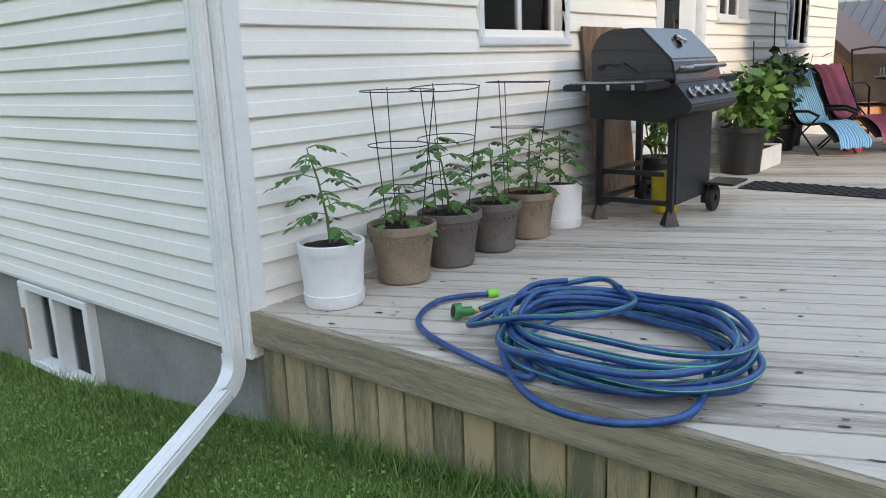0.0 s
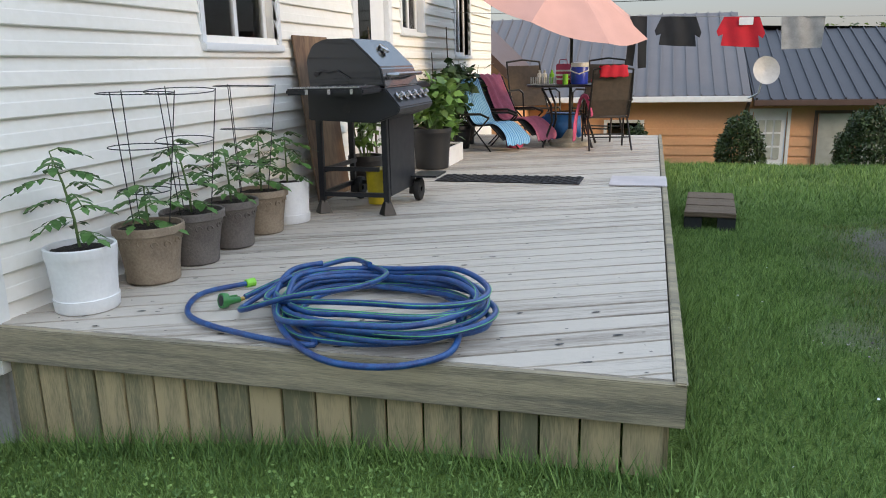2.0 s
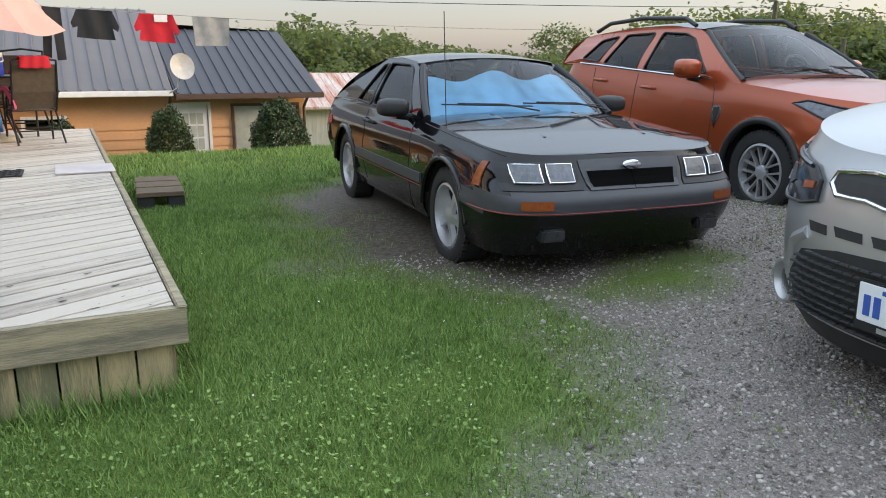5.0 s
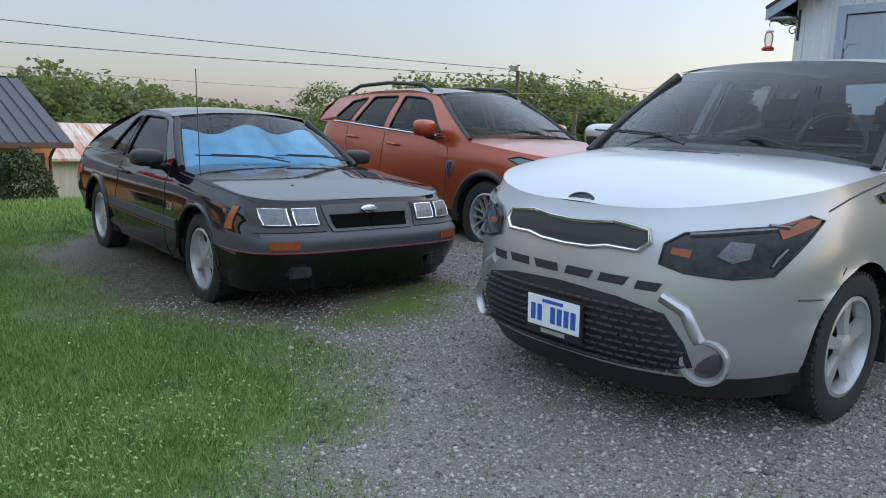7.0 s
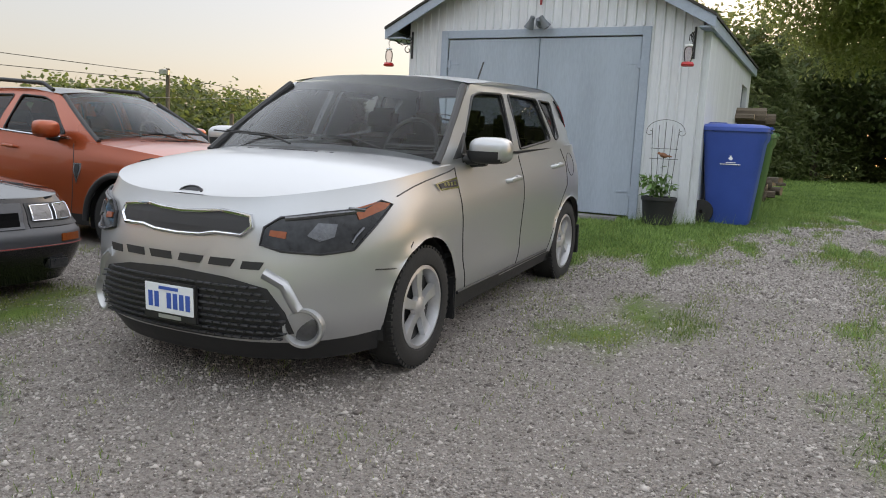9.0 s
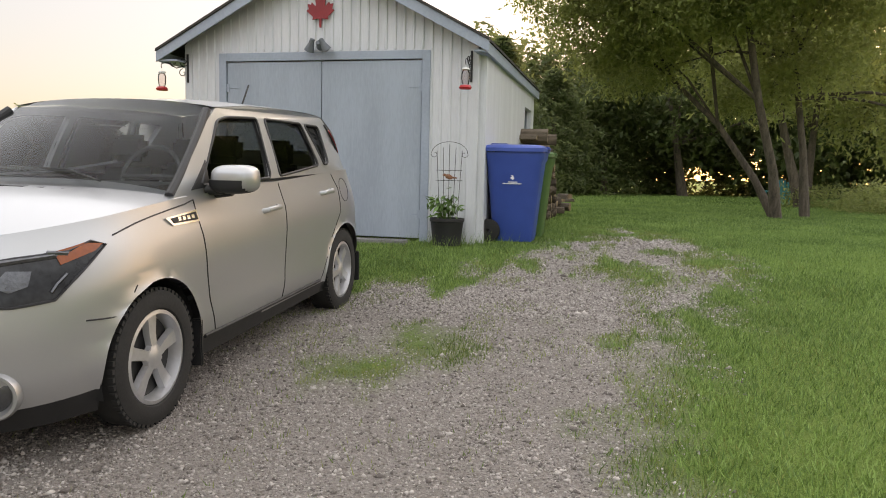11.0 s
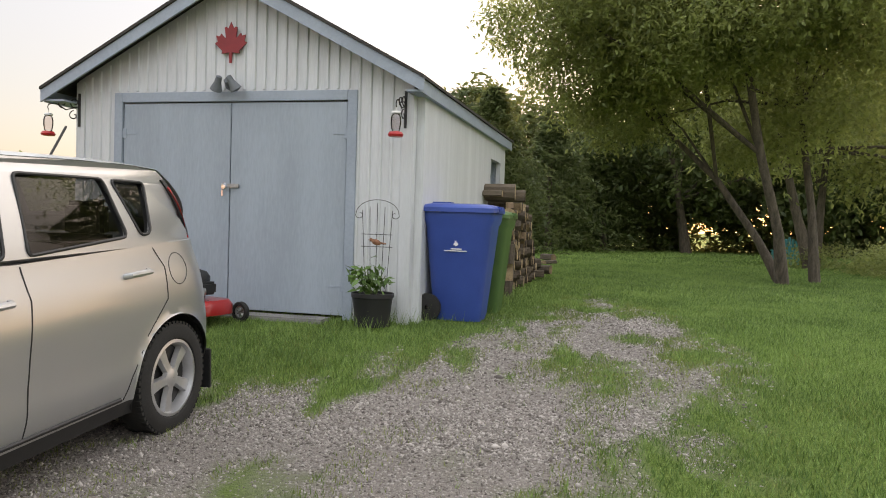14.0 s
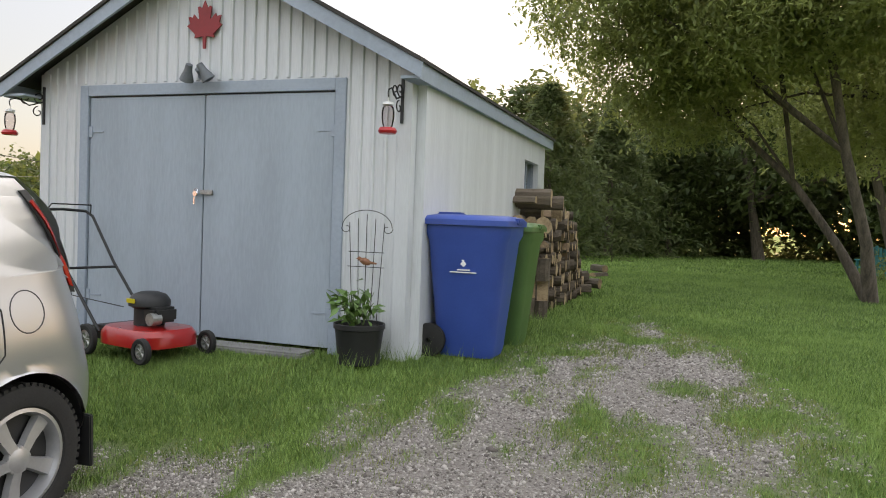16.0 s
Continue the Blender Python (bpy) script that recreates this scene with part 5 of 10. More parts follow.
# ---- garage ----
M.update({
    "clad": mat("ribbed_white_cladding", (0.66, 0.68, 0.70), 0.5, var=0.08, scale=1.5, fine=22, stretch=(4, 4, 0.35), bump=0.04),
    "iron": mat("black_iron", (0.015, 0.015, 0.016), 0.5, var=0.1, scale=20, bump=0.1),
    "zinc": mat("zinc_hardware", (0.45, 0.45, 0.44), 0.4, metal=0.8, var=0.15, scale=20, bump=0.1),
    "redleaf": mat("red_painted_metal", (0.33, 0.02, 0.025), 0.45, var=0.1, scale=12, bump=0.05),
    "lampgrey": mat("grey_floodlight", (0.16, 0.18, 0.20), 0.4, var=0.1, scale=20, bump=0.05),
    "redplastic": mat("red_plastic", (0.55, 0.025, 0.03), 0.35, var=0.1, scale=12, bump=0.03),
    "clearplastic": glass("clear_plastic", (0.95, 0.9, 0.9), clear=0.9),
    "slab": mat("old_concrete_slab", (0.27, 0.26, 0.25), 0.9, var=0.2, scale=4, fine=50, bump=0.4),
    "binblue": mat("blue_bin_plastic", (0.028, 0.085, 0.36), 0.42, var=0.08, scale=4, fine=120, bump=0.1, dist=0.002),
    "bingreen": mat("green_bin_plastic", (0.07, 0.16, 0.05), 0.45, var=0.08, scale=4, fine=120, bump=0.1, dist=0.002),
    "blackpot": mat("black_pot_plastic", (0.016, 0.016, 0.017), 0.5, var=0.15, scale=10, bump=0.1),
    "soil": mat("potting_soil", (0.03, 0.02, 0.014), 0.95, var=0.4, scale=30, fine=90, bump=1.0, dist=0.02),
    "wood_end": mat("split_log_wood", (0.42, 0.30, 0.18), 0.9, var=0.2, scale=9, fine=60, bump=0.4, rand=0.4, color2=(0.20, 0.13, 0.08)),
    "log_bark": mat("log_bark", (0.15, 0.115, 0.085), 0.95, var=0.25, scale=8, fine=40, stretch=(1, 1, 4), bump=0.9, rand=0.3),
    "mowred": mat("mower_red", (0.42, 0.012, 0.012), 0.3, var=0.05, scale=10, bump=0.02, coat=0.5),
    "plant": mat("pepper_leaf", (0.09, 0.19, 0.04), 0.5, var=0.2, scale=20, bump=0, island=0.4, color2=(0.05, 0.11, 0.02)),
    "stem": mat("plant_stem", (0.12, 0.20, 0.06), 0.6, var=0.2, scale=20, bump=0),
    "bird": mat("rust_bird", (0.30, 0.12, 0.06), 0.6, var=0.2, scale=30, bump=0.1),
    "yellow": mat("yellow_plastic", (0.65, 0.50, 0.03), 0.4, var=0.08, scale=10, bump=0.03),
})
garage = thing("garage", "white ribbed metal garage with grey double doors", "garage", GM, kind="structure")


def gpart(name, bm, m, label="", smooth=False, parent=None):
    o = part(name, bm, m, parent or garage, label, smooth)
    return o


def wall_x(bm, x0, x1, z0, z1, y):
    bm_box(bm, x0, x1, y, y + 0.1, z0, z1)


bm = bmesh.new()
wall_x(bm, 0, GD[0], 0.3, GE, 0), wall_x(bm, GD[1], GW, 0.3, GE, 0), wall_x(bm, GD[0], GD[1], GD[3], GE, 0)
mid = GW / 2
A = [bm.verts.new(p) for p in ((0, 0, GE), (GW, 0, GE), (mid, 0, GP))]
B = [bm.verts.new(p) for p in ((0, 0.1, GE), (GW, 0.1, GE), (mid, 0.1, GP))]
bm.faces.new(A), bm.faces.new(B[::-1])
gpart("front_wall", bm, M["clad"])
bm = bmesh.new()
bm_box(bm, 0, GW, GL - 0.1, GL, 0.3, GE)
A = [bm.verts.new(p) for p in ((0, GL, GE), (GW, GL, GE), (mid, GL, GP))]
bm.faces.new(A)
gpart("back_wall", bm, M["clad"])
bm = bmesh.new()
bm_box(bm, 0, 0.1, 0.1, GL - 0.1, 0.3, GE)
gpart("side_wall", bm, M["clad"])
GWIN = (3.55, 4.35, 2.05, 2.45)    # side window along local y
bm = bmesh.new()
holed_wall(bm, GL - 0.2, 0.3, GE, 0.1, [(GWIN[0], GWIN[1], GWIN[2], GWIN[3])])
bmesh.ops.transform(bm, matrix=Matrix.Translation((GW, 0.1, 0)) @ Matrix.Rotation(radians(90), 4, 'Z'), verts=bm.verts)
gpart("side_wall", bm, M["clad"])
# raised ribs of the cladding
def rib_mesh(h, w=0.022, d=0.014):
    bm = bmesh.new()
    p = [(-w, 0), (-w * 0.5, -d), (w * 0.5, -d), (w, 0)]
    a = [bm.verts.new((x, y, 0)) for x, y in p]
    b = [bm.verts.new((x, y, h)) for x, y in p]
    for i in range(3):
        bm.faces.new((a[i], a[i + 1], b[i + 1], b[i]))
    bm.faces.new(b), bm.faces.new(a[::-1])
    return mesh_from(bm, "rib", M["clad"])


rib_low = rib_mesh(GE - 0.32)
x = 0.05
while x < GW:
    top = GE + (GP - GE) * (1 - abs(x - mid) / mid) - 0.05
    if x < GD[0] - 0.1 or x > GD[1] + 0.1:
        o = new("rib", rib_low)
        o.parent, o.location = garage, (x, -0.001, 0.31)
        z0 = GE - 0.03
    z0 = GD[3] + 0.12
    if top > z0 + 0.05:
        o = new("rib", rib_mesh(top - z0, 0.02, 0.016))
        o.parent, o.location = garage, (x, -0.002, z0)
    x += 0.115
rib_s = rib_mesh(GE - 0.35)
rib_a, rib_b = rib_mesh(GWIN[2] - 0.1 - 0.31), rib_mesh(GE - 0.05 - GWIN[3] - 0.1)
y = 0.1
while y < GL - 0.05:
    inw = GWIN[0] < y - 0.05 < GWIN[1] + 0.1
    for me, z in (((rib_a, 0.31), (rib_b, GWIN[3] + 0.1)) if inw else ((rib_s, 0.31),)):
        o = new("rib", me)
        o.parent, o.location, o.rotation_euler = garage, (GW + 0.001, y, z), (0, 0, radians(90))
    y += 0.115
# corner trims, door trim
for x0, x1, y0, y1 in ((-0.012, 0.09, -0.02, 0.0), (GW - 0.09, GW + 0.02, -0.022, 0.0), (GW, GW + 0.022, -0.02, 0.09)):
    bm = bmesh.new()
    bm_box(bm, x0, x1, y0, y1, 0.33, GE - 0.02)
    gpart("corner_trim", bm, M["garage"])
for x0, x1, z0, z1 in ((GD[0] - 0.1, GD[0], GD[2] - 0.05, GD[3] + 0.1), (GD[1], GD[1] + 0.1, GD[2] - 0.05, GD[3] + 0.1), (GD[0], GD[1], GD[3], GD[3] + 0.1)):
    bm = bmesh.new()
    bm_box(bm, x0, x1, -0.035, 0.02, z0, z1, 0.004)
    gpart("door_trim", bm, M["garagetrim"])
split = GD[0] + (GD[1] - GD[0]) * 0.5
for i, (x0, x1) in enumerate(((GD[0] + 0.008, split - 0.005), (split + 0.005, GD[1] - 0.008))):
    bm = bmesh.new()
    bm_box(bm, x0, x1, -0.012, 0.03, GD[2], GD[3] - 0.012, 0.004)
    d = gpart("garage_door", bm, M["garagedoor"], "closed grey painted door leaf")
    for z in (0.82, 2.35):
        bm = bmesh.new()
        xa = x0 if i == 0 else x1
        sg = 1 if i == 0 else -1
        bm_box(bm, xa, xa + sg * 0.16, -0.019, -0.011, z - 0.006, z + 0.006)
        bm_box(bm, xa - sg * 0.015, xa + sg * 0.03, -0.022, -0.011, z - 0.05, z + 0.05)
        part("hinge", bm, M["garagetrim"], d)
bm = bmesh.new()
bm_box(bm, split - 0.02, split + 0.11, -0.035, -0.018, 1.79, 1.83, 0.003)
h = gpart("hasp", bm, M["zinc"])
bm = bmesh.new()
bm_lathe(bm, [(0.001, 0.012), (0.022, 0.012), (0.027, 0.006), (0.027, -0.006), (0.022, -0.012), (0.001, -0.012)], 20, Matrix.Translation((split - 0.05, -0.055, 1.795)) @ Matrix.Rotation(radians(90), 4, 'X'))
bm_tube(bm, [(split - 0.05 + 0.022 * math.cos(a), -0.05, 1.81 + 0.03 * math.sin(a)) for a in [math.pi * k / 10 for k in range(11)]], 0.004, 6)
bm_box(bm, split - 0.07, split - 0.055, -0.06, -0.055, 1.70, 1.765)
part("padlock", bm, M["chrome"], h, "round padlock with hanging key")
# roof
for sg in (-1, 1):
    bm = bmesh.new()
    oh = 0.18 if sg > 0 else 0.28      # overhang past the wall
    ex, ez = mid + sg * (mid + oh), GE + 0.02 - oh * (GP - GE) / mid
    pr = [(mid, GP + 0.02), (ex, ez), (ex, ez + 0.03), (mid, GP + 0.055)]
    a = [bm.verts.new((x, -0.27, z)) for x, z in pr]
    b = [bm.verts.new((x, GL + 0.2, z)) for x, z in pr]
    for i in range(4):
        bm.faces.new((a[i], a[(i + 1) % 4], b[(i + 1) % 4], b[i]))
    bm.faces.new(a), bm.faces.new(b[::-1])
    gpart("roof_slope", bm, M["shingle"])
    bm = bmesh.new()       # front rake board
    pr = [(mid, GP - 0.12), (ex, ez - 0.13), (ex, ez - 0.004), (mid, GP + 0.014)]
    a = [bm.verts.new((x, -0.25, z)) for x, z in pr]
    b = [bm.verts.new((x, -0.225, z)) for x, z in pr]
    for i in range(4):
        bm.faces.new((a[i], a[(i + 1) % 4], b[(i + 1) % 4], b[i]))
    bm.faces.new(a), bm.faces.new(b[::-1])
    gpart("rake_board", bm, M["garagetrim"])
    bm = bmesh.new()       # eave board and soffit
    bm_box(bm, ex - sg * 0.02, ex - sg * 0.045, -0.22, GL + 0.18, ez - 0.13, ez - 0.002)
    bm_box(bm, ex - sg * 0.045, mid + sg * (mid + 0.003), -0.22, GL + 0.18, ez - 0.12, ez - 0.10)
    gpart("eave_board", bm, M["garagetrim"])
# side window
w = thing("garage_window", "", "")
w.parent = garage
bm = bmesh.new()
y0, y1, z0, z1 = GWIN[0] + 0.1, GWIN[1] + 0.1, GWIN[2], GWIN[3]
for a in ((y0 - 0.06, y1 + 0.06, z1, z1 + 0.07), (y0 - 0.06, y1 + 0.06, z0 - 0.07, z0), (y0 - 0.06, y0, z0, z1), (y1, y1 + 0.06, z0, z1), ((y0 + y1) / 2 - 0.02, (y0 + y1) / 2 + 0.02, z0, z1)):
    bm_box(bm, GW - 0.05, GW + 0.03, a[0], a[1], a[2], a[3])
part("window_frame", bm, M["garagetrim"], w)
bm = bmesh.new()
bm_box(bm, GW - 0.06, GW - 0.054, y0, y1, z0, z1)
part("pane", bm, M["tintglass"], w)
# slab at the doors
bm = bmesh.new()
bm_box(bm, GD[0] - 0.25, GD[1] - 0.1, -0.30, -0.04, 0.2, 0.535, 0.015)
bmesh.ops.translate(bm, vec=(0, 0, -0.02), verts=bm.verts)
gpart("door_slab", bm, M["slab"])

# maple-leaf emblem
half = [(0, 1.0), (0.13, 0.72), (0.22, 0.80), (0.30, 0.77), (0.24, 0.33), (0.30, 0.34), (0.47, 0.52), (0.52, 0.40), (0.70, 0.44), (0.63, 0.18), (0.76, 0.10), (0.40, -0.22), (0.43, -0.35), (0.07, -0.30), (0.06, -0.55), (0.05, -0.75)]
pl = [(x * 0.24, y * 0.24) for x, y in half] + [(-x * 0.24, y * 0.24) for x, y in half[::-1] if x > 0]
bm = bmesh.new()
on_plane(bm, pl, Matrix.Rotation(radians(90), 4, 'X'), 0.012)
solo("leaf_emblem", bm, M["redleaf"], "red metal maple leaf on the garage gable", "emblem", m=GM @ Matrix.Translation((1.86, -0.03, 3.25)))
# floodlight
fl = thing("floodlight", "grey twin floodlight above the garage doors", "floodlight", GM @ Matrix.Translation((1.87, -0.02, 2.84)))
bm = bmesh.new()
bm_lathe(bm, [(0.001, 0.05), (0.05, 0.045), (0.055, 0.0)], 20, Matrix.Rotation(radians(90), 4, 'X'))
bm_cyl(bm, (0, -0.04, 0), (0, -0.10, 0.04), 0.035, seg=14)
part("base", bm, M["lampgrey"], fl, smooth=40)
for sx in (-1, 1):
    bm = bmesh.new()
    bm_lathe(bm, [(0.001, 0.1), (0.03, 0.09), (0.035, 0.03), (0.06, -0.05), (0.062, -0.06)], 20, Matrix.Translation((sx * 0.09, -0.13, -0.01)) @ Matrix.Rotation(radians(sx * -28), 4, 'Y') @ Matrix.Rotation(radians(20), 4, 'X'))
    hd = part("lamp_head", bm, M["lampgrey"], fl, smooth=40)
    bm = bmesh.new()
    bm_lathe(bm, [(0.001, -0.075), (0.03, -0.07), (0.058, -0.055), (0.058, -0.045)], 20, Matrix.Translation((sx * 0.09, -0.13, -0.01)) @ Matrix.Rotation(radians(sx * -28), 4, 'Y') @ Matrix.Rotation(radians(20), 4, 'X'))
    part("lens", bm, M["lamp"], hd, smooth=40)


def spiral(c, r0, r1, a0, a1, n=24):
    return [(c[0] + (r0 + (r1 - r0) * k / n) * math.cos(a0 + (a1 - a0) * k / n), c[1], c[2] + (r0 + (r1 - r0) * k / n) * math.sin(a0 + (a1 - a0) * k / n)) for k in range(n + 1)]


def feeder(x, y, z, dx, dy, label):
    br = thing("plant_bracket", "black scrolled iron bracket on the garage corner", "bracket", GM @ Matrix.Translation((x, y, z)), group="iron brackets")
    bm = bmesh.new()
    bm_box(bm, -0.012, 0.012, -0.014, 0.0, -0.2, 0.16)
    part("back_plate", bm, M["iron"], br)
    ang = math.atan2(dy, dx)
    R = Matrix.Rotation(ang, 4, 'Z')
    L = math.hypot(dx, dy)
    bm = bmesh.new()
    bm_tube(bm, [(0, 0, 0.02), (L * 0.45, 0, -0.02), (L * 0.8, 0, 0.05), (L, 0, 0.03)], 0.007, 6)
    bm_tube(bm, spiral((0.05, 0, 0.06), 0.055, 0.012, -1.5, 5.5), 0.006, 6)
    bm_tube(bm, spiral((L * 0.55, 0, 0.045), 0.05, 0.012, -1.5, 5.0), 0.006, 6)
    bm_tube(bm, spiral((0.06, 0, -0.08), 0.055, 0.012, 1.5, -4.5), 0.006, 6)
    bm_tube(bm, [(L, 0, 0.03), (L + 0.01, 0, 0.0), (L, 0, -0.03)], 0.005, 6)
    bmesh.ops.transform(bm, matrix=R, verts=bm.verts)
    part("scroll", bm, M["iron"], br, smooth=50)
    f = thing("bird_feeder", label, "bird feeder", GM @ Matrix.Translation((x + dx, y + dy, z - 0.31)), group="bird feeders")
    bm = bmesh.new()
    bm_lathe(bm, [(0.001, 0.0), (0.065, 0.0), (0.075, 0.02), (0.06, 0.045), (0.035, 0.05)], 24)
    part("base", bm, M["redplastic"], f, smooth=40)
    bm = bmesh.new()
    bm_lathe(bm, [(0.035, 0.052), (0.042, 0.07), (0.05, 0.12), (0.05, 0.17), (0.044, 0.2), (0.03, 0.215)], 24)
    part("bottle", bm, M["clearplastic"], f, "clear bottle", smooth=40)
    bm = bmesh.new()
    bm_lathe(bm, [(0.03, 0.216), (0.046, 0.222), (0.04, 0.24), (0.001, 0.25)], 24)
    bm_tube(bm, [(0, 0, 0.25), (0, 0, 0.29)], 0.003, 5)
    part("cap", bm, M["white"], f, smooth=40)


feeder(0.03, -0.02, 2.62, -0.30, -0.12, "red and clear nectar feeder hanging from bracket")
feeder(GW - 0.06, -0.022, 2.60, -0.02, -0.24, "red and clear nectar feeder hanging from bracket")


# ---- helper for masses of small pieces ----
def mass(name, verts, faces, material, smooth=False):
    """A mesh from arrays: verts (n, 3), faces (m, k)."""
    me = bpy.data.meshes.new(name)
    k = faces.shape[1]
    me.vertices.add(len(verts)), me.loops.add(faces.size), me.polygons.add(len(faces))
    me.vertices.foreach_set("co", verts.astype(np.float32).ravel())
    me.loops.foreach_set("vertex_index", faces.astype(np.int32).ravel())
    me.polygons.foreach_set("loop_start", np.arange(0, faces.size, k, dtype=np.int32))
    me.update(calc_edges=True)
    me.validate()
    me.materials.append(material)
    return me


rng = np.random.default_rng(7)


def leaf_quads(centres, size, flat=0.5, slim=0.45, droop=0.0):
    """A folded leaf at each centre, turned at random."""
    n = len(centres)
    a = rng.uniform(0, 2 * np.pi, n)
    el = rng.normal(-droop, flat, n)
    d = np.stack([np.cos(a) * np.cos(el), np.sin(a) * np.cos(el), np.sin(el)], 1)
    up = rng.normal(0, 1, (n, 3)) * 0.5 + np.array([0, 0, 1.0])
    s = np.cross(d, up)
    s /= np.linalg.norm(s, axis=1, keepdims=True) + 1e-9
    L = (size * rng.uniform(0.6, 1.3, n))[:, None]
    nrm = np.cross(s, d)
    v = np.empty((n, 4, 3))
    v[:, 0] = centres
    v[:, 1] = centres + d * L * 0.45 + s * L * slim * 0.5 + nrm * L * 0.08
    v[:, 2] = centres + d * L
    v[:, 3] = centres + d * L * 0.45 - s * L * slim * 0.5 + nrm * L * 0.08
    return v.reshape(-1, 3), np.arange(4 * n).reshape(n, 4)


def leaf_mass(name, centres, size, material, parent=None, **kw):
    v, f = leaf_quads(centres, size, **kw)
    ob = new(name, mass(name, v, f, material))
    ob.parent = parent
    return ob


def pot(name, label, x, y, z, r, h, material, taper=0.75, rim=0.02, group="", soil=True, bands=()):
    p = thing(name, label, "plant pot", Matrix.Translation((x, y, z)), group=group)
    bm = bmesh.new()
    rb = r * taper
    prof = [(0.001, 0.0), (rb - 0.008, 0.0), (rb, 0.008)]
    for t in (0.25, 0.5, 0.75):
        prof.append((rb + (r - rb) * t - rim * 0.4, h * t))
    prof += [(r - rim * 0.5, h - 0.045), (r, h - 0.04), (r, h - 0.004), (r - 0.004, h), (r - 0.014, h - 0.003), (r - 0.022, h - 0.05), (r - 0.03, h * 0.6)]
    bm_lathe(bm, prof, 40)
    part("body", bm, material, p, smooth=40)
    for zz, nn in bands:       # raised scroll ornament round the upper body
        bm = bmesh.new()
        rr = rb + (r - rb) * zz - rim * 0.4 + 0.002
        for k in range(nn):
            a = 2 * math.pi * k / nn
            pts = []
            for q in range(9):
                s = q / 8 * 4.2
                rad = 0.024 * (1 - q / 11)
                pts.append(((rr + 0.001) * math.cos(a + rad * math.cos(s) / r), (rr + 0.001) * math.sin(a + rad * math.cos(s) / r), h * zz + rad * math.sin(s) + 0.01 * math.sin(a * 3)))
            bm_tube(bm, pts, 0.0045, 5)
        tagged(part("ornament", bm, material, p, smooth=60), kind="stuff")
    if soil:
        bm = bmesh.new()
        n = 24
        c = bm.verts.new((0, 0, h - 0.012))
        ring = [bm.verts.new(((r - 0.024) * math.cos(2 * math.pi * k / n), (r - 0.024) * math.sin(2 * math.pi * k / n), h - 0.026 + random.uniform(0, 0.008))) for k in range(n)]
        for k in range(n):
            bm.faces.new((c, ring[k], ring[(k + 1) % n]))
        s = part("soil", bm, M["soil"], p, smooth=True)
    return p


def bushy_plant(name, label, x, y, z, h, r, n, size, material, stems=6, slim=0.45, droop=0.3, group=""):
    p = thing(name, label, "plant", Matrix.Translation((x, y, z)), group=group)
    bm = bmesh.new()
    cs = []
    for k in range(stems):
        a = random.uniform(0, 6.28)
        tip = Vector((r * 0.8 * math.cos(a) * random.uniform(0.2, 1), r * 0.8 * math.sin(a) * random.uniform(0.2, 1), h * random.uniform(0.7, 1)))
        base = Vector((tip.x * 0.2, tip.y * 0.2, 0))
        mid_ = (base + tip) / 2 + Vector((random.uniform(-0.03, 0.03), random.uniform(-0.03, 0.03), 0.02))
        bm_tube(bm, [base, mid_, tip], 0.006, 5, taper=[1, 0.8, 0.4])
        for q in range(n // stems):
            t = random.uniform(0.3, 1.0)
            c = base.lerp(mid_, t * 2) if t < 0.5 else mid_.lerp(tip, t * 2 - 1)
            cs.append(c + Vector((random.gauss(0, r * 0.18), random.gauss(0, r * 0.18), random.gauss(0, 0.02))))
    part("stems", bm, M["stem"], p)
    o = leaf_mass("foliage", np.array([list(c) for c in cs]), size, material, p, slim=slim, droop=droop)
    return p


# pot with trellis by the garage
gp = GM @ Vector((3.56, -0.27, 0))
zp = ground_z(gp.x, gp.y) + 0.02
pot("plant_pot", "round black plastic pot in grass by garage", gp.x, gp.y, zp, 0.205, 0.32, M["blackpot"], 0.82)
bushy_plant("pepper_plant", "leafy green pepper plants in black pot", gp.x, gp.y, zp + 0.27, 0.32, 0.33, 140, 0.10, M["plant"], 11, 0.42, 0.5)
tr = thing("trellis", "thin black wire trellis with rusty bird", "trellis", GM @ Matrix.Translation((3.55, -0.17, zp + 0.27)) @ Matrix.Diagonal((1.15, 1.0, 1.08, 1)))
W2_ = 0.13
for k in range(5):
    bm = bmesh.new()
    x = -W2_ + 2 * W2_ * k / 4
    bm_tube(bm, [(x * 0.7, 0, 0), (x, 0, 0.72), (x * 1.02, 0, 0.84 - abs(x) * 0.5)], 0.003, 5)
    part("upright", bm, M["iron"], tr)
bm = bmesh.new()
bm_tube(bm, [(-0.14, 0, 0.45), (0.14, 0, 0.45)], 0.003, 5), bm_tube(bm, [(-0.135, 0, 0.56), (0.135, 0, 0.56)], 0.003, 5)
part("cross_bar", bm, M["iron"], tr)
bm = bmesh.new()
arch = [(0.19 * math.cos(a), 0, 0.74 + 0.13 * math.sin(a)) for a in [math.pi * k / 20 for k in range(21)]]
bm_tube(bm, arch, 0.003, 5)
for sg in (-1, 1):
    bm_tube(bm, [(sg * p[0], p[1], p[2]) for p in spiral((0.155, 0, 0.735), 0.04, 0.012, 0.0, -5.0)], 0.003, 5)
part("arch", bm, M["iron"], tr)
bm = bmesh.new()
bmesh.ops.create_icosphere(bm, subdivisions=2, radius=0.03, matrix=Matrix.Translation((0, -0.01, 0.49)) @ Matrix.Rotation(radians(20), 4, 'Y') @ Matrix.Diagonal((1.5, 0.8, 0.9, 1)))
bmesh.ops.create_icosphere(bm, subdivisions=2, radius=0.016, matrix=Matrix.Translation((-0.045, -0.01, 0.51)))
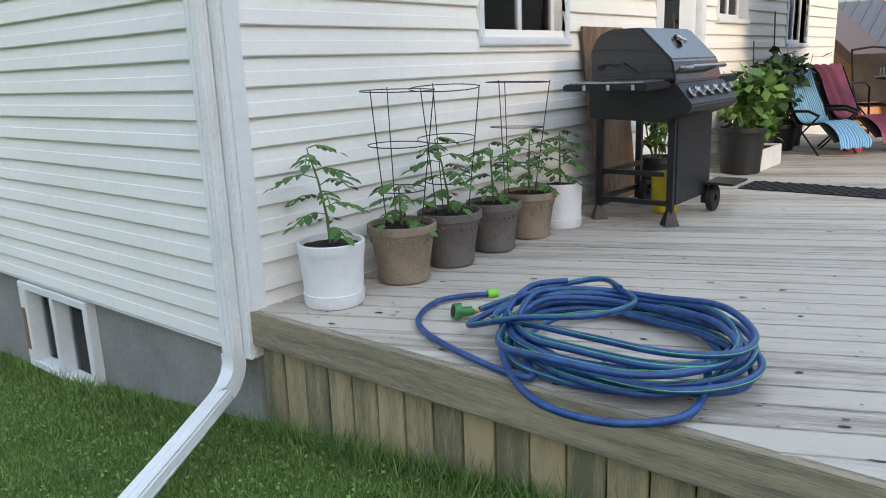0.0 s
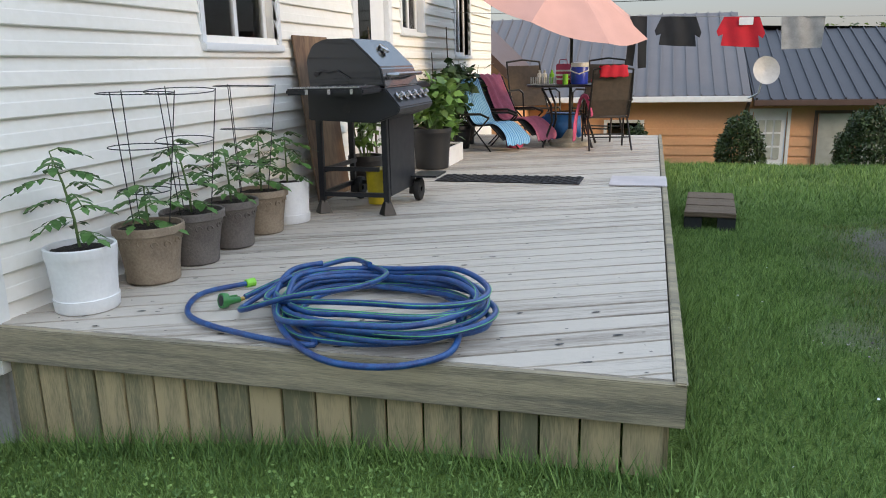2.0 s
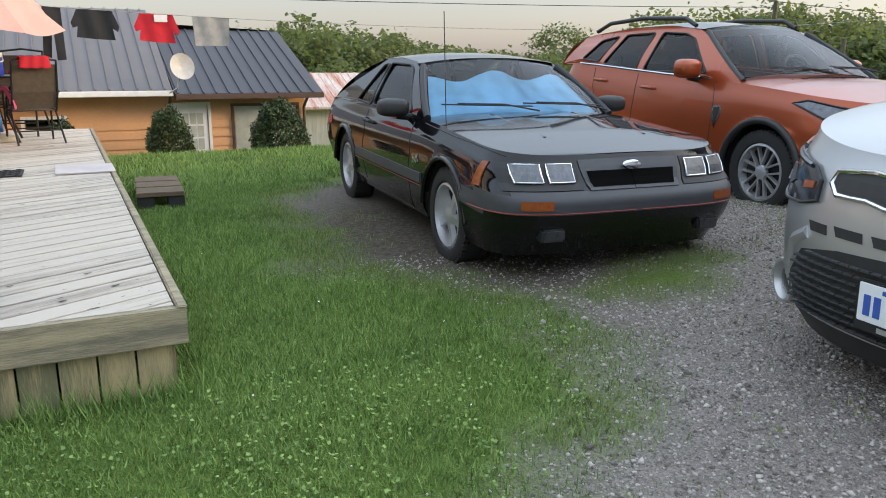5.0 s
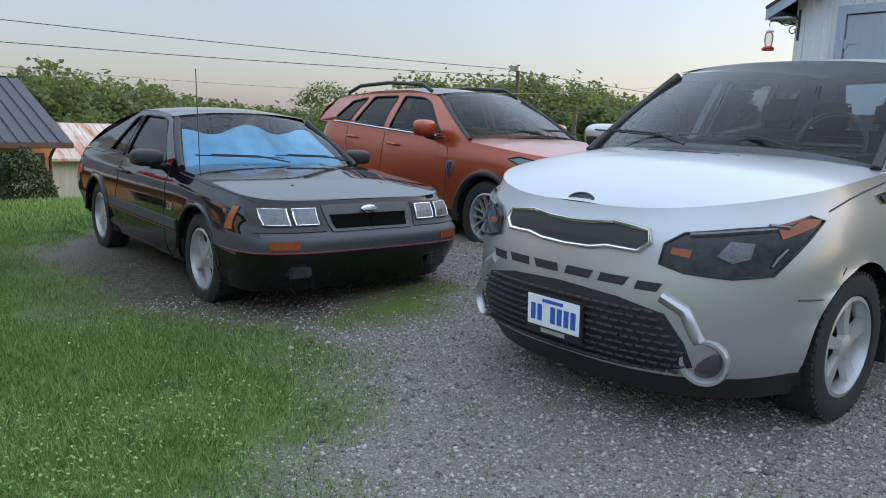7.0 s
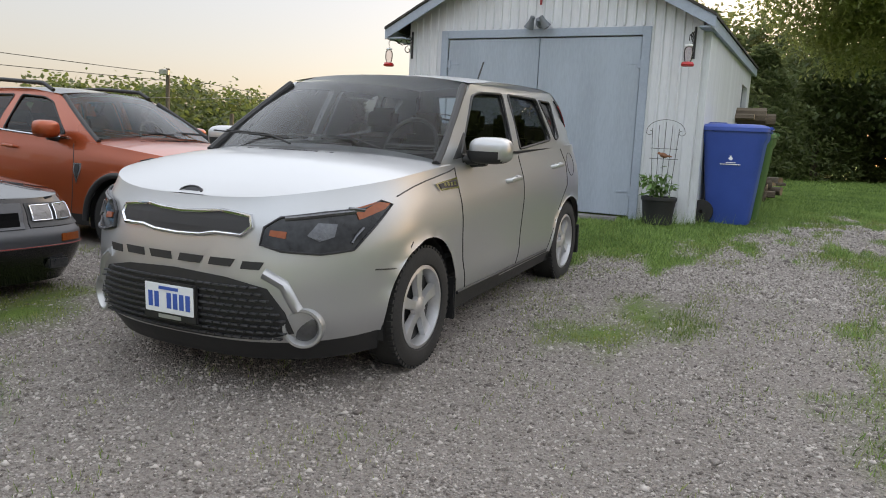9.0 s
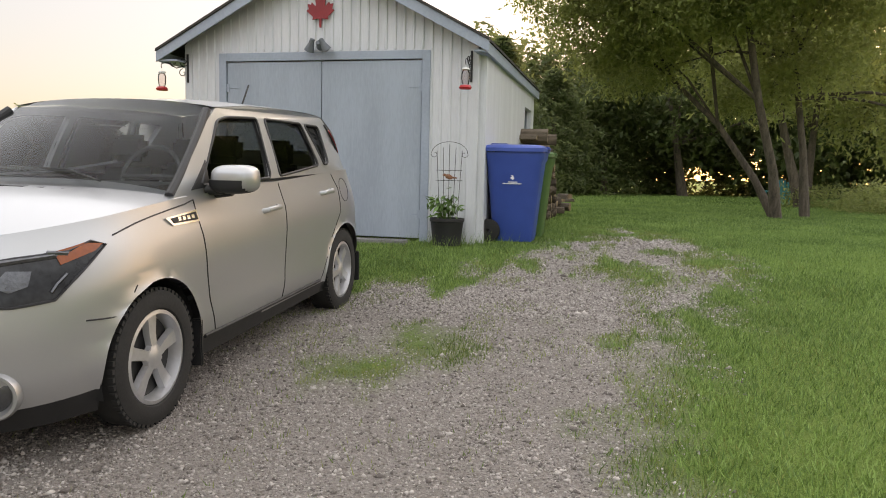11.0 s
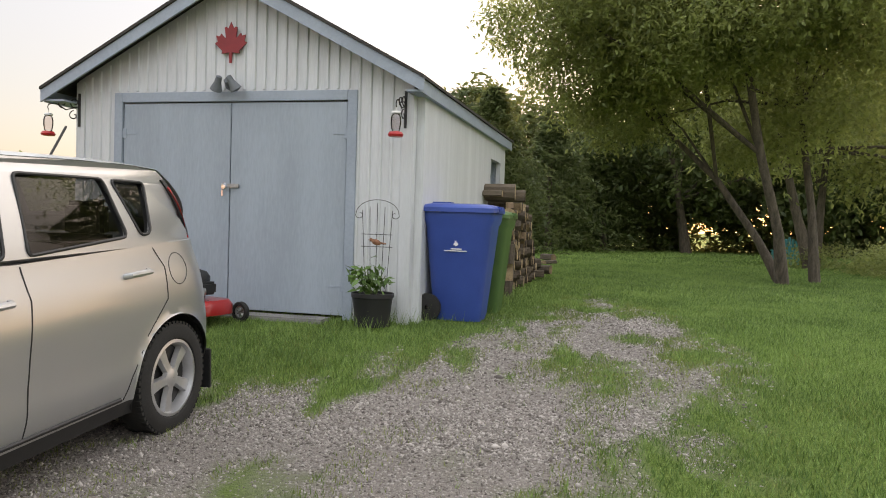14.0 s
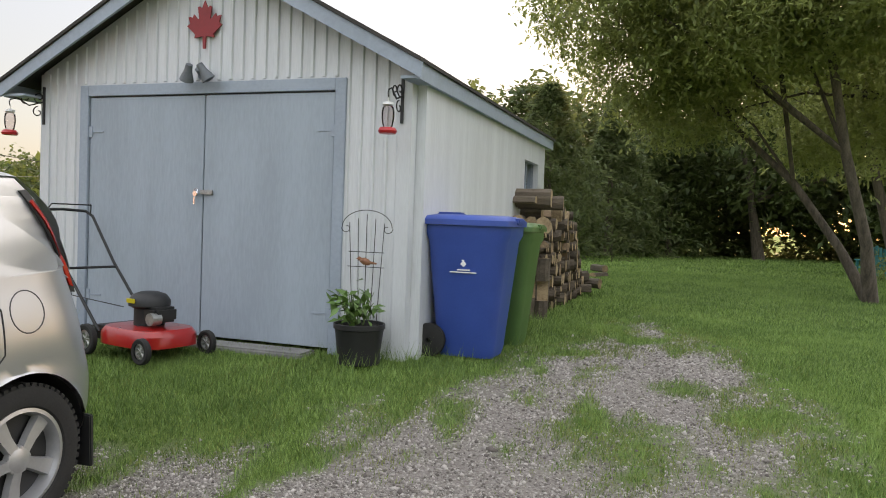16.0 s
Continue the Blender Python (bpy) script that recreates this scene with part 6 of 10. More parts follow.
bm_cyl(bm, (0.03, -0.01, 0.485), (0.085, -0.01, 0.478), 0.012, 0.006, 8), bm_cyl(bm, (-0.058, -0.01, 0.51), (-0.072, -0.01, 0.508), 0.005, 0.001, 6)
part("bird_ornament", bm, M["bird"], tr, smooth=True)


# wheeled bins
def bin_(name, label, m, material):
    b = thing(name, label, "wheeled bin", m, group="wheeled bins")
    bm = bmesh.new()
    secs = [(0.0, 0.185, 0.215), (0.05, 0.20, 0.23), (0.88, 0.275, 0.315), (0.93, 0.295, 0.34), (1.0, 0.30, 0.345)]
    rings = []
    for z, hx, hy in secs:
        ring = []
        for k in range(32):
            a = 2 * math.pi * k / 32
            c, s = math.cos(a), math.sin(a)
            ring.append(bm.verts.new((hx * math.copysign(abs(c) ** 0.3, c), hy * math.copysign(abs(s) ** 0.3, s), z + 0.01)))
        rings.append(ring)
    for r0, r1 in zip(rings, rings[1:]):
        for k in range(32):
            bm.faces.new((r0[k], r0[(k + 1) % 32], r1[(k + 1) % 32], r1[k]))
    bm.faces.new(rings[0][::-1])
    part("body", bm, material, b, smooth=40)
    bm = bmesh.new()
    for i, (z, hx, hy) in enumerate(((1.0, 0.325, 0.36), (1.04, 0.325, 0.36), (1.065, 0.30, 0.335), (1.08, 0.22, 0.26), (1.08, 0.001, 0.001))):
        ring = []
        for k in range(32):
            a = 2 * math.pi * k / 32
            c, s = math.cos(a), math.sin(a)
            ring.append(bm.verts.new((hx * math.copysign(abs(c) ** 0.25, c), hy * math.copysign(abs(s) ** 0.25, s), z + 0.012)))
        if i:
            for k in range(32):
                bm.faces.new((last[k], last[(k + 1) % 32], ring[(k + 1) % 32], ring[k]))
        last = ring
    bm_box(bm, -0.1, 0.1, -0.38, -0.30, 1.03, 1.075, 0.012), bm_box(bm, -0.06, 0.06, 0.1, 0.3, 1.085, 1.11, 0.01)
    part("lid", bm, material, b, smooth=40)
    bm = bmesh.new()
    bm_tube(bm, [(-0.26, 0.36, 0.94), (-0.26, 0.42, 0.98), (0.26, 0.42, 0.98), (0.26, 0.36, 0.94)], 0.015, 8)
    part("handle", bm, material, b, smooth=40)
    for sx in (-1, 1):
        bm = bmesh.new()
        bm_lathe(bm, [(0.02, -0.03), (0.09, -0.03), (0.125, -0.024), (0.13, 0), (0.125, 0.024), (0.09, 0.03), (0.08, 0.015), (0.02, 0.02)], 28, Matrix.Translation((sx * 0.25, 0.26, 0.13)) @ Matrix.Rotation(radians(90), 4, 'Y'))
        part("wheel", bm, M["tyre"], b, smooth=40)
    bm = bmesh.new()     # ribs down the front edge
    for yy in (-0.18, 0.18):
        bm_box(bm, 0.245, 0.262, yy - 0.02, yy + 0.02, 0.1, 0.8, 0.006)
    part("side_rib", bm, material, b)
    return b


BZ = 0.50
# local -y of a bin is its front; it stands with one side to the drive
blue = bin_("recycling_bin", "large blue wheeled recycling bin beside garage", Matrix.Translation((9.2, -1.95, BZ)) @ Matrix.Rotation(radians(-6), 4, 'Z') @ Matrix.Diagonal((1.08, 1.08, 1.09, 1)), M["binblue"])
green = bin_("compost_bin", "green wheeled bin standing behind blue bin", Matrix.Translation((9.98, -2.06, BZ)) @ Matrix.Rotation(radians(-6), 4, 'Z') @ Matrix.Diagonal((1.05, 1.05, 1.05, 1)), M["bingreen"])
bm = bmesh.new()
on_plane(bm, [(0.03, 0.0), (0.05, 0.02), (0.03, 0.045), (0.06, 0.07), (0.03, 0.085), (0.0, 0.06), (0.02, 0.04), (0.0, 0.02)], Matrix.Translation((-0.262, 0.03, 0.70)) @ Matrix.Rotation(radians(-90), 4, 'Z') @ Matrix.Rotation(radians(86), 4, 'X'), 0.004)
bm_box(bm, -0.266, -0.255, -0.10, 0.11, 0.655, 0.663), bm_box(bm, -0.267, -0.257, -0.05, 0.05, 0.672, 0.682)
part("print_mark", bm, M["white"], blue, "white printed mark and bars")

# firewood stack along the garage wall
pile = thing("firewood_stack", "stacked split firewood along the garage wall", "firewood", None)


def log_mesh(r, L, split):
    bm = bmesh.new()
    n = 9
    pts = []
    for k in range(n):
        a = 2 * math.pi * k / n
        rr = r * random.uniform(0.85, 1.1)
        y_, z_ = rr * math.cos(a), rr * math.sin(a)
        if split:
            z_ = max(z_, -r * 0.15)
        pts.append((y_, z_))
    a_ = [bm.verts.new((-L / 2, y_, z_)) for y_, z_ in pts]
    b_ = [bm.verts.new((L / 2, y_ * 0.95, z_ * 0.95)) for y_, z_ in pts]
    fs = []
    for k in range(n):
        f = bm.faces.new((a_[k], a_[(k + 1) % n], b_[(k + 1) % n], b_[k]))
        f.material_index = 1 if split and pts[k][1] <= -r * 0.14 and pts[(k + 1) % n][1] <= -r * 0.14 else 0
    for f in (bm.faces.new(a_[::-1]), bm.faces.new(b_)):
        f.material_index = 1
    return mesh_from(bm, "log", [M["log_bark"], M["wood_end"]])


random.seed(3)
logs = [log_mesh(random.uniform(0.06, 0.10), random.uniform(0.36, 0.46), random.random() < 0.6) for _ in range(14)]
for xw in np.arange(12.3, 15.6, 0.155):
    for k in range(9):
        z = 0.52 + k * 0.15 + random.uniform(-0.02, 0.02)
        if k == 8 and random.random() < 0.5 or (xw > 14.6 and k > 8 - (xw - 14.6) * 7):
            continue
        o = new("log", random.choice(logs))
        o.parent = pile
        yy = -2.03 - 0.02 * random.random() - 0.1 * (xw - 12.3)
        o.matrix_world = Matrix.Translation((xw + random.uniform(-0.02, 0.02), yy + random.uniform(-0.04, 0.04), z + 0.07)) @ Matrix.Rotation(radians(90 + random.uniform(-8, 8)), 4, 'Z') @ Matrix.Rotation(random.uniform(0, 6), 4, 'X')
for k in range(34):      # crib end of the stack with logs turned along it, and fallen logs beyond
    o = new("log", random.choice(logs))
    o.parent = pile
    if k < 20:
        o.matrix_world = Matrix.Translation((11.95 + random.uniform(-0.04, 0.04), -1.78 - 0.16 * (k % 4), 0.58 + 0.26 * (k // 4) + random.uniform(0, 0.03))) @ Matrix.Rotation(radians(random.uniform(-6, 6)), 4, 'Z') @ Matrix.Rotation(radians(90 if (k // 4) < 3 else 0), 4, 'Y') @ Matrix.Diagonal((0.75, 1.2, 1.2, 1))
    else:
        o.matrix_world = Matrix.Translation((random.uniform(15.3, 17.6), random.uniform(-2.8, -1.9), 0.58 + random.uniform(0, 0.3))) @ Matrix.Rotation(random.uniform(0, 3), 4, 'Z')
for k in range(3):
    o = new("log", logs[k])
    o.parent = pile
    o.matrix_world = Matrix.Translation((11.9 + 0.1 * k, -1.85 - 0.17 * k, 1.90 + 0.05 * (k == 1))) @ Matrix.Rotation(radians(84 + 4 * k), 4, 'Z') @ Matrix.Diagonal((1.5, 1.2, 1.2, 1))

# lawn mower in front of the doors
mw = thing("lawn_mower", "red push lawn mower with black engine", "lawn mower", Matrix.Translation((8.28, 0.53, ground_z(8.3, 0.5) + 0.01)) @ Matrix.Rotation(radians(-108), 4, 'Z') @ Matrix.Diagonal((1.08, 1.08, 1.12, 1)))
bm = bmesh.new()
rings = []
for z, s in ((0.09, 1.0), (0.17, 1.0), (0.21, 0.9), (0.22, 0.4)):
    ring = []
    for k in range(28):
        a = 2 * math.pi * k / 28
        c, q = math.cos(a), math.sin(a)
        ring.append(bm.verts.new((0.33 * s * math.copysign(abs(c) ** 0.55, c), 0.26 * s * math.copysign(abs(q) ** 0.55, q), z)))
    if rings:
        for k in range(28):
            bm.faces.new((rings[-1][k], rings[-1][(k + 1) % 28], ring[(k + 1) % 28], ring[k]))
    rings.append(ring)
bm.faces.new(rings[-1])
part("deck_housing", bm, M["mowred"], mw, smooth=40)
bm = bmesh.new()
bm_box(bm, -0.42, -0.2, -0.2, 0.2, 0.1, 0.2, 0.02)
part("rear_flap", bm, M["plastic"], mw)
bm = bmesh.new()
bm_lathe(bm, [(0.001, 0.46), (0.06, 0.46), (0.12, 0.44), (0.15, 0.40), (0.15, 0.36), (0.11, 0.34), (0.11, 0.22)], 28)
bm_box(bm, 0.05, 0.2, -0.1, 0.1, 0.25, 0.36, 0.02), bm_box(bm, -0.14, 0.02, 0.06, 0.17, 0.26, 0.42, 0.03)
part("engine", bm, M["plastic"], mw, "black engine", smooth=40)
bm = bmesh.new()
bm_cyl(bm, (0.17, -0.05, 0.28), (0.17, -0.13, 0.28), 0.045, seg=14)
part("muffler", bm, M["zinc"], mw)
bm = bmesh.new()
bm_box(bm, -0.05, 0.03, -0.163, -0.15, 0.385, 0.415)
part("sticker", bm, M["yellow"], mw, "yellow warning sticker")
for wx, wy, wr_ in ((0.30, 0.29, 0.09), (0.30, -0.29, 0.09), (-0.33, 0.29, 0.11), (-0.33, -0.29, 0.11)):
    bm = bmesh.new()
    bm_lathe(bm, [(wr_ * 0.62, -0.02), (wr_ * 0.9, -0.024), (wr_, -0.015), (wr_, 0.015), (wr_ * 0.9, 0.024), (wr_ * 0.62, 0.02)], 24, Matrix.Translation((wx, wy, wr_)) @ Matrix.Rotation(radians(90), 4, 'X'))
    w_ = part("wheel", bm, M["tyre"], mw, smooth=40)
    bm = bmesh.new()
    bm_lathe(bm, [(wr_ * 0.62, -0.012), (wr_ * 0.62, 0.012), (wr_ * 0.5, 0.014), (wr_ * 0.5, -0.014)], 24, Matrix.Translation((wx, wy, wr_)) @ Matrix.Rotation(radians(90), 4, 'X'))
    for k in range(7):
        a = 2 * math.pi * k / 7
        bm_cyl(bm, (wx, wy, wr_), (wx + wr_ * 0.58 * math.cos(a), wy, wr_ + wr_ * 0.58 * math.sin(a)), 0.009, seg=5)
    part("hub", bm, M["zinc"], w_, smooth=40)
for sy in (-1, 1):
    bm = bmesh.new()
    bm_tube(bm, [(-0.28, sy * 0.22, 0.16), (-0.75, sy * 0.22, 0.62), (-1.05, sy * 0.22, 0.98), (-1.12, sy * 0.2, 1.02), (-1.13, 0, 1.03)], 0.012, 8)
    part("handle_tube", bm, M["iron"], mw, smooth=50)
bm = bmesh.new()
bm_tube(bm, [(-0.72, -0.22, 0.59), (-0.72, 0.22, 0.59)], 0.01, 6), bm_tube(bm, [(-1.05, -0.2, 1.0), (-1.0, -0.17, 1.07), (-1.0, 0.17, 1.07), (-1.05, 0.2, 1.0)], 0.006, 6)
bm_tube(bm, [(-1.0, -0.2, 1.0), (-0.6, -0.24, 0.4), (-0.1, -0.15, 0.35)], 0.004, 5)
part("control_bar", bm, M["iron"], mw, smooth=50)

# ---- lawn, gravel and verge ----
DRIVE = [(-6, -4.6), (-2.5, -2.3), (-0.8, -0.9), (0.9, 0.64), (1.7, 1.31), (1.93, 1.69), (1.89, 2.25), (1.63, 3.08), (1.2, 3.5), (1.39, 4.61), (1.34, 5.79), (2.0, 6.6),
         (7.6, 6.8), (7.6, 2.4), (6.5, 1.4), (6.3, -0.3), (6.4, -0.9), (7.1, -1.5), (8.0, -1.9), (10.4, -2.65), (13.1, -3.2), (12.9, -3.8), (9.3, -4.6), (7.5, -4.3), (5.3, -3.5), (3.0, -2.75), (1.2, -3.1), (-3, -5.6)]
CLEAR = [(4.0, -1.28, 0.2), (4.6, -1.55, 0.22), (2.75, 2.15, 0.38), (3.1, 2.35, 0.28), (7.3, -3.3, 0.3)]


def smooth_noise(x, y, s):
    """Value noise from sines, for arrays."""
    return (np.sin(x * 2.1 * s + 1.3 * np.sin(y * 1.7 * s)) + np.sin(y * 2.7 * s + 1.1 * np.sin(x * 2.3 * s + 0.7)) + np.sin((x + y) * 3.9 * s + 2.0 * np.sin((x - y) * 1.9 * s))) / 3


def gravel_share(x, y):
    """0 on the lawn, 1 on bare gravel, for arrays."""
    P = np.array(DRIVE)
    inside = np.zeros(x.shape, bool)
    dist = np.full(x.shape, 1e9)
    for (x0, y0), (x1, y1) in zip(P, np.roll(P, -1, 0)):
        cross = ((y0 > y) != (y1 > y)) & (x < (x1 - x0) * (y - y0) / (y1 - y0 + 1e-12) + x0)
        inside ^= cross
        dx, dy = x1 - x0, y1 - y0
        t = np.clip(((x - x0) * dx + (y - y0) * dy) / (dx * dx + dy * dy), 0, 1)
        dist = np.minimum(dist, np.hypot(x - x0 - t * dx, y - y0 - t * dy))
    d = np.where(inside, dist, -dist)
    g = d + 0.20 * smooth_noise(x, y, 1.6) + 0.09 * smooth_noise(x, y, 4.0)
    for cx, cy, r in CLEAR:
        g = np.minimum(g, (np.hypot((x - cx), (y - cy) * 1.6) - r) * 1.2 + 0.2 * smooth_noise(x, y, 5.0))
    # thin cover where the drive runs out
    g -= 0.35 * np.clip((x - 7.5) / 4, 0, 1) + 1.0 * np.clip(smooth_noise(x * 0.55 + y * 0.3, y * 1.3 - x * 0.25, 1.9) - 0.02, 0, 1) * np.clip((x - 3.4) / 2.5, 0, 1)
    g -= 0.55 * np.clip(smooth_noise(x * 0.7, y * 1.4, 4.5) - 0.05, 0, 1) * np.clip((x - 2.6) / 2.0, 0, 1)
    return np.clip(0.5 + g / 0.7, 0, 1)


me = ground.data
co = np.empty(len(me.vertices) * 3, np.float32)
me.vertices.foreach_get("co", co)
co = co.reshape(-1, 3)
att = me.attributes.new("gravel", 'FLOAT', 'POINT')
att.data.foreach_set("value", gravel_share(co[:, 0], co[:, 1]).astype(np.float32))
att2 = me.attributes.new("mud", 'FLOAT', 'POINT')
mud = np.clip(1.6 - np.hypot((co[:, 0] - 2.2) / 1.0, (co[:, 1] - 4.0) / 1.7), 0, 1)
att2.data.foreach_set("value", mud.astype(np.float32))

gm = bpy.data.materials.new("ground_cover")
gm.use_nodes = True
nd, lk = gm.node_tree.nodes, gm.node_tree.links
bs = nd["Principled BSDF"]
bs.inputs["Roughness"].default_value = 0.95
bs.inputs["Specular IOR Level"].default_value = 0.2
tc = nd.new("ShaderNodeTexCoord")


def tex(scale, detail=5.0):
    n = nd.new("ShaderNodeTexNoise")
    n.inputs["Scale"].default_value, n.inputs["Detail"].default_value = scale, detail
    lk.new(tc.outputs["Object"], n.inputs[0])
    return n.outputs[0]


def ramp(fac, stops):
    r = nd.new("ShaderNodeValToRGB")
    el = r.color_ramp.elements
    while len(el) < len(stops):
        el.new(0.5)
    for e, (p, c) in zip(el, stops):
        e.position, e.color = p, (*c, 1)
    lk.new(fac, r.inputs[0])
    return r.outputs[0]


def mix(fac, a, b):
    m = nd.new("ShaderNodeMix")
    m.data_type = 'RGBA'
    lk.new(fac, m.inputs[0]), lk.new(a, m.inputs[6]), lk.new(b, m.inputs[7])
    return m.outputs[2]


vor = nd.new("ShaderNodeTexVoronoi")
vor.inputs["Scale"].default_value = 110
lk.new(tc.outputs["Object"], vor.inputs[0])
lawn = mix(tex(0.5), ramp(tex(70), [(0.3, (0.06, 0.12, 0.022)), (0.7, (0.16, 0.27, 0.055))]), ramp(tex(45), [(0.3, (0.07, 0.11, 0.025)), (0.7, (0.19, 0.26, 0.07))]))
stone = mix(tex(2.2), ramp(vor.outputs["Color"], [(0.1, (0.15, 0.13, 0.115)), (0.9, (0.40, 0.36, 0.33))]), ramp(tex(60), [(0.3, (0.17, 0.145, 0.125)), (0.7, (0.36, 0.325, 0.30))]))
dirt = ramp(tex(30), [(0.3, (0.06, 0.048, 0.036)), (0.7, (0.15, 0.125, 0.10))])
at, at_m = nd.new("ShaderNodeAttribute"), nd.new("ShaderNodeAttribute")
at.attribute_name, at_m.attribute_name = "gravel", "mud"
stone = mix(at_m.outputs["Fac"], stone, dirt)
lk.new(mix(at.outputs["Fac"], lawn, stone), bs.inputs["Base Color"])
bp = nd.new("ShaderNodeBump")
bp.inputs["Strength"].default_value, bp.inputs["Distance"].default_value = 0.9, 0.02
lk.new(vor.outputs["Distance"], bp.inputs["Height"])
lk.new(bp.outputs[0], bs.inputs["Normal"])
me.materials.clear()
me.materials.append(gm)

zx, zy = np.arange(-14, 46, 0.25), np.arange(-26, 22, 0.25)
ZT = np.array([[ground_z(a, b) for b in zy] for a in zx])


def ground_zs(x, y):
    """Ground heights for arrays, from a table."""
    i = np.clip((x - zx[0]) / 0.25, 0, len(zx) - 1.001)
    j = np.clip((y - zy[0]) / 0.25, 0, len(zy) - 1.001)
    i0, j0 = i.astype(int), j.astype(int)
    u, v = i - i0, j - j0
    return ZT[i0, j0] * (1 - u) * (1 - v) + ZT[i0 + 1, j0] * u * (1 - v) + ZT[i0, j0 + 1] * (1 - u) * v + ZT[i0 + 1, j0 + 1] * u * v


def covered(x, y):
    """True under the house, the deck and the garage."""
    gi = GM.inverted()
    lx = gi[0][0] * x + gi[0][1] * y + gi[0][3]
    ly = gi[1][0] * x + gi[1][1] * y + gi[1][3]
    return ((x < DX1) & (y > DY0 + 0.03)) | ((x < HX) & (y > HY)) | ((lx > 0) & (lx < GW) & (ly > 0) & (ly < GL)) | ((lx > 0.35) & (lx < 3.05) & (ly > -0.30) & (ly < 0))


M["blade"] = mat("grass_blade", (0.22, 0.34, 0.095), 0.55, var=0.2, scale=0.7, fine=3, bump=0, color2=(0.085, 0.16, 0.042), island=0.55, spec=0.25)
M["dry"] = mat("dry_grass_blade", (0.24, 0.27, 0.085), 0.7, var=0.2, scale=0.7, fine=3, bump=0, color2=(0.10, 0.16, 0.04), island=0.5, spec=0.2)


def blades(name, label, x0, x1, y0, y1, per_m2, h, w, material, thin=False):
    n = int((x1 - x0) * (y1 - y0) * per_m2)
    x, y = rng.uniform(x0, x1, n), rng.uniform(y0, y1, n)
    g = gravel_share(x, y)
    keep = (rng.uniform(0, 1, n) > g ** 0.6) & ~covered(x, y)
    if thin:
        keep = (rng.uniform(0, 1, n) < (g > 0.2) * (1.02 - g) ** 1.2 + 0.16 * np.clip(smooth_noise(x * 0.6, y * 1.4, 1.5) + 0.25, 0, 1) * (1 + 2.5 * np.clip((x - 3.5) / 3, 0, 1))) & ~covered(x, y) & (smooth_noise(x, y, 2.2) > -0.3)
    x, y = x[keep], y[keep]
    n = len(x)
    z = ground_zs(x, y)
    a, b = rng.uniform(0, 6.283, n), rng.uniform(0, 6.283, n)
    H = h * rng.uniform(0.5, 1.25, n) * (1 + 0.3 * smooth_noise(x, y, 1.3))
    W = w * rng.uniform(0.7, 1.3, n)
    lean = H * rng.uniform(0.15, 0.9, n)
    v = np.empty((n, 3, 3))
    v[:, 0] = np.stack([x - np.cos(a) * W, y - np.sin(a) * W, z - 0.004], 1)
    v[:, 1] = np.stack([x + np.cos(a) * W, y + np.sin(a) * W, z - 0.004], 1)
    v[:, 2] = np.stack([x + np.cos(b) * lean, y + np.sin(b) * lean, z + H], 1)
    ob = new(name, mass(name, v.reshape(-1, 3), np.arange(3 * n).reshape(n, 3), material))
    return tagged(ob, label, "grass", kind="stuff")


blades("lawn_grass", "green mown grass in front of the deck", -6.5, 2.0, -1.6, 2.0, 8000, 0.033, 0.003, M["blade"])
blades("lawn_grass", "green mown grass beside the deck", 0.12, 2.3, 1.9, 7.0, 6000, 0.034, 0.0032, M["blade"])
blades("lawn_grass", "green mown grass towards the neighbour", 0.12, 9.0, 7.0, 14.5, 900, 0.06, 0.006, M["blade"])
blades("lawn_grass", "green grass strip before the garage", 5.9, 12.0, -2.8, 3.0, 5000, 0.042, 0.0032, M["blade"])
blades("lawn_grass", "green grass along the driveway", 1.0, 13.0, -8.0, -2.4, 3800, 0.036, 0.0034, M["blade"])
blades("lawn_grass", "wide mown lawn behind the garage", 12.0, 24.0, -12.0, -1.8, 1000, 0.045, 0.006, M["blade"])
blades("lawn_grass", "far mown lawn towards the trees", 24.0, 42.0, -18.0, 2.0, 130, 0.06, 0.016, M["blade"])
blades("verge_grass", "thin dry grass growing through gravel", 1.0, 12.5, -5.0, 6.5, 4200, 0.032, 0.003, M["dry"], thin=True)
# taller tufts at foundations, skirting and pot feet
def tufts(x0, y0, x1, y1, n, spread, h):
    t = rng.uniform(0, 1, n)
    x = x0 + (x1 - x0) * t + rng.normal(0, spread, n)
    y = y0 + (y1 - y0) * t + rng.normal(0, spread, n)
    z = ground_zs(x, y)
    a, b = rng.uniform(0, 6.283, n), rng.uniform(0, 6.283, n)
    H = h * rng.uniform(0.4, 1.3, n)
    v = np.empty((n, 3, 3))
    v[:, 0] = np.stack([x - np.cos(a) * 0.003, y - np.sin(a) * 0.003, z], 1)
    v[:, 1] = np.stack([x + np.cos(a) * 0.003, y + np.sin(a) * 0.003, z], 1)
    v[:, 2] = np.stack([x + np.cos(b) * H * 0.5, y + np.sin(b) * H * 0.5, z + H], 1)
    return v.reshape(-1, 3)


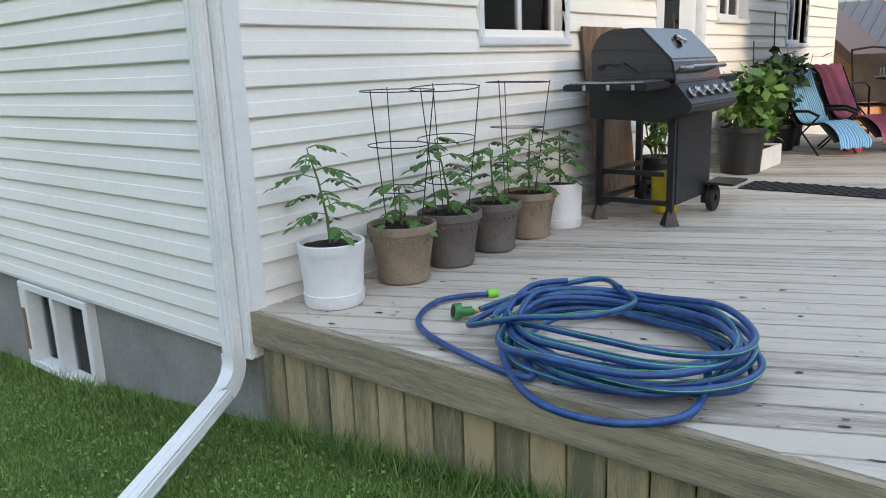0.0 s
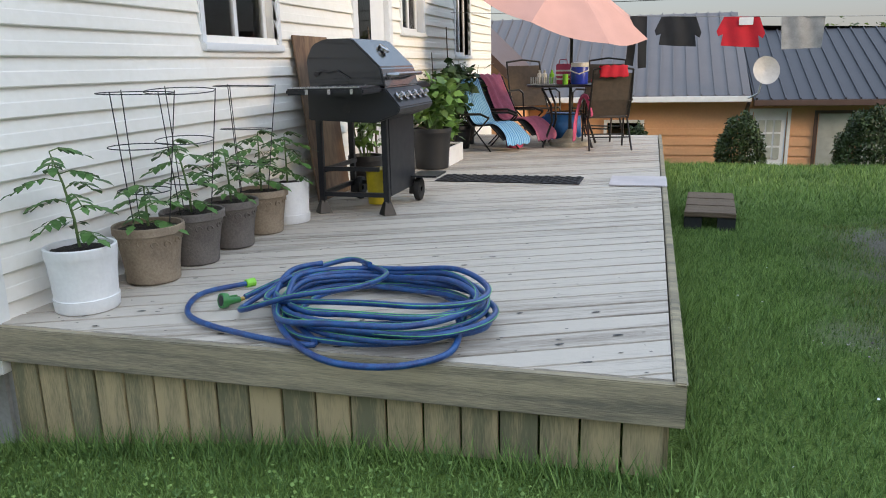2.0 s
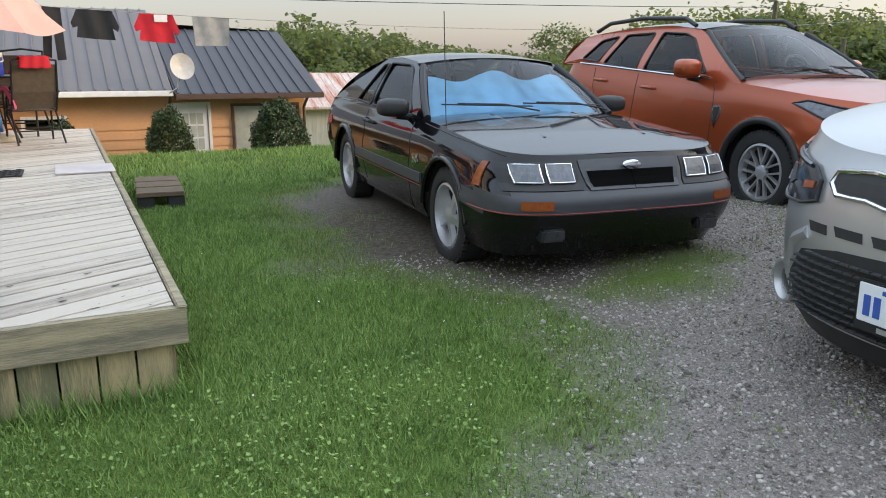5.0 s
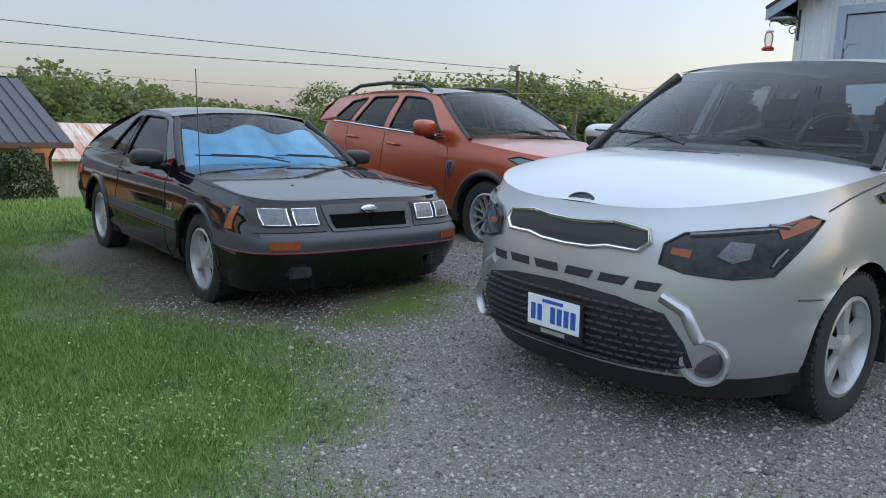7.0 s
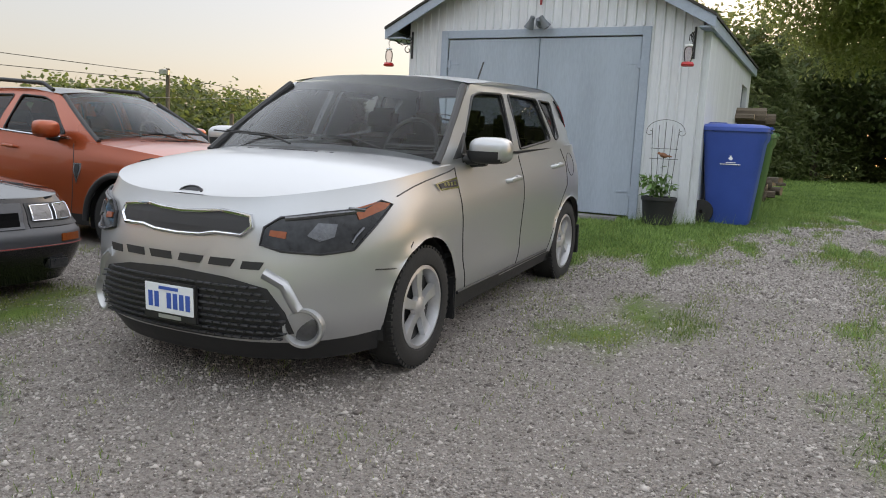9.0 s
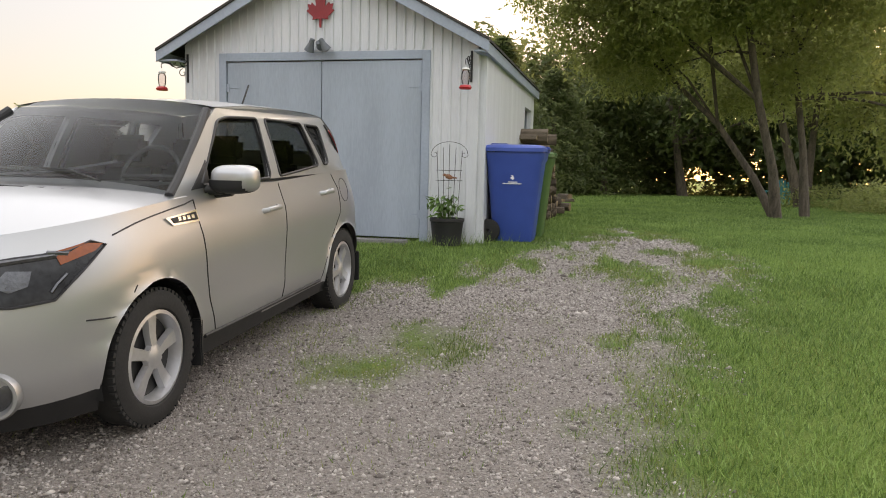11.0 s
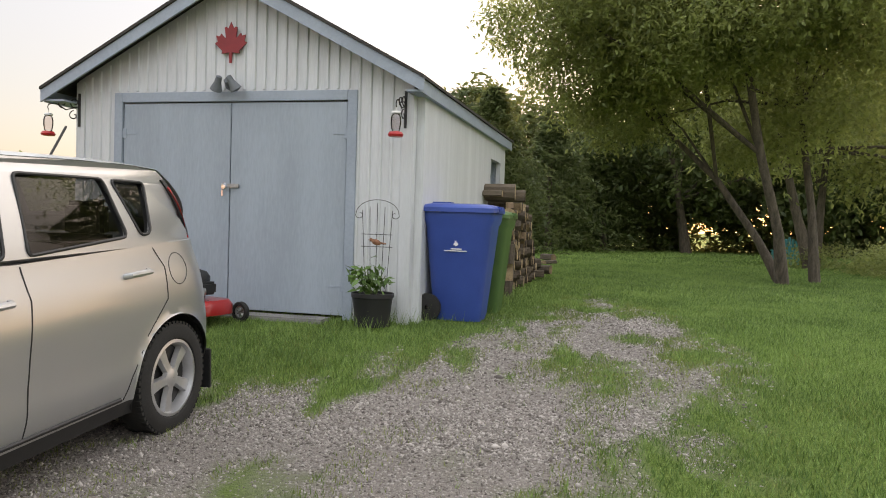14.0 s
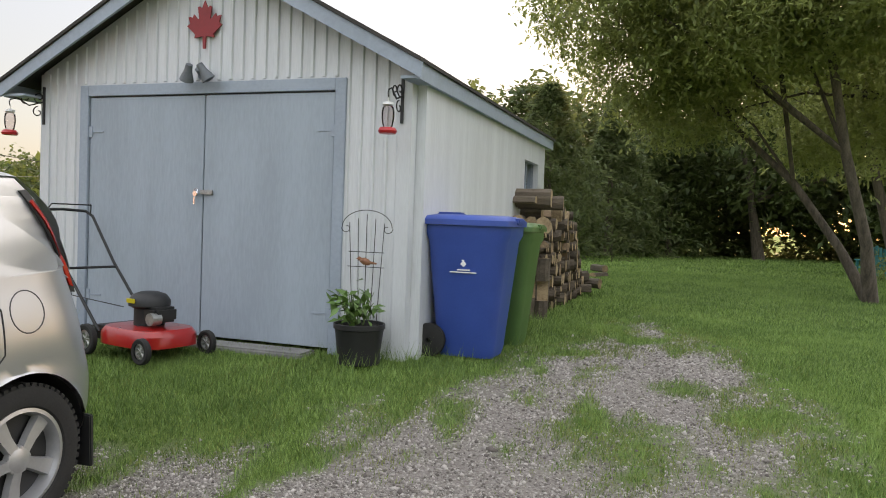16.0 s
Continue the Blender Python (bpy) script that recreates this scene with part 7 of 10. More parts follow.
tv = np.concatenate([tufts(-2.6, 1.93, 0.15, 1.93, 1500, 0.03, 0.11), tufts(0.2, 2.0, 0.2, 10.5, 2500, 0.03, 0.1), tufts(-2.7, 1.9, -6.5, 1.9, 1200, 0.04, 0.09), tufts(8.9, -1.4, 8.3, -1.0, 500, 0.15, 0.16),
                     tufts(8.95, -1.6, 13, -2.6, 2200, 0.25, 0.13), tufts(9.0, 1.9, 9.05, 2.4, 300, 0.06, 0.2), tufts(8.6, -1.2, 9.0, 2.0, 500, 0.1, 0.07)])
tagged(new("grass_tufts", mass("grass_tufts", tv, np.arange(len(tv)).reshape(-1, 3), M["blade"])), "longer unmown grass along walls and skirting", "grass", kind="stuff")
# clover in the near lawn
n = 22000
x, y = rng.uniform(-5.5, 1.9, n), rng.uniform(-1.2, 1.95, n)
k_ = (gravel_share(x, y) < 0.35) & (smooth_noise(x, y, 1.9) > -0.25) & ~covered(x, y)
x, y = x[k_], y[k_]
tagged(leaf_mass("clover", np.stack([x, y, ground_zs(x, y) + rng.uniform(0.008, 0.035, len(x))], 1), 0.015, M["blade"], slim=0.95, flat=0.3), "small clover leaves among the lawn grass", "clover", kind="stuff")
# white clover heads
n = 60
x, y = rng.uniform(-1.5, 2.2, n), rng.uniform(-1.5, 6.0, n)
k_ = (gravel_share(x, y) < 0.1) & ~covered(x, y)
x, y = x[k_], y[k_]
tagged(leaf_mass("clover_flowers", np.stack([x, y, ground_zs(x, y) + 0.04], 1), 0.012, M["white"], slim=0.9, flat=0.3), "tiny white clover flowers in the lawn", "flowers", kind="stuff")

# loose stones on the drive
oct_v = np.array([(1, 0, 0), (-1, 0, 0), (0, 1, 0), (0, -1, 0), (0, 0, 1), (0, 0, -1)], float)
oct_f = np.array([(0, 2, 4), (2, 1, 4), (1, 3, 4), (3, 0, 4), (2, 0, 5), (1, 2, 5), (3, 1, 5), (0, 3, 5)])


def stones(name, label, x0, x1, y0, y1, n, size):
    x, y = rng.uniform(x0, x1, n), rng.uniform(y0, y1, n)
    g = gravel_share(x, y) * np.clip(0.25 + np.hypot((x - 2.2) / 1.0, (y - 4.0) / 1.9) - 0.5, 0.08, 1)
    k = (rng.uniform(0, 1, n) < g) & ~covered(x, y)
    x, y = x[k], y[k]
    n = len(x)
    s = size * np.exp(rng.normal(0, 0.4, (n, 1))) * rng.uniform(0.6, 1.2, (n, 3))
    v = oct_v[None] * s[:, None] + rng.normal(0, 0.18, (n, 6, 3)) * s[:, None]
    a = rng.uniform(0, 6.28, n)
    c, q = np.cos(a)[:, None], np.sin(a)[:, None]
    vx, vy = v[..., 0] * c - v[..., 1] * q, v[..., 0] * q + v[..., 1] * c
    v = np.stack([vx + x[:, None], vy + y[:, None], v[..., 2] * 0.7 + (ground_zs(x, y) + s[:, 2] * 0.15)[:, None]], 2)
    f = (oct_f[None] + (np.arange(n) * 6)[:, None, None]).reshape(-1, 3)
    tagged(new(name, mass(name, v.reshape(-1, 3), f, M["pebble"])), label, "gravel", kind="stuff")


M["pebble"] = mat("gravel_stone", (0.47, 0.425, 0.39), 0.85, var=0.2, scale=40, fine=150, bump=0.2, color2=(0.12, 0.10, 0.09), island=1.0, low=0.1, high=0.9)
stones("gravel_stones", "grey and reddish crushed gravel on the driveway", -2.5, 6.5, -4.0, 3.5, 210000, 0.0062)
stones("gravel_stones", "grey crushed gravel towards the garage", 5.5, 13.0, -5.0, -0.8, 90000, 0.0075)

# ---- trees ----
M["leaf_sun"] = mat("light_leaf", (0.22, 0.26, 0.095), 0.5, var=0.25, scale=0.5, fine=5, bump=0, color2=(0.07, 0.095, 0.035), island=0.5)
for nm in ("leaf_sun", "leafdark", "leafhaze"):      # light passes through leaves
    nt = M[nm].node_tree
    b_ = nt.nodes["Principled BSDF"]
    tl, mx_ = nt.nodes.new("ShaderNodeBsdfTranslucent"), nt.nodes.new("ShaderNodeMixShader")
    tl.inputs[0].default_value = (0.42, 0.46, 0.17, 1) if nm == "leaf_sun" else (0.16, 0.19, 0.08, 1) if nm == "leafdark" else (0.14, 0.18, 0.05, 1)
    mx_.inputs[0].default_value = 0.5
    nt.links.new(b_.outputs[0], mx_.inputs[1]), nt.links.new(tl.outputs[0], mx_.inputs[2])
    nt.links.new(mx_.outputs[0], nt.nodes["Material Output"].inputs[0])


def clump_points(blobs, n, shell=0.55, each=60, spread=0.16):
    """Leaf places in clumps within ellipsoids (x, y, z, rx, ry, rz)."""
    out = []
    vol = np.array([b[3] * b[4] * b[5] for b in blobs]) ** 0.67
    for b, share in zip(blobs, vol / vol.sum()):
        m = int(n * share)
        nc = max(6, m // each)
        d = rng.normal(0, 1, (nc, 3))
        d /= np.linalg.norm(d, axis=1, keepdims=True)
        cc = d * (shell + (1 - shell) * rng.uniform(0, 1, (nc, 1))) * np.array(b[3:6]) + np.array(b[:3])
        pick = rng.integers(0, nc, m)
        out.append(cc[pick] + rng.normal(0, 1, (m, 3)) * np.array(b[3:6]) * spread)
    return np.concatenate(out)


def tree(name, label, trunks, blobs, n, size, material, slim=0.4, droop=0.5, limbs=3):
    t = thing(name, label, "tree")
    for pts, r in trunks:
        bm = bmesh.new()
        P = [Vector(p) for p in pts]
        m = len(P)
        bm_tube(bm, P, r, 10, taper=[1.25 if i == 0 else 1 - 0.6 * i / (m - 1) for i in range(m)])
        for k in range(limbs):
            i = m // 2 + (k % max(1, m - m // 2 - 1))
            b = random.choice(blobs)
            s = P[min(i, m - 1)]
            e = Vector(b[:3]) + Vector((random.uniform(-0.6, 0.6) * b[3], random.uniform(-0.6, 0.6) * b[4], random.uniform(-0.3, 0.5) * b[5]))
            q = s.lerp(e, 0.5) + Vector((0, 0, 0.25))
            bm_tube(bm, [s, q, e], r * 0.4, 6, taper=[1, 0.65, 0.2])
        part("trunk", bm, M["bark"], t, smooth=60)
    o = leaf_mass("crown", clump_points(blobs, n), size, material, t, slim=slim, droop=droop)
    tagged(o, kind="stuff")
    return t


random.seed(5)
# the leaning maples at the edge of the lawn
tree("tree", "leaning multi-stemmed leafy tree at lawn edge",
     [([(17.3, -7.4, 0.4), (17.0, -7.2, 1.5), (16.6, -6.7, 3.0), (16.2, -6.3, 4.6), (15.8, -6.0, 6.5)], 0.115),
      ([(17.6, -7.5, 0.4), (17.8, -7.0, 1.4), (18.0, -6.2, 2.6), (18.2, -5.2, 3.6), (18.2, -4.6, 4.6)], 0.095),
      ([(18.2, -8.3, 0.4), (18.3, -8.2, 2.0), (18.4, -7.9, 4.2), (18.4, -7.7, 6.2)], 0.10)],
     [(16.6, -4.6, 5.2, 1.9, 1.9, 1.3), (16.2, -6.6, 6.0, 2.2, 2.0, 1.6), (17.5, -3.4, 4.8, 1.6, 1.3, 1.0), (18.5, -5.0, 5.6, 2.0, 2.0, 1.5), (17.5, -8.3, 5.0, 2.0, 1.8, 1.7), (15.4, -8.2, 6.0, 1.8, 1.8, 1.4), (17.0, -6.0, 7.6, 2.6, 3.0, 1.6), (18.8, -7.2, 3.6, 1.2, 1.2, 0.8), (16.0, -3.9, 6.2, 1.4, 1.5, 0.9), (16.2, -2.6, 5.4, 1.3, 1.2, 0.8), (17.8, -4.2, 3.9, 1.2, 1.3, 0.7), (15.6, -5.6, 5.0, 1.5, 1.5, 0.9)],
     130000, 0.12, M["leaf_sun"], limbs=5)
tree("tree", "leafy tree with slender stems behind lawn",
     [([(25, -10.4, 0.4), (25.2, -10.0, 2.0), (25.2, -9.5, 4.0), (25, -9.2, 6.0)], 0.17), ([(26, -10.8, 0.4), (26.2, -11.0, 3.0), (26.2, -11.2, 6.0)], 0.14)],
     [(25, -9.0, 5.2, 2.4, 2.2, 2.0), (26, -11.5, 5.5, 2.6, 2.4, 2.4), (26, -7.5, 6.5, 2.4, 2.2, 2.2), (27, -13.5, 4.6, 2.4, 2.4, 2.6), (25.5, -10.5, 8.0, 3.0, 3.2, 1.8), (24.0, -13.8, 3.0, 1.6, 1.6, 1.3)], 26000, 0.22, M["leaf_sun"])
tree("tree", "dense dark leafy tree at lawn's end",
     [([(38, -9.0, 0.4), (38.2, -8.6, 3.0), (38, -8.0, 6.0)], 0.22)],
     [(38, -8.5, 5.0, 3.0, 3.4, 3.0), (38, -12.5, 4.6, 3.0, 3.2, 3.2), (39, -5.0, 4.2, 2.6, 2.6, 2.8), (39, -10, 8.5, 3.5, 4.0, 2.6), (39, -16.5, 4.4, 3.0, 3.0, 3.4), (38.5, -14, 8.0, 3.4, 3.4, 2.6), (38.5, -20, 5.0, 3.0, 3.4, 3.6)], 30000, 0.34, M["leafdark"], slim=0.5)


def conifer(label, x, y, z, h, r, n):
    t = thing("conifer", label, "conifer", Matrix.Translation((x, y, z)), group="conifers")
    bm = bmesh.new()
    bm_cyl(bm, (0, 0, 0), (0, 0, h), r * 0.07, 0.01, 8)
    part("trunk", bm, M["bark"], t)
    u = rng.uniform(0.04, 1, n) ** 0.75
    tier = np.sin(u * 34) * 0.14
    a = rng.uniform(0, 6.283, n)
    rad = r * 1.25 * (1.02 - u) ** 0.8 * (0.25 + 0.65 * rng.uniform(0, 1, n) ** 0.5) * (1 + tier) * (1 + 0.25 * np.sin(a * 5 + u * 40))
    c = np.stack([rad * np.cos(a), rad * np.sin(a), h * u - 0.18 * rad], 1)
    tagged(leaf_mass("needles", c, 0.30, M["leafdark"], t, slim=0.28, droop=0.35), kind="stuff")


conifer("broad dark spruce behind the garage", 31, -0.4, 0.3, 6.6, 3.0, 9000)
conifer("broad dark spruce behind the garage", 35, -2.6, 0.3, 5.9, 3.1, 9000)
conifer("dark spruce near the woodpile end", 30, 2.4, 0.3, 6.2, 2.8, 7000)
conifer("low dark spruce at the lawn's end", 38, -5.2, 0.3, 5.0, 2.6, 6000)
# undergrowth closing the lawn
bl = [(41 + rng.uniform(-1, 2), yy, 2.2 + rng.uniform(-0.2, 0.6), 1.6, 1.8, 2.4 + rng.uniform(0, 0.7)) for yy in np.arange(-30, 8, 1.7)]
tagged(leaf_mass("undergrowth", clump_points(bl, 50000), 0.4, M["leafdark"], slim=0.6), "dark bushes closing the end of the lawn", "bushes", kind="stuff")
bl = [(20 + rng.uniform(-1, 6), -10.5 - rng.uniform(0, 4), 0.7, 1.3, 1.1, 0.6) for _ in range(9)]
tagged(leaf_mass("undergrowth", clump_points(bl, 22000, 0.55, 30), 0.11, M["leaf_sun"], slim=0.4), "low leafy bushes at the lawn's edge", "bushes", kind="stuff")
bl = [(46, yy, 5.5 + rng.uniform(-1, 1.2), 3, 3, 3.4) for yy in np.arange(-34, 16, 3.6)]
tagged(leaf_mass("undergrowth", clump_points(bl, 60000), 0.5, M["leafdark"], slim=0.5), "leafy bushes and trees bounding the garden", "bushes", kind="stuff")

# far woods beyond the fields
bl = []
for k in range(420):
    az = radians(random.uniform(-4, 103))
    d = random.uniform(105, 150)
    hh = random.uniform(3.2, 5.2) * (1 + 0.25 * math.sin(az * 11)) * (1.12 if az < 0.9 else 0.85)
    bl.append((d * math.cos(az), d * math.sin(az), -4 + hh * 0.85, random.uniform(5, 8), random.uniform(5, 8), hh * 1.15))
# woods in the leaf colour lightened for haze
tagged(leaf_mass("far_woods", clump_points(bl, 300000, 0.72, 14, 0.09), 0.8, M["leafhaze"], slim=0.8), "distant mixed green woods beyond the fields", "woods", kind="stuff")
bl = [(30 + 8 * q, 42 - 4 * q, 0.9, 2.6, 2.2, 2.6) for q in range(1)] + [(x_, 38 + rng.uniform(-3, 3), -1.6, 2.6, 2.2, 1.9 + rng.uniform(0, 1.2)) for x_ in (13, 16, 9.5, 21, 26)]
tagged(leaf_mass("hedge_bushes", clump_points(bl, 24000, 0.75, 14, 0.10), 0.26, M["leafhaze"], slim=0.6), "green bushes in the field behind cars", "bushes", kind="stuff")

# ---- neighbour's house ----
M["brown"] = mat("brown_gutter", (0.10, 0.055, 0.04), 0.5, var=0.1, scale=8, bump=0.03)
M["rust"] = mat("rusted_tin", (0.55, 0.50, 0.46), 0.6, metal=0.2, var=0.1, scale=0.9, fine=6, stretch=(3, 0.6, 0.6), color2=(0.40, 0.13, 0.06), bump=0.05)
M["brownroof"] = mat("brown_metal_roof", (0.115, 0.10, 0.10), 0.45, metal=0.1, var=0.1, scale=2, fine=30, bump=0.03)
nh = thing("neighbour_house", "orange sided bungalow with dark metal roof", "house", kind="structure")
NY, NB, NEV = 16.0, -2.4, 0.64
bm = bmesh.new()
bm_box(bm, -6.0, 4.75, NY, NY + 6.4, NB, NEV)
part("wall", bm, M["orange"], nh)
z = NB
bm = bmesh.new()
bm_box(bm, -6.0, 4.76, NY - 0.014, NY, 0, 0.14)
nsd = mesh_from(bm, "siding_board", M["orange"])
while z < NEV - 0.1:
    o = new("siding_board", nsd)
    o.parent, o.location, o.rotation_euler = nh, (0, 0.0, z), (radians(-2.0), 0, 0)
    z += 0.2


def roof_plane(x0, x1, ridge_z, eave_z, eave_y, ridge_y, material, name):
    bm = bmesh.new()
    pr = [(eave_y, eave_z), (ridge_y, ridge_z), (ridge_y, ridge_z - 0.08), (eave_y, eave_z - 0.08)]
    a = [bm.verts.new((x0, y, z)) for y, z in pr]
    b = [bm.verts.new((x1, y, z)) for y, z in pr]
    for i in range(4):
        bm.faces.new((a[i], a[(i + 1) % 4], b[(i + 1) % 4], b[i]))
    bm.faces.new(a), bm.faces.new(b[::-1])
    rf = part(name, bm, material, nh)
    L = math.hypot(ridge_y - eave_y, ridge_z - eave_z)
    bm = bmesh.new()
    bm_box(bm, -0.014, 0.014, 0, L, 0, 0.03)
    rm = mesh_from(bm, "standing_seam", material)
    x = x0 + 0.05
    while x < x1:
        o = new("standing_seam", rm)
        o.parent, o.location, o.rotation_euler = rf, (x, eave_y, eave_z), (math.atan2(ridge_z - eave_z, ridge_y - eave_y), 0, 0)
        x += 0.26
    return rf


roof_plane(-6.4, 1.85, 2.42, NEV + 0.02, NY - 0.45, NY + 3.3, M["brownroof"], "roof_main")
roof_plane(1.9, 5.05, 1.98, NEV - 0.06, NY - 0.5, NY + 3.3, M["metalroof"], "roof_low")
bm = bmesh.new()
a = [bm.verts.new(p) for p in ((-6.4, NY + 3.3, 2.42), (5.0, NY + 3.3, 2.0), (5.0, NY + 6.8, 0.5), (-6.4, NY + 6.8, 0.5))]
bm.faces.new(a)
part("roof_back", bm, M["metalroof"], nh)
bm = bmesh.new()
a = [bm.verts.new(p) for p in ((4.76, NY, NEV - 0.1), (4.76, NY + 3.3, 1.9), (4.76, NY + 6.4, 0.5), (4.76, NY + 6.4, NB), (4.76, NY, NB))]
bm.faces.new(a)
part("gable_wall", bm, M["orange"], nh)
for x0, x1, zz in ((-3.0, 1.85, NEV - 0.04), (1.9, 5.05, NEV - 0.12)):
    bm = bmesh.new()
    bm_box(bm, x0, x1, NY - 0.55, NY - 0.43, zz - 0.06, zz + 0.05, 0.01)
    part("gutter", bm, M["brown"] if x0 > 0 else M["white"], nh)
bm = bmesh.new()
bm_tube(bm, [(1.82, NY - 0.48, 0.55), (1.82, NY - 0.06, 0.35), (1.82, NY - 0.06, -2.2)], 0.035, 8)
part("downpipe", bm, M["brown"], nh)
bm = bmesh.new()
bm_tube(bm, [(4.7, NY - 0.48, 0.5), (4.72, NY - 0.06, 0.25), (4.72, NY - 0.06, -2.2)], 0.035, 8)
part("downpipe", bm, M["brown"], nh)
# projecting gable at the left
bm = bmesh.new()
a = [bm.verts.new(p) for p in ((-8.2, NY - 1.8, NB), (-2.55, NY - 1.8, NB), (-2.55, NY - 1.8, 0.95), (-4.0, NY - 1.8, 2.35), (-8.2, NY - 1.8, 2.35))]
b = [bm.verts.new((v.co.x, NY - 0.02, v.co.z)) for v in a]
for i in range(5):
    bm.faces.new((a[i], a[(i + 1) % 5], b[(i + 1) % 5], b[i]))
bm.faces.new(a)
part("gable_wall", bm, M["orange"], nh)
bm = bmesh.new()
pr = [(-2.22, 0.85), (-4.0, 2.55), (-4.0, 2.37), (-2.35, 0.78)]
a = [bm.verts.new((x, NY - 2.1, z)) for x, z in pr]
b = [bm.verts.new((x, NY + 1.0, z)) for x, z in pr]
for i in range(4):
    bm.faces.new((a[i], a[(i + 1) % 4], b[(i + 1) % 4], b[i]))
bm.faces.new(a), bm.faces.new(b[::-1])
part("gable_roof", bm, M["brown"], nh)
# door and windows
def nwindow(nm, x0, x1, z0, z1, panes, frame_m, pane_m):
    w = thing(nm, "", "")
    w.parent = nh
    bm = bmesh.new()
    f = 0.06
    for a in ((x0 - f, x1 + f, z1, z1 + f), (x0 - f, x1 + f, z0 - f, z0), (x0 - f, x0, z0, z1), (x1, x1 + f, z0, z1)):
        bm_box(bm, a[0], a[1], NY - 0.05, NY - 0.005, a[2], a[3])
    part("frame", bm, frame_m, w)
    for k in range(panes):
        xa, xb = x0 + (x1 - x0) * k / panes + 0.02, x0 + (x1 - x0) * (k + 1) / panes - 0.02
        bm = bmesh.new()
        bm_box(bm, xa, xb, NY - 0.03, NY - 0.016, z0, z1)
        part("pane", bm, pane_m, w)
    return w


M["curtain"] = mat("pale_curtain_glass", (0.50, 0.50, 0.44), 0.15, var=0.1, scale=2, fine=8, bump=0, coat=0.8)
nwindow("window", 3.15, 3.75, -1.3, 0.28, 1, M["brown"], M["curtain"])
nwindow("window", 3.95, 4.55, -1.3, 0.28, 1, M["brown"], M["curtain"])
nwindow("window", -0.9, -0.2, -0.55, 0.1, 1, M["white"], M["tintglass"])
nd_ = nwindow("door", 1.95, 2.6, -2.2, 0.32, 1, M["white"], M["white"])
for k in range(3):
    for q in range(3):
        bm = bmesh.new()
        bm_box(bm, 2.07 + k * 0.15, 2.19 + k * 0.15, NY - 0.042, NY - 0.031, -0.62 + q * 0.27, -0.39 + q * 0.27)
        part("pane", bm, M["curtain"], nd_)
# satellite dish on the eave
ds = thing("satellite_dish", "grey satellite dish on the neighbour's eave", "satellite dish", Matrix.Translation((2.0, NY - 0.6, 0.6)))
bm = bmesh.new()
bm_tube(bm, [(-0.3, 0.1, -0.05), (-0.05, 0, 0.1), (0.02, 0, 0.45)], 0.02, 6)
part("mast", bm, M["zinc"], ds)
bm = bmesh.new()
bm_lathe(bm, [(0.001, 0.0), (0.14, 0.02), (0.26, 0.07), (0.265, 0.075), (0.14, 0.03), (0.001, 0.012)], 28, Matrix.Translation((0.03, -0.03, 0.52)) @ Matrix.Rotation(radians(78), 4, 'X') @ Matrix.Rotation(radians(20), 4, 'Y'))
part("dish", bm, mat("dish_grey", (0.42, 0.41, 0.40), 0.5, var=0.1, scale=10, bump=0.02), ds, smooth=50)


M["hedge"] = mat("clipped_hedge_leaf", (0.05, 0.085, 0.022), 0.6, var=0.25, scale=3, fine=12, bump=0, color2=(0.02, 0.035, 0.01), island=0.5)


def shrub(x, y, z, rx, rz, n, label):
    s = thing("shrub", label, "shrub", Matrix.Translation((x, y, z)), group="clipped shrubs")
    bm = bmesh.new()
    bm_cyl(bm, (0, 0, -0.2), (0, 0, rz), 0.05, 0.02, 8)
    part("trunk", bm, M["bark"], s)
    d = rng.normal(0, 1, (n, 3))
    d /= np.linalg.norm(d, axis=1, keepdims=True)
    c = d * np.array([rx, rx, rz]) * (0.78 + 0.22 * rng.uniform(0, 1, (n, 1))) * (1 + 0.05 * np.sin(d[:, :1] * 9 + d[:, 2:] * 7)) + np.array([0, 0, rz * 0.95])
    tagged(leaf_mass("leaves", c, 0.07, M["hedge"], s, slim=0.5, flat=0.9), kind="stuff")


shrub(1.6, 14.4, -1.55, 0.46, 1.0, 11000, "clipped round green shrub before orange house")
shrub(3.75, 14.4, -1.55, 0.62, 1.05, 15000, "large clipped green shrub before orange house")
shrub(-0.22, 13.6, -1.3, 0.27, 0.8, 5000, "small clipped green shrub behind the deck")
# rusty-roofed shed behind
sd = thing("shed", "pale tin shed with rust streaked roof", "shed", kind="structure")
bm = bmesh.new()
bm_box(bm, 7.2, 15.0, 26, 30, -3.0, -0.35)
part("wall", bm, mat("pale_tin", (0.5, 0.47, 0.40), 0.6, var=0.15, scale=2, fine=10, stretch=(6, 1, 0.3), bump=0.1), sd)
bm = bmesh.new()
pr = [(25.6, -0.4), (28.2, 0.75), (28.2, 0.68), (25.6, -0.48)]
a, b = [bm.verts.new((7.0, y, z)) for y, z in pr], [bm.verts.new((15.2, y, z)) for y, z in pr]
for i in range(4):
    bm.faces.new((a[i], a[(i + 1) % 4], b[(i + 1) % 4], b[i]))
bm.faces.new(a), bm.faces.new(b[::-1])
for k in range(27):
    bm_cyl(bm, (7.1 + k * 0.3, 25.6, -0.395), (7.1 + k * 0.3, 28.2, 0.755), 0.02, seg=6)
part("roof", bm, M["rust"], sd)
# utility poles and wires
def pole(x, y, z0, z1, r, label):
    p = thing("utility_pole", label, "utility pole", group="utility poles")
    bm = bmesh.new()
    bm_cyl(bm, (x, y, z0), (x, y, z1), r, r * 0.85, 10)
    part("post", bm, M["bark"], p)
    return p


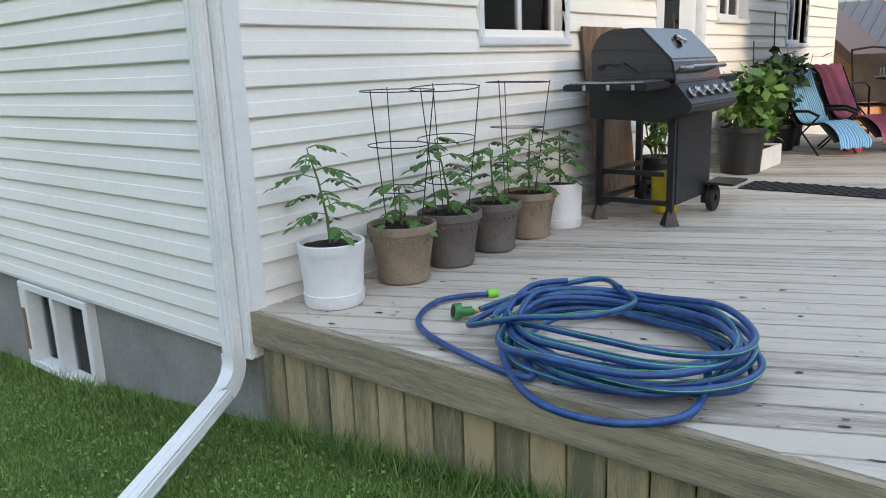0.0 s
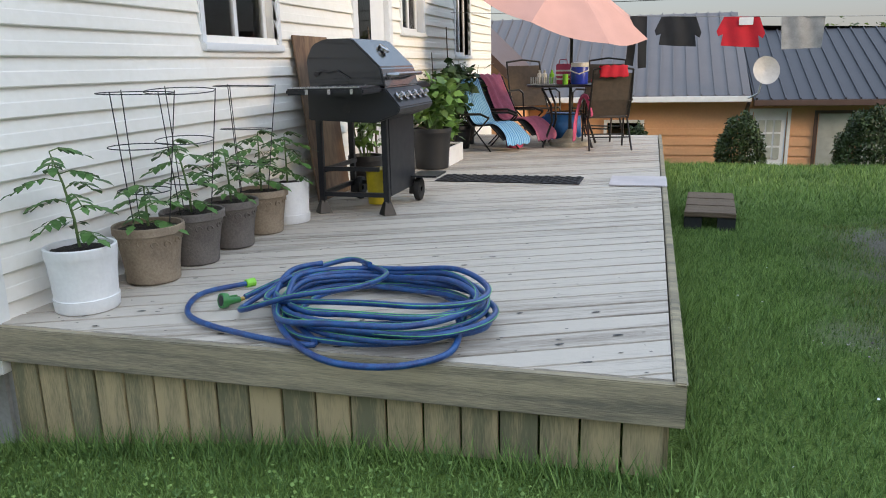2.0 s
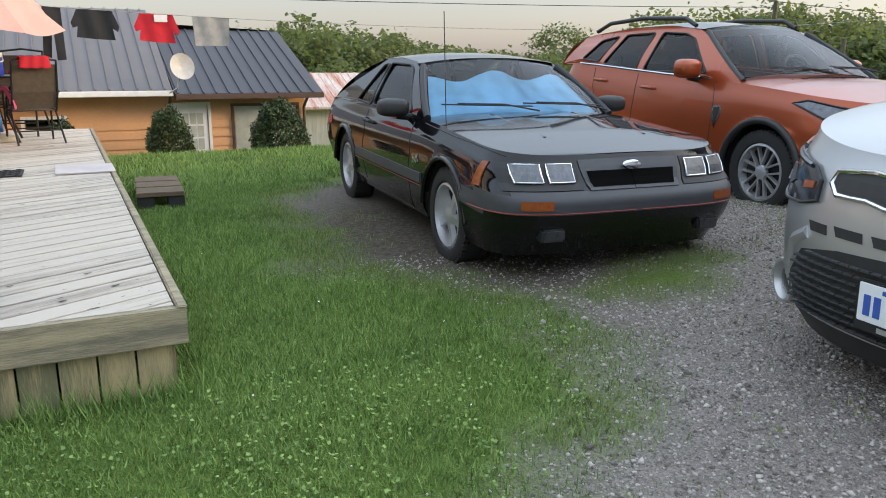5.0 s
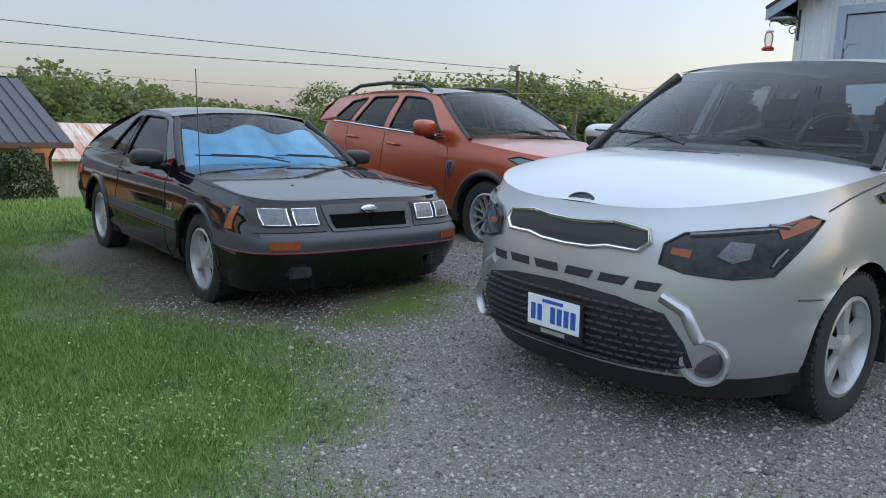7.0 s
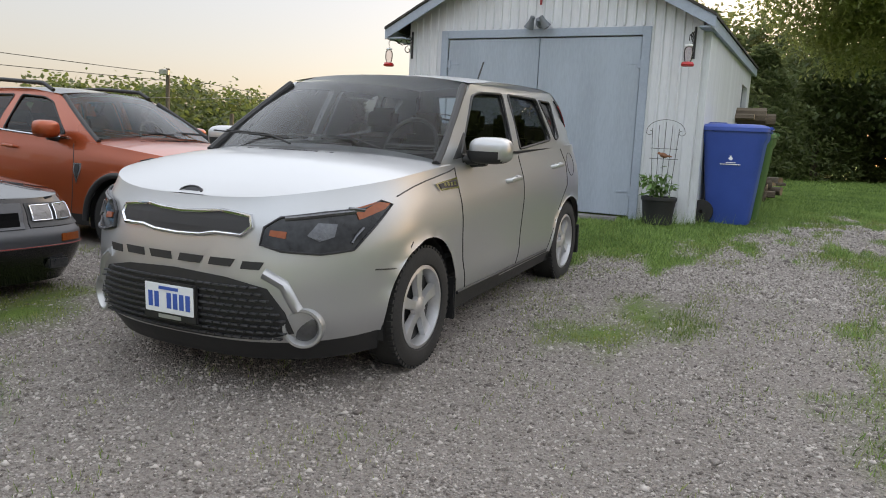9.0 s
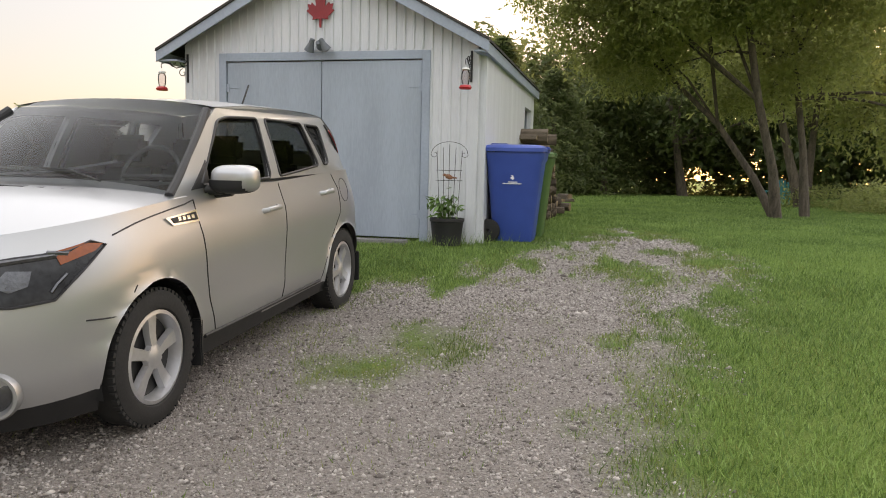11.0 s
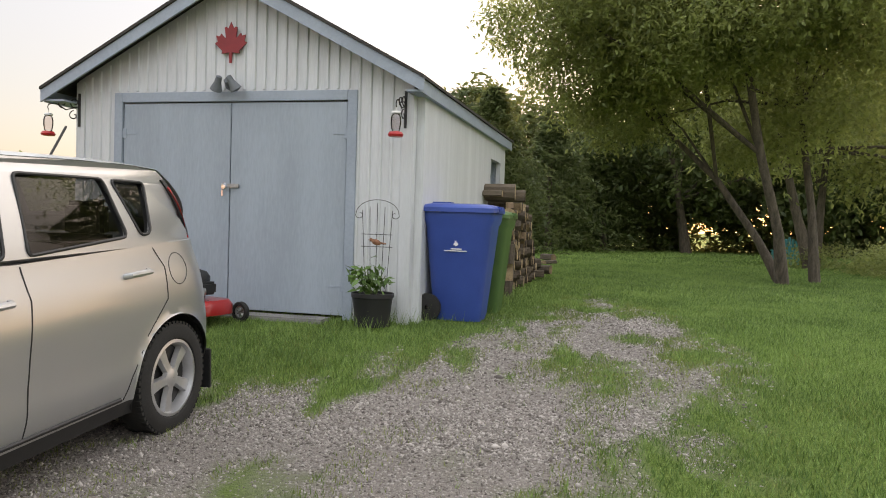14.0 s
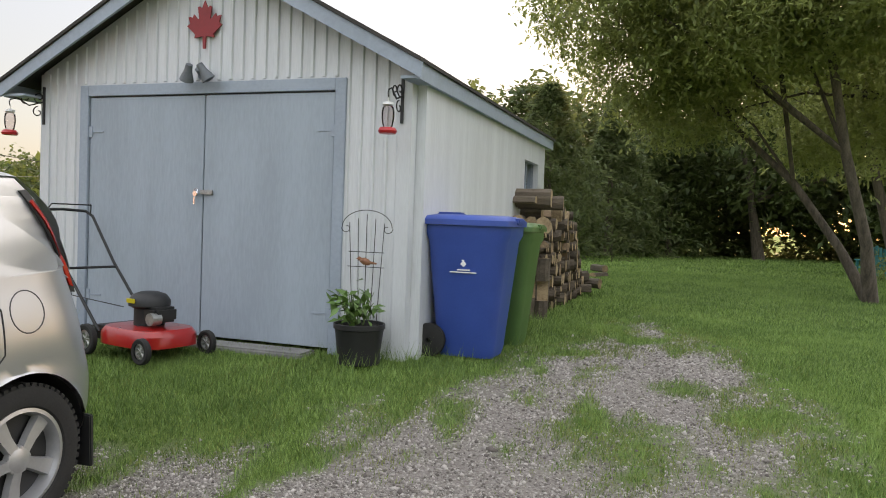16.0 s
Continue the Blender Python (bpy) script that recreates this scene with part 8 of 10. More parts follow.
p1 = pole(35.9, 30, -3.0, 4.9, 0.14, "dark wooden pole carrying a lamp and wires")
bm = bmesh.new()
bm_tube(bm, [(35.9, 30, 4.6), (35.3, 29.6, 4.75), (34.8, 29.3, 4.7)], 0.04, 6)
bm_lathe(bm, [(0.001, 0.0), (0.3, -0.05), (0.28, -0.3), (0.001, -0.36)], 16, Matrix.Translation((34.7, 29.2, 4.75)))
part("lamp", bm, M["zinc"], p1)
pole(42.0, 30, -3, 2.6, 0.16, "weathered wooden post in the field")
wr_ = thing("power_lines", "thin dark power lines crossing the sky", "power lines")
for za, zb, ya in ((7.0, 4.6, 42), (5.2, 4.2, 42)):
    bm = bmesh.new()
    pts = []
    for k in range(21):
        t = k / 20
        pts.append((-30 + 66 * t, ya + 6 - (ya + 6 - 30) * t, za + (zb - za) * t - 0.9 * 4 * t * (1 - t) * 0.6))
    bm_tube(bm, pts, 0.022, 4)
    part("wire", bm, M["iron"], wr_)
bm = bmesh.new()
bm_tube(bm, [(35.9 + 30 * t, 30 - 8 * t, 4.5 - 1.6 * t - 0.8 * t * (1 - t)) for t in [k / 10 for k in range(11)]], 0.022, 4)
part("wire", bm, M["iron"], wr_)
# blue garden chair at the lawn's far side
gc = thing("garden_chair", "turquoise slatted garden chair on far lawn", "chair", Matrix.Translation((27.2, -10.3, 0.42)) @ Matrix.Rotation(radians(100), 4, 'Z'))
M["turquoise"] = mat("turquoise_paint", (0.03, 0.30, 0.33), 0.5, var=0.08, scale=10, bump=0.05)
for k in range(5):
    bm = bmesh.new()
    bm_box(bm, -0.26 + k * 0.11, -0.17 + k * 0.11, 0.2, 0.23, 0.3, 1.0 - 0.05 * abs(k - 2), 0.01)
    part("back_slat", bm, M["turquoise"], gc)
bm = bmesh.new()
bm_box(bm, -0.28, 0.28, -0.3, 0.22, 0.32, 0.36)
part("seat", bm, M["turquoise"], gc)
for sx in (-0.3, 0.3):
    for sy in (-0.28, 0.2):
        bm = bmesh.new()
        bm_box(bm, sx - 0.03, sx + 0.03, sy - 0.03, sy + 0.03, -0.05, 0.55)
        part("leg", bm, M["turquoise"], gc)
    bm = bmesh.new()
    bm_box(bm, sx - 0.06, sx + 0.06, -0.35, 0.25, 0.55, 0.58)
    part("armrest", bm, M["turquoise"], gc)

# ---- house fittings ----
M.update({
    "houseglass": glass("window_glass", (0.8, 0.82, 0.85), clear=0.95),
    "pvc": mat("white_window_vinyl", (0.72, 0.75, 0.78), 0.4, var=0.04, scale=6, bump=0.02),
    "curt": mat("grey_curtain", (0.80, 0.81, 0.83), 0.9, var=0.2, scale=6, fine=30, stretch=(1, 8, 0.3), bump=0.2),
    "ply": mat("weathered_plywood", (0.27, 0.17, 0.10), 0.85, var=0.2, scale=4, fine=30, stretch=(1, 1, 0.3), bump=0.3, color2=(0.12, 0.07, 0.045)),
    "hose": mat("blue_hose", (0.012, 0.085, 0.25), 0.32, var=0.1, scale=20, fine=120, bump=0.1, color2=(0.012, 0.035, 0.14)),
    "hosegreen": mat("green_hose_stripe", (0.10, 0.45, 0.16), 0.4, var=0.1, scale=20, bump=0.0),
    "nozzle": mat("green_nozzle", (0.03, 0.20, 0.05), 0.35, var=0.1, scale=20, bump=0.0),
    "lime": mat("lime_plastic", (0.22, 0.60, 0.05), 0.4, var=0.05, bump=0.0),
    "brass": mat("brass", (0.55, 0.38, 0.12), 0.3, metal=0.9, var=0.1, scale=20, bump=0.0),
    "stonepot": mat("tan_stone_pot", (0.30, 0.235, 0.165), 0.8, var=0.15, scale=9, fine=80, bump=0.3, color2=(0.20, 0.15, 0.105)),
    "greypot": mat("grey_stone_pot", (0.155, 0.135, 0.12), 0.8, var=0.15, scale=9, fine=80, bump=0.3, color2=(0.10, 0.085, 0.075)),
    "bbq": mat("black_powder_coat", (0.010, 0.011, 0.014), 0.42, var=0.1, scale=12, fine=200, bump=0.05, dist=0.001),
    "bbqlid": mat("black_enamel", (0.010, 0.011, 0.014), 0.2, var=0.05, scale=12, bump=0.0, coat=0.6),
    "steel": mat("stainless_steel", (0.5, 0.5, 0.51), 0.25, metal=1.0, var=0.05, scale=10, bump=0.0),
    "tomato": mat("tomato_leaf", (0.075, 0.18, 0.04), 0.5, var=0.2, scale=20, bump=0, island=0.4, color2=(0.035, 0.10, 0.02)),
    "mat": mat("dark_rubber_mat", (0.025, 0.024, 0.026), 0.8, var=0.2, scale=15, fine=70, bump=0.6),
    "palepad": mat("pale_pink_pad", (0.55, 0.49, 0.48), 0.8, var=0.08, scale=4, fine=40, bump=0.1),
    "mesh_cloth": mat("brown_sling_fabric", (0.10, 0.072, 0.05), 0.8, var=0.15, scale=20, fine=160, bump=0.2),
    "frame_dark": mat("dark_bronze_frame", (0.03, 0.024, 0.02), 0.4, metal=0.3, var=0.1, scale=20, bump=0.0),
    "pink": mat("pink_towel", (0.62, 0.10, 0.20), 0.95, var=0.1, scale=10, fine=180, bump=0.5),
    "coral": mat("coral_towel", (0.68, 0.20, 0.30), 0.95, var=0.1, scale=10, fine=180, bump=0.5),
    "redcloth": mat("red_cloth", (0.55, 0.015, 0.03), 0.9, var=0.1, scale=10, fine=120, bump=0.3),
    "blackcloth": mat("black_cloth", (0.02, 0.022, 0.026), 0.9, var=0.2, scale=10, fine=120, bump=0.3),
    "greycloth": mat("grey_cloth", (0.33, 0.33, 0.33), 0.9, var=0.15, scale=10, fine=120, bump=0.3),
    "canopy": mat("faded_pink_canopy", (0.56, 0.31, 0.26), 0.85, var=0.06, scale=3, fine=150, bump=0.1),
    "bluebag": mat("blue_bag", (0.02, 0.13, 0.38), 0.5, var=0.15, scale=8, fine=30, bump=0.3),
    "bluejug": mat("blue_jug", (0.015, 0.045, 0.42), 0.35, var=0.05, bump=0.0),
    "step": mat("old_step_wood", (0.16, 0.11, 0.07), 0.9, var=0.2, scale=6, fine=40, stretch=(1, 6, 6), bump=0.5),
})
# striped towel: bands along its length
bs_ = mat("blue_striped_towel", (0.10, 0.36, 0.62), 0.95, var=0.1, scale=10, fine=180, bump=0.5)
nt = bs_.node_tree
wv = nt.nodes.new("ShaderNodeTexWave")
wv.inputs["Scale"].default_value, wv.inputs["Distortion"].default_value = 5.0, 0.6
wv.bands_direction = 'X'
uvn = nt.nodes.new("ShaderNodeTexCoord")
nt.links.new(uvn.outputs["UV"], wv.inputs[0])
rp_ = nt.nodes.new("ShaderNodeValToRGB")
rp_.color_ramp.elements[0].color, rp_.color_ramp.elements[1].color = (0.03, 0.22, 0.50, 1), (0.34, 0.62, 0.80, 1)
nt.links.new(wv.outputs[0], rp_.inputs[0])
nt.links.new(rp_.outputs[0], nt.nodes["Principled BSDF"].inputs["Base Color"])
M["bluetowel"] = bs_


def house_window(name, y0, y1, z0, z1, label):
    w = thing(name, label, "window", kind="structure")
    f = 0.055
    bm = bmesh.new()
    for a in ((y0 - f, y1 + f, z1, z1 + f), (y0 - f, y0, z0, z1), (y1, y1 + f, z0, z1)):
        bm_box(bm, HX - 0.08, HX + 0.035, a[0], a[1], a[2], a[3], 0.006)
    part("window_frame", bm, M["pvc"], w)
    bm = bmesh.new()
    bm_box(bm, HX - 0.08, HX + 0.055, y0 - f, y1 + f, z0 - 0.05, z0, 0.008)
    part("window_sill", bm, M["pvc"], w)
    mid_ = (y0 + y1) / 2
    for k, (a, b) in enumerate(((y0 + 0.003, mid_ + 0.02), (mid_ - 0.02, y1 - 0.003))):
        bm = bmesh.new()
        xo = HX - 0.03 - 0.025 * k
        for q in ((a, b, z1 - 0.045, z1 - 0.002), (a, b, z0 + 0.002, z0 + 0.045), (a, a + 0.04, z0 + 0.045, z1 - 0.045), (b - 0.04, b, z0 + 0.045, z1 - 0.045)):
            bm_box(bm, xo - 0.02, xo, q[0], q[1], q[2], q[3])
        s = part("sash", bm, M["pvc"], w)
        bm = bmesh.new()
        bm_box(bm, xo - 0.012, xo - 0.008, a + 0.04, b - 0.04, z0 + 0.045, z1 - 0.045)
        p = part("pane", bm, M["houseglass"], s)
        p.visible_shadow = False
    bm = bmesh.new()
    n = 40
    A_ = [bm.verts.new((HX - 0.105 + 0.012 * math.sin(k * 1.4), y0 + (y1 - y0) * k / n, z0)) for k in range(n + 1)]
    B_ = [bm.verts.new((HX - 0.105 + 0.012 * math.sin(k * 1.4), y0 + (y1 - y0) * k / n, z1)) for k in range(n + 1)]
    for k in range(n):
        if k < 0.42 * n or k > 0.5 * n:
            bm.faces.new((A_[k], A_[k + 1], B_[k + 1], B_[k]))
    part("curtain", bm, M["curt"], w, smooth=True)


house_window("window_1", *W1, "white vinyl sliding window with grey curtain")
house_window("window_2", *W2, "small white vinyl window beyond the door")
house_window("window_3", *W3, "white vinyl window near the house corner")
dr = thing("door_1", "closed white house door opening onto deck", "door", kind="structure")
bm = bmesh.new()
bm_box(bm, HX - 0.06, HX - 0.02, DOOR[0] + 0.05, DOOR[1] - 0.05, DOOR[2], DOOR[3] - 0.05, 0.005)
leaf = part("door_leaf", bm, M["pvc"], dr)
bm = bmesh.new()
bm_box(bm, HX - 0.02, HX - 0.014, DOOR[0] + 0.2, DOOR[0] + 0.5, 1.25, 2.25)
part("pane", bm, M["tintglass"], leaf)
bm = bmesh.new()
for a in ((DOOR[0] - 0.06, DOOR[0] + 0.045, DOOR[2], DOOR[3] + 0.06), (DOOR[1] - 0.045, DOOR[1] + 0.06, DOOR[2], DOOR[3] + 0.06), (DOOR[0] + 0.045, DOOR[1] - 0.045, DOOR[3] - 0.045, DOOR[3] + 0.06)):
    bm_box(bm, HX - 0.08, HX + 0.035, a[0], a[1], a[2], a[3], 0.005)
part("door_frame", bm, M["pvc"], dr)
bm = bmesh.new()
bm_tube(bm, [(HX - 0.02, DOOR[1] - 0.12, 1.35), (HX + 0.03, DOOR[1] - 0.12, 1.35), (HX + 0.03, DOOR[1] - 0.22, 1.35)], 0.012, 8)
part("door_handle", bm, M["zinc"], leaf)
# corner posts and lower trim
bm = bmesh.new()
bm_box(bm, HX - 0.085, HX + 0.03, HY - 0.032, HY - 0.002, 0.13, EAVE, 0.006), bm_box(bm, HX + 0.002, HX + 0.032, HY - 0.004, HY + 0.085, 0.13, EAVE, 0.006)
solo("corner_trim", bm, M["trimwhite"], "white vinyl corner post", "trim", kind="structure")
bm = bmesh.new()
bm_box(bm, HX - 7, HX - 0.09, HY - 0.024, HY, 0.145, 0.165)
solo("starter_trim", bm, M["trimwhite"], "white starter strip below siding", "trim", kind="structure")
# basement window
bw = thing("window_4", "white basement slider window with blinds", "window", kind="structure")
bm = bmesh.new()
x0, x1, z0, z1 = BW
for a in ((x0, x1, z1 - 0.05, z1), (x0, x1, z0, z0 + 0.05), (x0, x0 + 0.1, z0 + 0.05, z1 - 0.05), (x1 - 0.05, x1, z0 + 0.05, z1 - 0.05), ((x0 + x1) / 2 - 0.02, (x0 + x1) / 2 + 0.03, z0 + 0.05, z1 - 0.05)):
    bm_box(bm, a[0], a[1], HY - 0.03, HY + 0.12, a[2], a[3], 0.005)
part("window_frame", bm, M["trimwhite"], bw)
bm = bmesh.new()
bm_box(bm, x0 + 0.05, x1 - 0.05, HY + 0.06, HY + 0.064, z0 + 0.05, z1 - 0.05)
part("pane", bm, M["houseglass"], bw)
for k in range(16):
    bm = bmesh.new()
    bm_box(bm, x0 + 0.06, x1 - 0.06, HY + 0.13, HY + 0.15, z0 + 0.06 + k * 0.03, z0 + 0.066 + k * 0.03)
    part("blind_slat", bm, M["curt"], bw)
bm = bmesh.new()
bm_box(bm, x0 + 0.02, x0 + 0.06, HY - 0.036, HY - 0.029, z0 + 0.12, z1 - 0.18)
part("peeling_patch", bm, M["ply"], bw, "bare wood where paint peels")
# downspout
sp_ = thing("downspout", "white ribbed aluminium downspout at house corner", "downspout")


def rect_pipe(bm, pts, w, d, ribs=3):
    """A fluted box pipe through points in a vertical plane."""
    P = [Vector(p) for p in pts]
    prof = []
    for side in range(4):
        for k in range(8):
            t = k / 8
            fl = 0.004 * math.sin(t * math.pi * 2 * ribs) if ribs else 0
            prof.append([(-w + 2 * w * t, -d - fl), (w + fl, -d + 2 * d * t), (w - 2 * w * t, d + fl), (-w - fl, d - 2 * d * t)][side])
    rings = []
    side_v = None
    for i, p in enumerate(P):
        d_ = ((P[min(i + 1, len(P) - 1)] - P[max(i - 1, 0)])).normalized()
        s = side_v or Vector((1, 0, 0))
        s = (s - d_ * s.dot(d_)).normalized()
        side_v = s
        n = d_.cross(s)
        rings.append([bm.verts.new(p + s * a + n * b) for a, b in prof])
    for A_, B_ in zip(rings, rings[1:]):
        for k in range(len(prof)):
            bm.faces.new((A_[k], A_[(k + 1) % len(prof)], B_[(k + 1) % len(prof)], B_[k]))


SX = HX - 0.05
bm = bmesh.new()
rect_pipe(bm, [(SX, HY - 0.065, EAVE), (SX, HY - 0.065, 1.5), (SX, HY - 0.065, 0.14)], 0.036, 0.03)
part("upright", bm, M["alu"], sp_, smooth=30)
gz = ground_z(-2.4, 1.25) + 0.08
bm = bmesh.new()
el = [(SX, HY - 0.065, 0.16), (SX, HY - 0.065, 0.11), (SX + 0.008, HY - 0.085, 0.065), (SX + 0.03, HY - 0.125, 0.035), (SX + 0.06, HY - 0.18, 0.015)]
rect_pipe(bm, el, 0.041, 0.035, 4)
part("elbow", bm, M["alu"], sp_, smooth=30)
bm = bmesh.new()
rect_pipe(bm, [(SX + 0.055, HY - 0.17, 0.018), (SX + 0.2, HY - 0.45, -0.03), (-2.27, 1.15, -0.07)], 0.037, 0.031)
part("spout", bm, M["alu"], sp_, smooth=30)

# ---- deck things ----
DZ = DECK_Z + 0.003


def tomato(x, y, z, h, n, lean=(0, 0)):
    p = thing("tomato_plant", "young green tomato plant growing in pot", "tomato plant", Matrix.Translation((x, y, z)), group="tomato plants")
    bm = bmesh.new()
    stem = [Vector((lean[0] * t * t, lean[1] * t * t, h * t)) for t in (0, 0.35, 0.7, 1.0)]
    bm_tube(bm, stem, 0.006, 6, taper=[1.2, 1, 0.8, 0.4])
    V, F = [], []
    for k in range(n):
        t = 0.22 + 0.78 * k / (n - 1)
        a = k * 2.4 + random.uniform(-0.3, 0.3)
        base = Vector((lean[0] * t * t, lean[1] * t * t, h * t))
        L = 0.165 * (1.1 - 0.45 * abs(t - 0.6)) * (0.75 if t > 0.9 else 1) * random.uniform(0.8, 1.15)
        d = Vector((math.cos(a), math.sin(a), 0))
        pts = [base + d * L * s + Vector((0, 0, L * (0.55 * s - 0.75 * s * s))) for s in (0, 0.33, 0.66, 1.0)]
        bm_tube(bm, pts, 0.0028, 4)
        for s in (0.35, 0.55, 0.75, 0.95):
            c = base + d * L * s + Vector((0, 0, L * (0.55 * s - 0.75 * s * s)))
            sd = Vector((-d.y, d.x, 0))
            for sg in ((-1, 1) if s < 0.9 else (0,)):
                dl = (d * (0.5 if sg else 1) + sd * sg * 0.9 + Vector((0, 0, -0.35))).normalized()
                ll = random.uniform(0.052, 0.082) * (1 if s > 0.4 else 0.7)
                ws = dl.cross(Vector((0, 0, 1))).normalized() * ll * 0.33
                i0 = len(V)
                V += [c, c + dl * ll * 0.3 + ws, c + dl * ll * 0.45 + ws * 0.65, c + dl * ll * 0.65 + ws * 0.8, c + dl * ll - Vector((0, 0, 0.01)), c + dl * ll * 0.65 - ws * 0.8, c + dl * ll * 0.45 - ws * 0.65, c + dl * ll * 0.3 - ws]
                F.append(tuple(range(i0, i0 + 8)))
    part("stem", bm, M["stem"], p)
    me_ = bpy.data.meshes.new("leaves")
    me_.from_pydata([tuple(v) for v in V], [], F)
    me_.materials.append(M["tomato"])
    o = new("leaves", me_)
    o.parent = p


def cage(x, y, z, h, r0, r1, lean):
    c = thing("tomato_cage", "dark wire tomato cage standing in pot", "tomato cage", Matrix.Translation((x, y, z)) @ Matrix.Rotation(lean[0], 4, 'X') @ Matrix.Rotation(lean[1], 4, 'Y'), group="tomato cages")
    for t in (0.3, 0.62, 1.0):
        r = r0 + (r1 - r0) * t
        bm = bmesh.new()
        bm_tube(bm, [(r * math.cos(a), r * math.sin(a), h * t) for a in [2 * math.pi * k / 32 for k in range(32)]], 0.0028, 5, True)
        part("ring", bm, M["iron"], c)
    for k in range(3):
        a = 2 * math.pi * k / 3 + 0.5
        bm = bmesh.new()
        bm_tube(bm, [(r0 * 0.85 * math.cos(a), r0 * 0.85 * math.sin(a), -0.1), (r1 * math.cos(a), r1 * math.sin(a), h + 0.01)], 0.0028, 5)
        part("leg", bm, M["iron"], c)


POTS = [(-2.385, 2.27, 0.150, 0.285, "white", 0.86, 0.46), (-2.37, 2.72, 0.170, 0.285, "stonepot", 0.76, 0.24), (-2.36, 3.08, 0.170, 0.285, "greypot", 0.72, 0.42), (-2.35, 3.46, 0.155, 0.275, "greypot", 0.74, 0.36), (-2.36, 3.84, 0.165, 0.275, "stonepot", 0.74, 0.40), (-2.35, 4.18, 0.140, 0.28, "white", 0.95, 0.36)]
LAB = {"white": "white plastic pot with tomato seedling", "stonepot": "tan ornamented resin pot holding tomato plant", "greypot": "dark grey ornamented resin pot holding tomato"}
random.seed(11)
for i, (x, y, r, h, mt, tp, ph) in enumerate(POTS):
    p = pot("flower_pot", LAB[mt], x, y, DZ, r, h, M[mt], tp, 0.022 if mt != "white" else 0.004, "pots along the wall", bands=((0.72, 15),) if mt != "white" else ())
    if mt == "white":
        bm = bmesh.new()
        bm_lathe(bm, [(r * tp + 0.001, 0.0), (r * tp + 0.005, 0.006), (r * (tp + (1 - tp) * 0.2) + 0.005, 0.058), (r * (tp + (1 - tp) * 0.2) - 0.004, 0.060)], 40)
        part("saucer", bm, M["white"], p, smooth=40)
    tomato(x, y, DZ + h - 0.05, ph, 12 if ph > 0.3 else 8, (random.uniform(-0.03, 0.03), -0.08 if i in (0, 2) else random.uniform(-0.04, 0.04)))
cage(-2.37, 2.72, DZ + 0.25, 0.66, 0.10, 0.175, (0.0, 0.02))
cage(-2.36, 3.08, DZ + 0.25, 0.66, 0.10, 0.175, (0.06, 0.04))
cage(-2.36, 3.70, DZ + 0.25, 0.66, 0.11, 0.18, (-0.05, 0.0))

# barbecue
bq = thing("barbecue", "black gas barbecue with closed lid on deck", "barbecue", Matrix.Translation((0, 0, DZ)))
BX0, BX1, BY0, BY1 = -2.24, -1.76, 4.5, 5.08
for x in (BX0, BX1):
    for y in (BY0, BY1):
        bm = bmesh.new()
        bm_box(bm, x - 0.02, x + 0.02, y - 0.02, y + 0.02, 0.05, 0.68, 0.003)
        lg_ = part("leg", bm, M["bbq"], bq)
        bm = bmesh.new()
        if y == BY0:
            bm_cyl(bm, (x, y, 0.0), (x, y, 0.09), 0.065, 0.03, 4)
            part("foot", bm, M["bbq"], lg_)
        else:
            bm_lathe(bm, [(0.02, -0.02), (0.06, -0.025), (0.085, -0.02), (0.09, 0), (0.085, 0.02), (0.06, 0.025), (0.02, 0.02)], 28, Matrix.Translation((x + 0.055, y, 0.09)) @ Matrix.Rotation(radians(90), 4, 'Y'))
            part("wheel", bm, M["tyre"], lg_, smooth=40)
bm = bmesh.new()
for a in ((BX0, BX1, BY0 - 0.015, BY0 + 0.015), (BX0, BX1, BY1 - 0.015, BY1 + 0.015), (BX0 - 0.015, BX0 + 0.015, BY0, BY1), (BX1 - 0.015, BX1 + 0.015, BY0, BY1)):
    bm_box(bm, a[0], a[1], a[2], a[3], 0.12, 0.15)
part("bottom_frame", bm, M["bbq"], bq)
bm = bmesh.new()
bm_box(bm, BX0 + 0.01, BX0 + 0.035, BY0, BY1, 0.29, 0.32), bm_box(bm, BX0, BX1 - 0.05, BY0 - 0.01, BY0 + 0.01, 0.3, 0.33)
part("cross_rail", bm, M["bbq"], bq)
bm = bmesh.new()
bm_box(bm, BX1 - 0.008, BX1 + 0.024, BY0 + 0.022, BY1 - 0.02, 0.13, 0.66, 0.004)
part("front_panel", bm, M["bbq"], bq)
bm = bmesh.new()
bm_box(bm, BX1 + 0.02, BX1 + 0.22, BY1 - 0.1, BY1 + 0.18, 0.19, 0.205)
part("folding_shelf", bm, M["bbq"], bq)
def prism(bm, prof, y0, y1):
    a = [bm.verts.new((x, y0, z)) for x, z in prof]
    b = [bm.verts.new((x, y1, z)) for x, z in prof]
    n = len(prof)
    for i in range(n):
        bm.faces.new((a[i], a[(i + 1) % n], b[(i + 1) % n], b[i]))
    bm.faces.new(a), bm.faces.new(b[::-1])


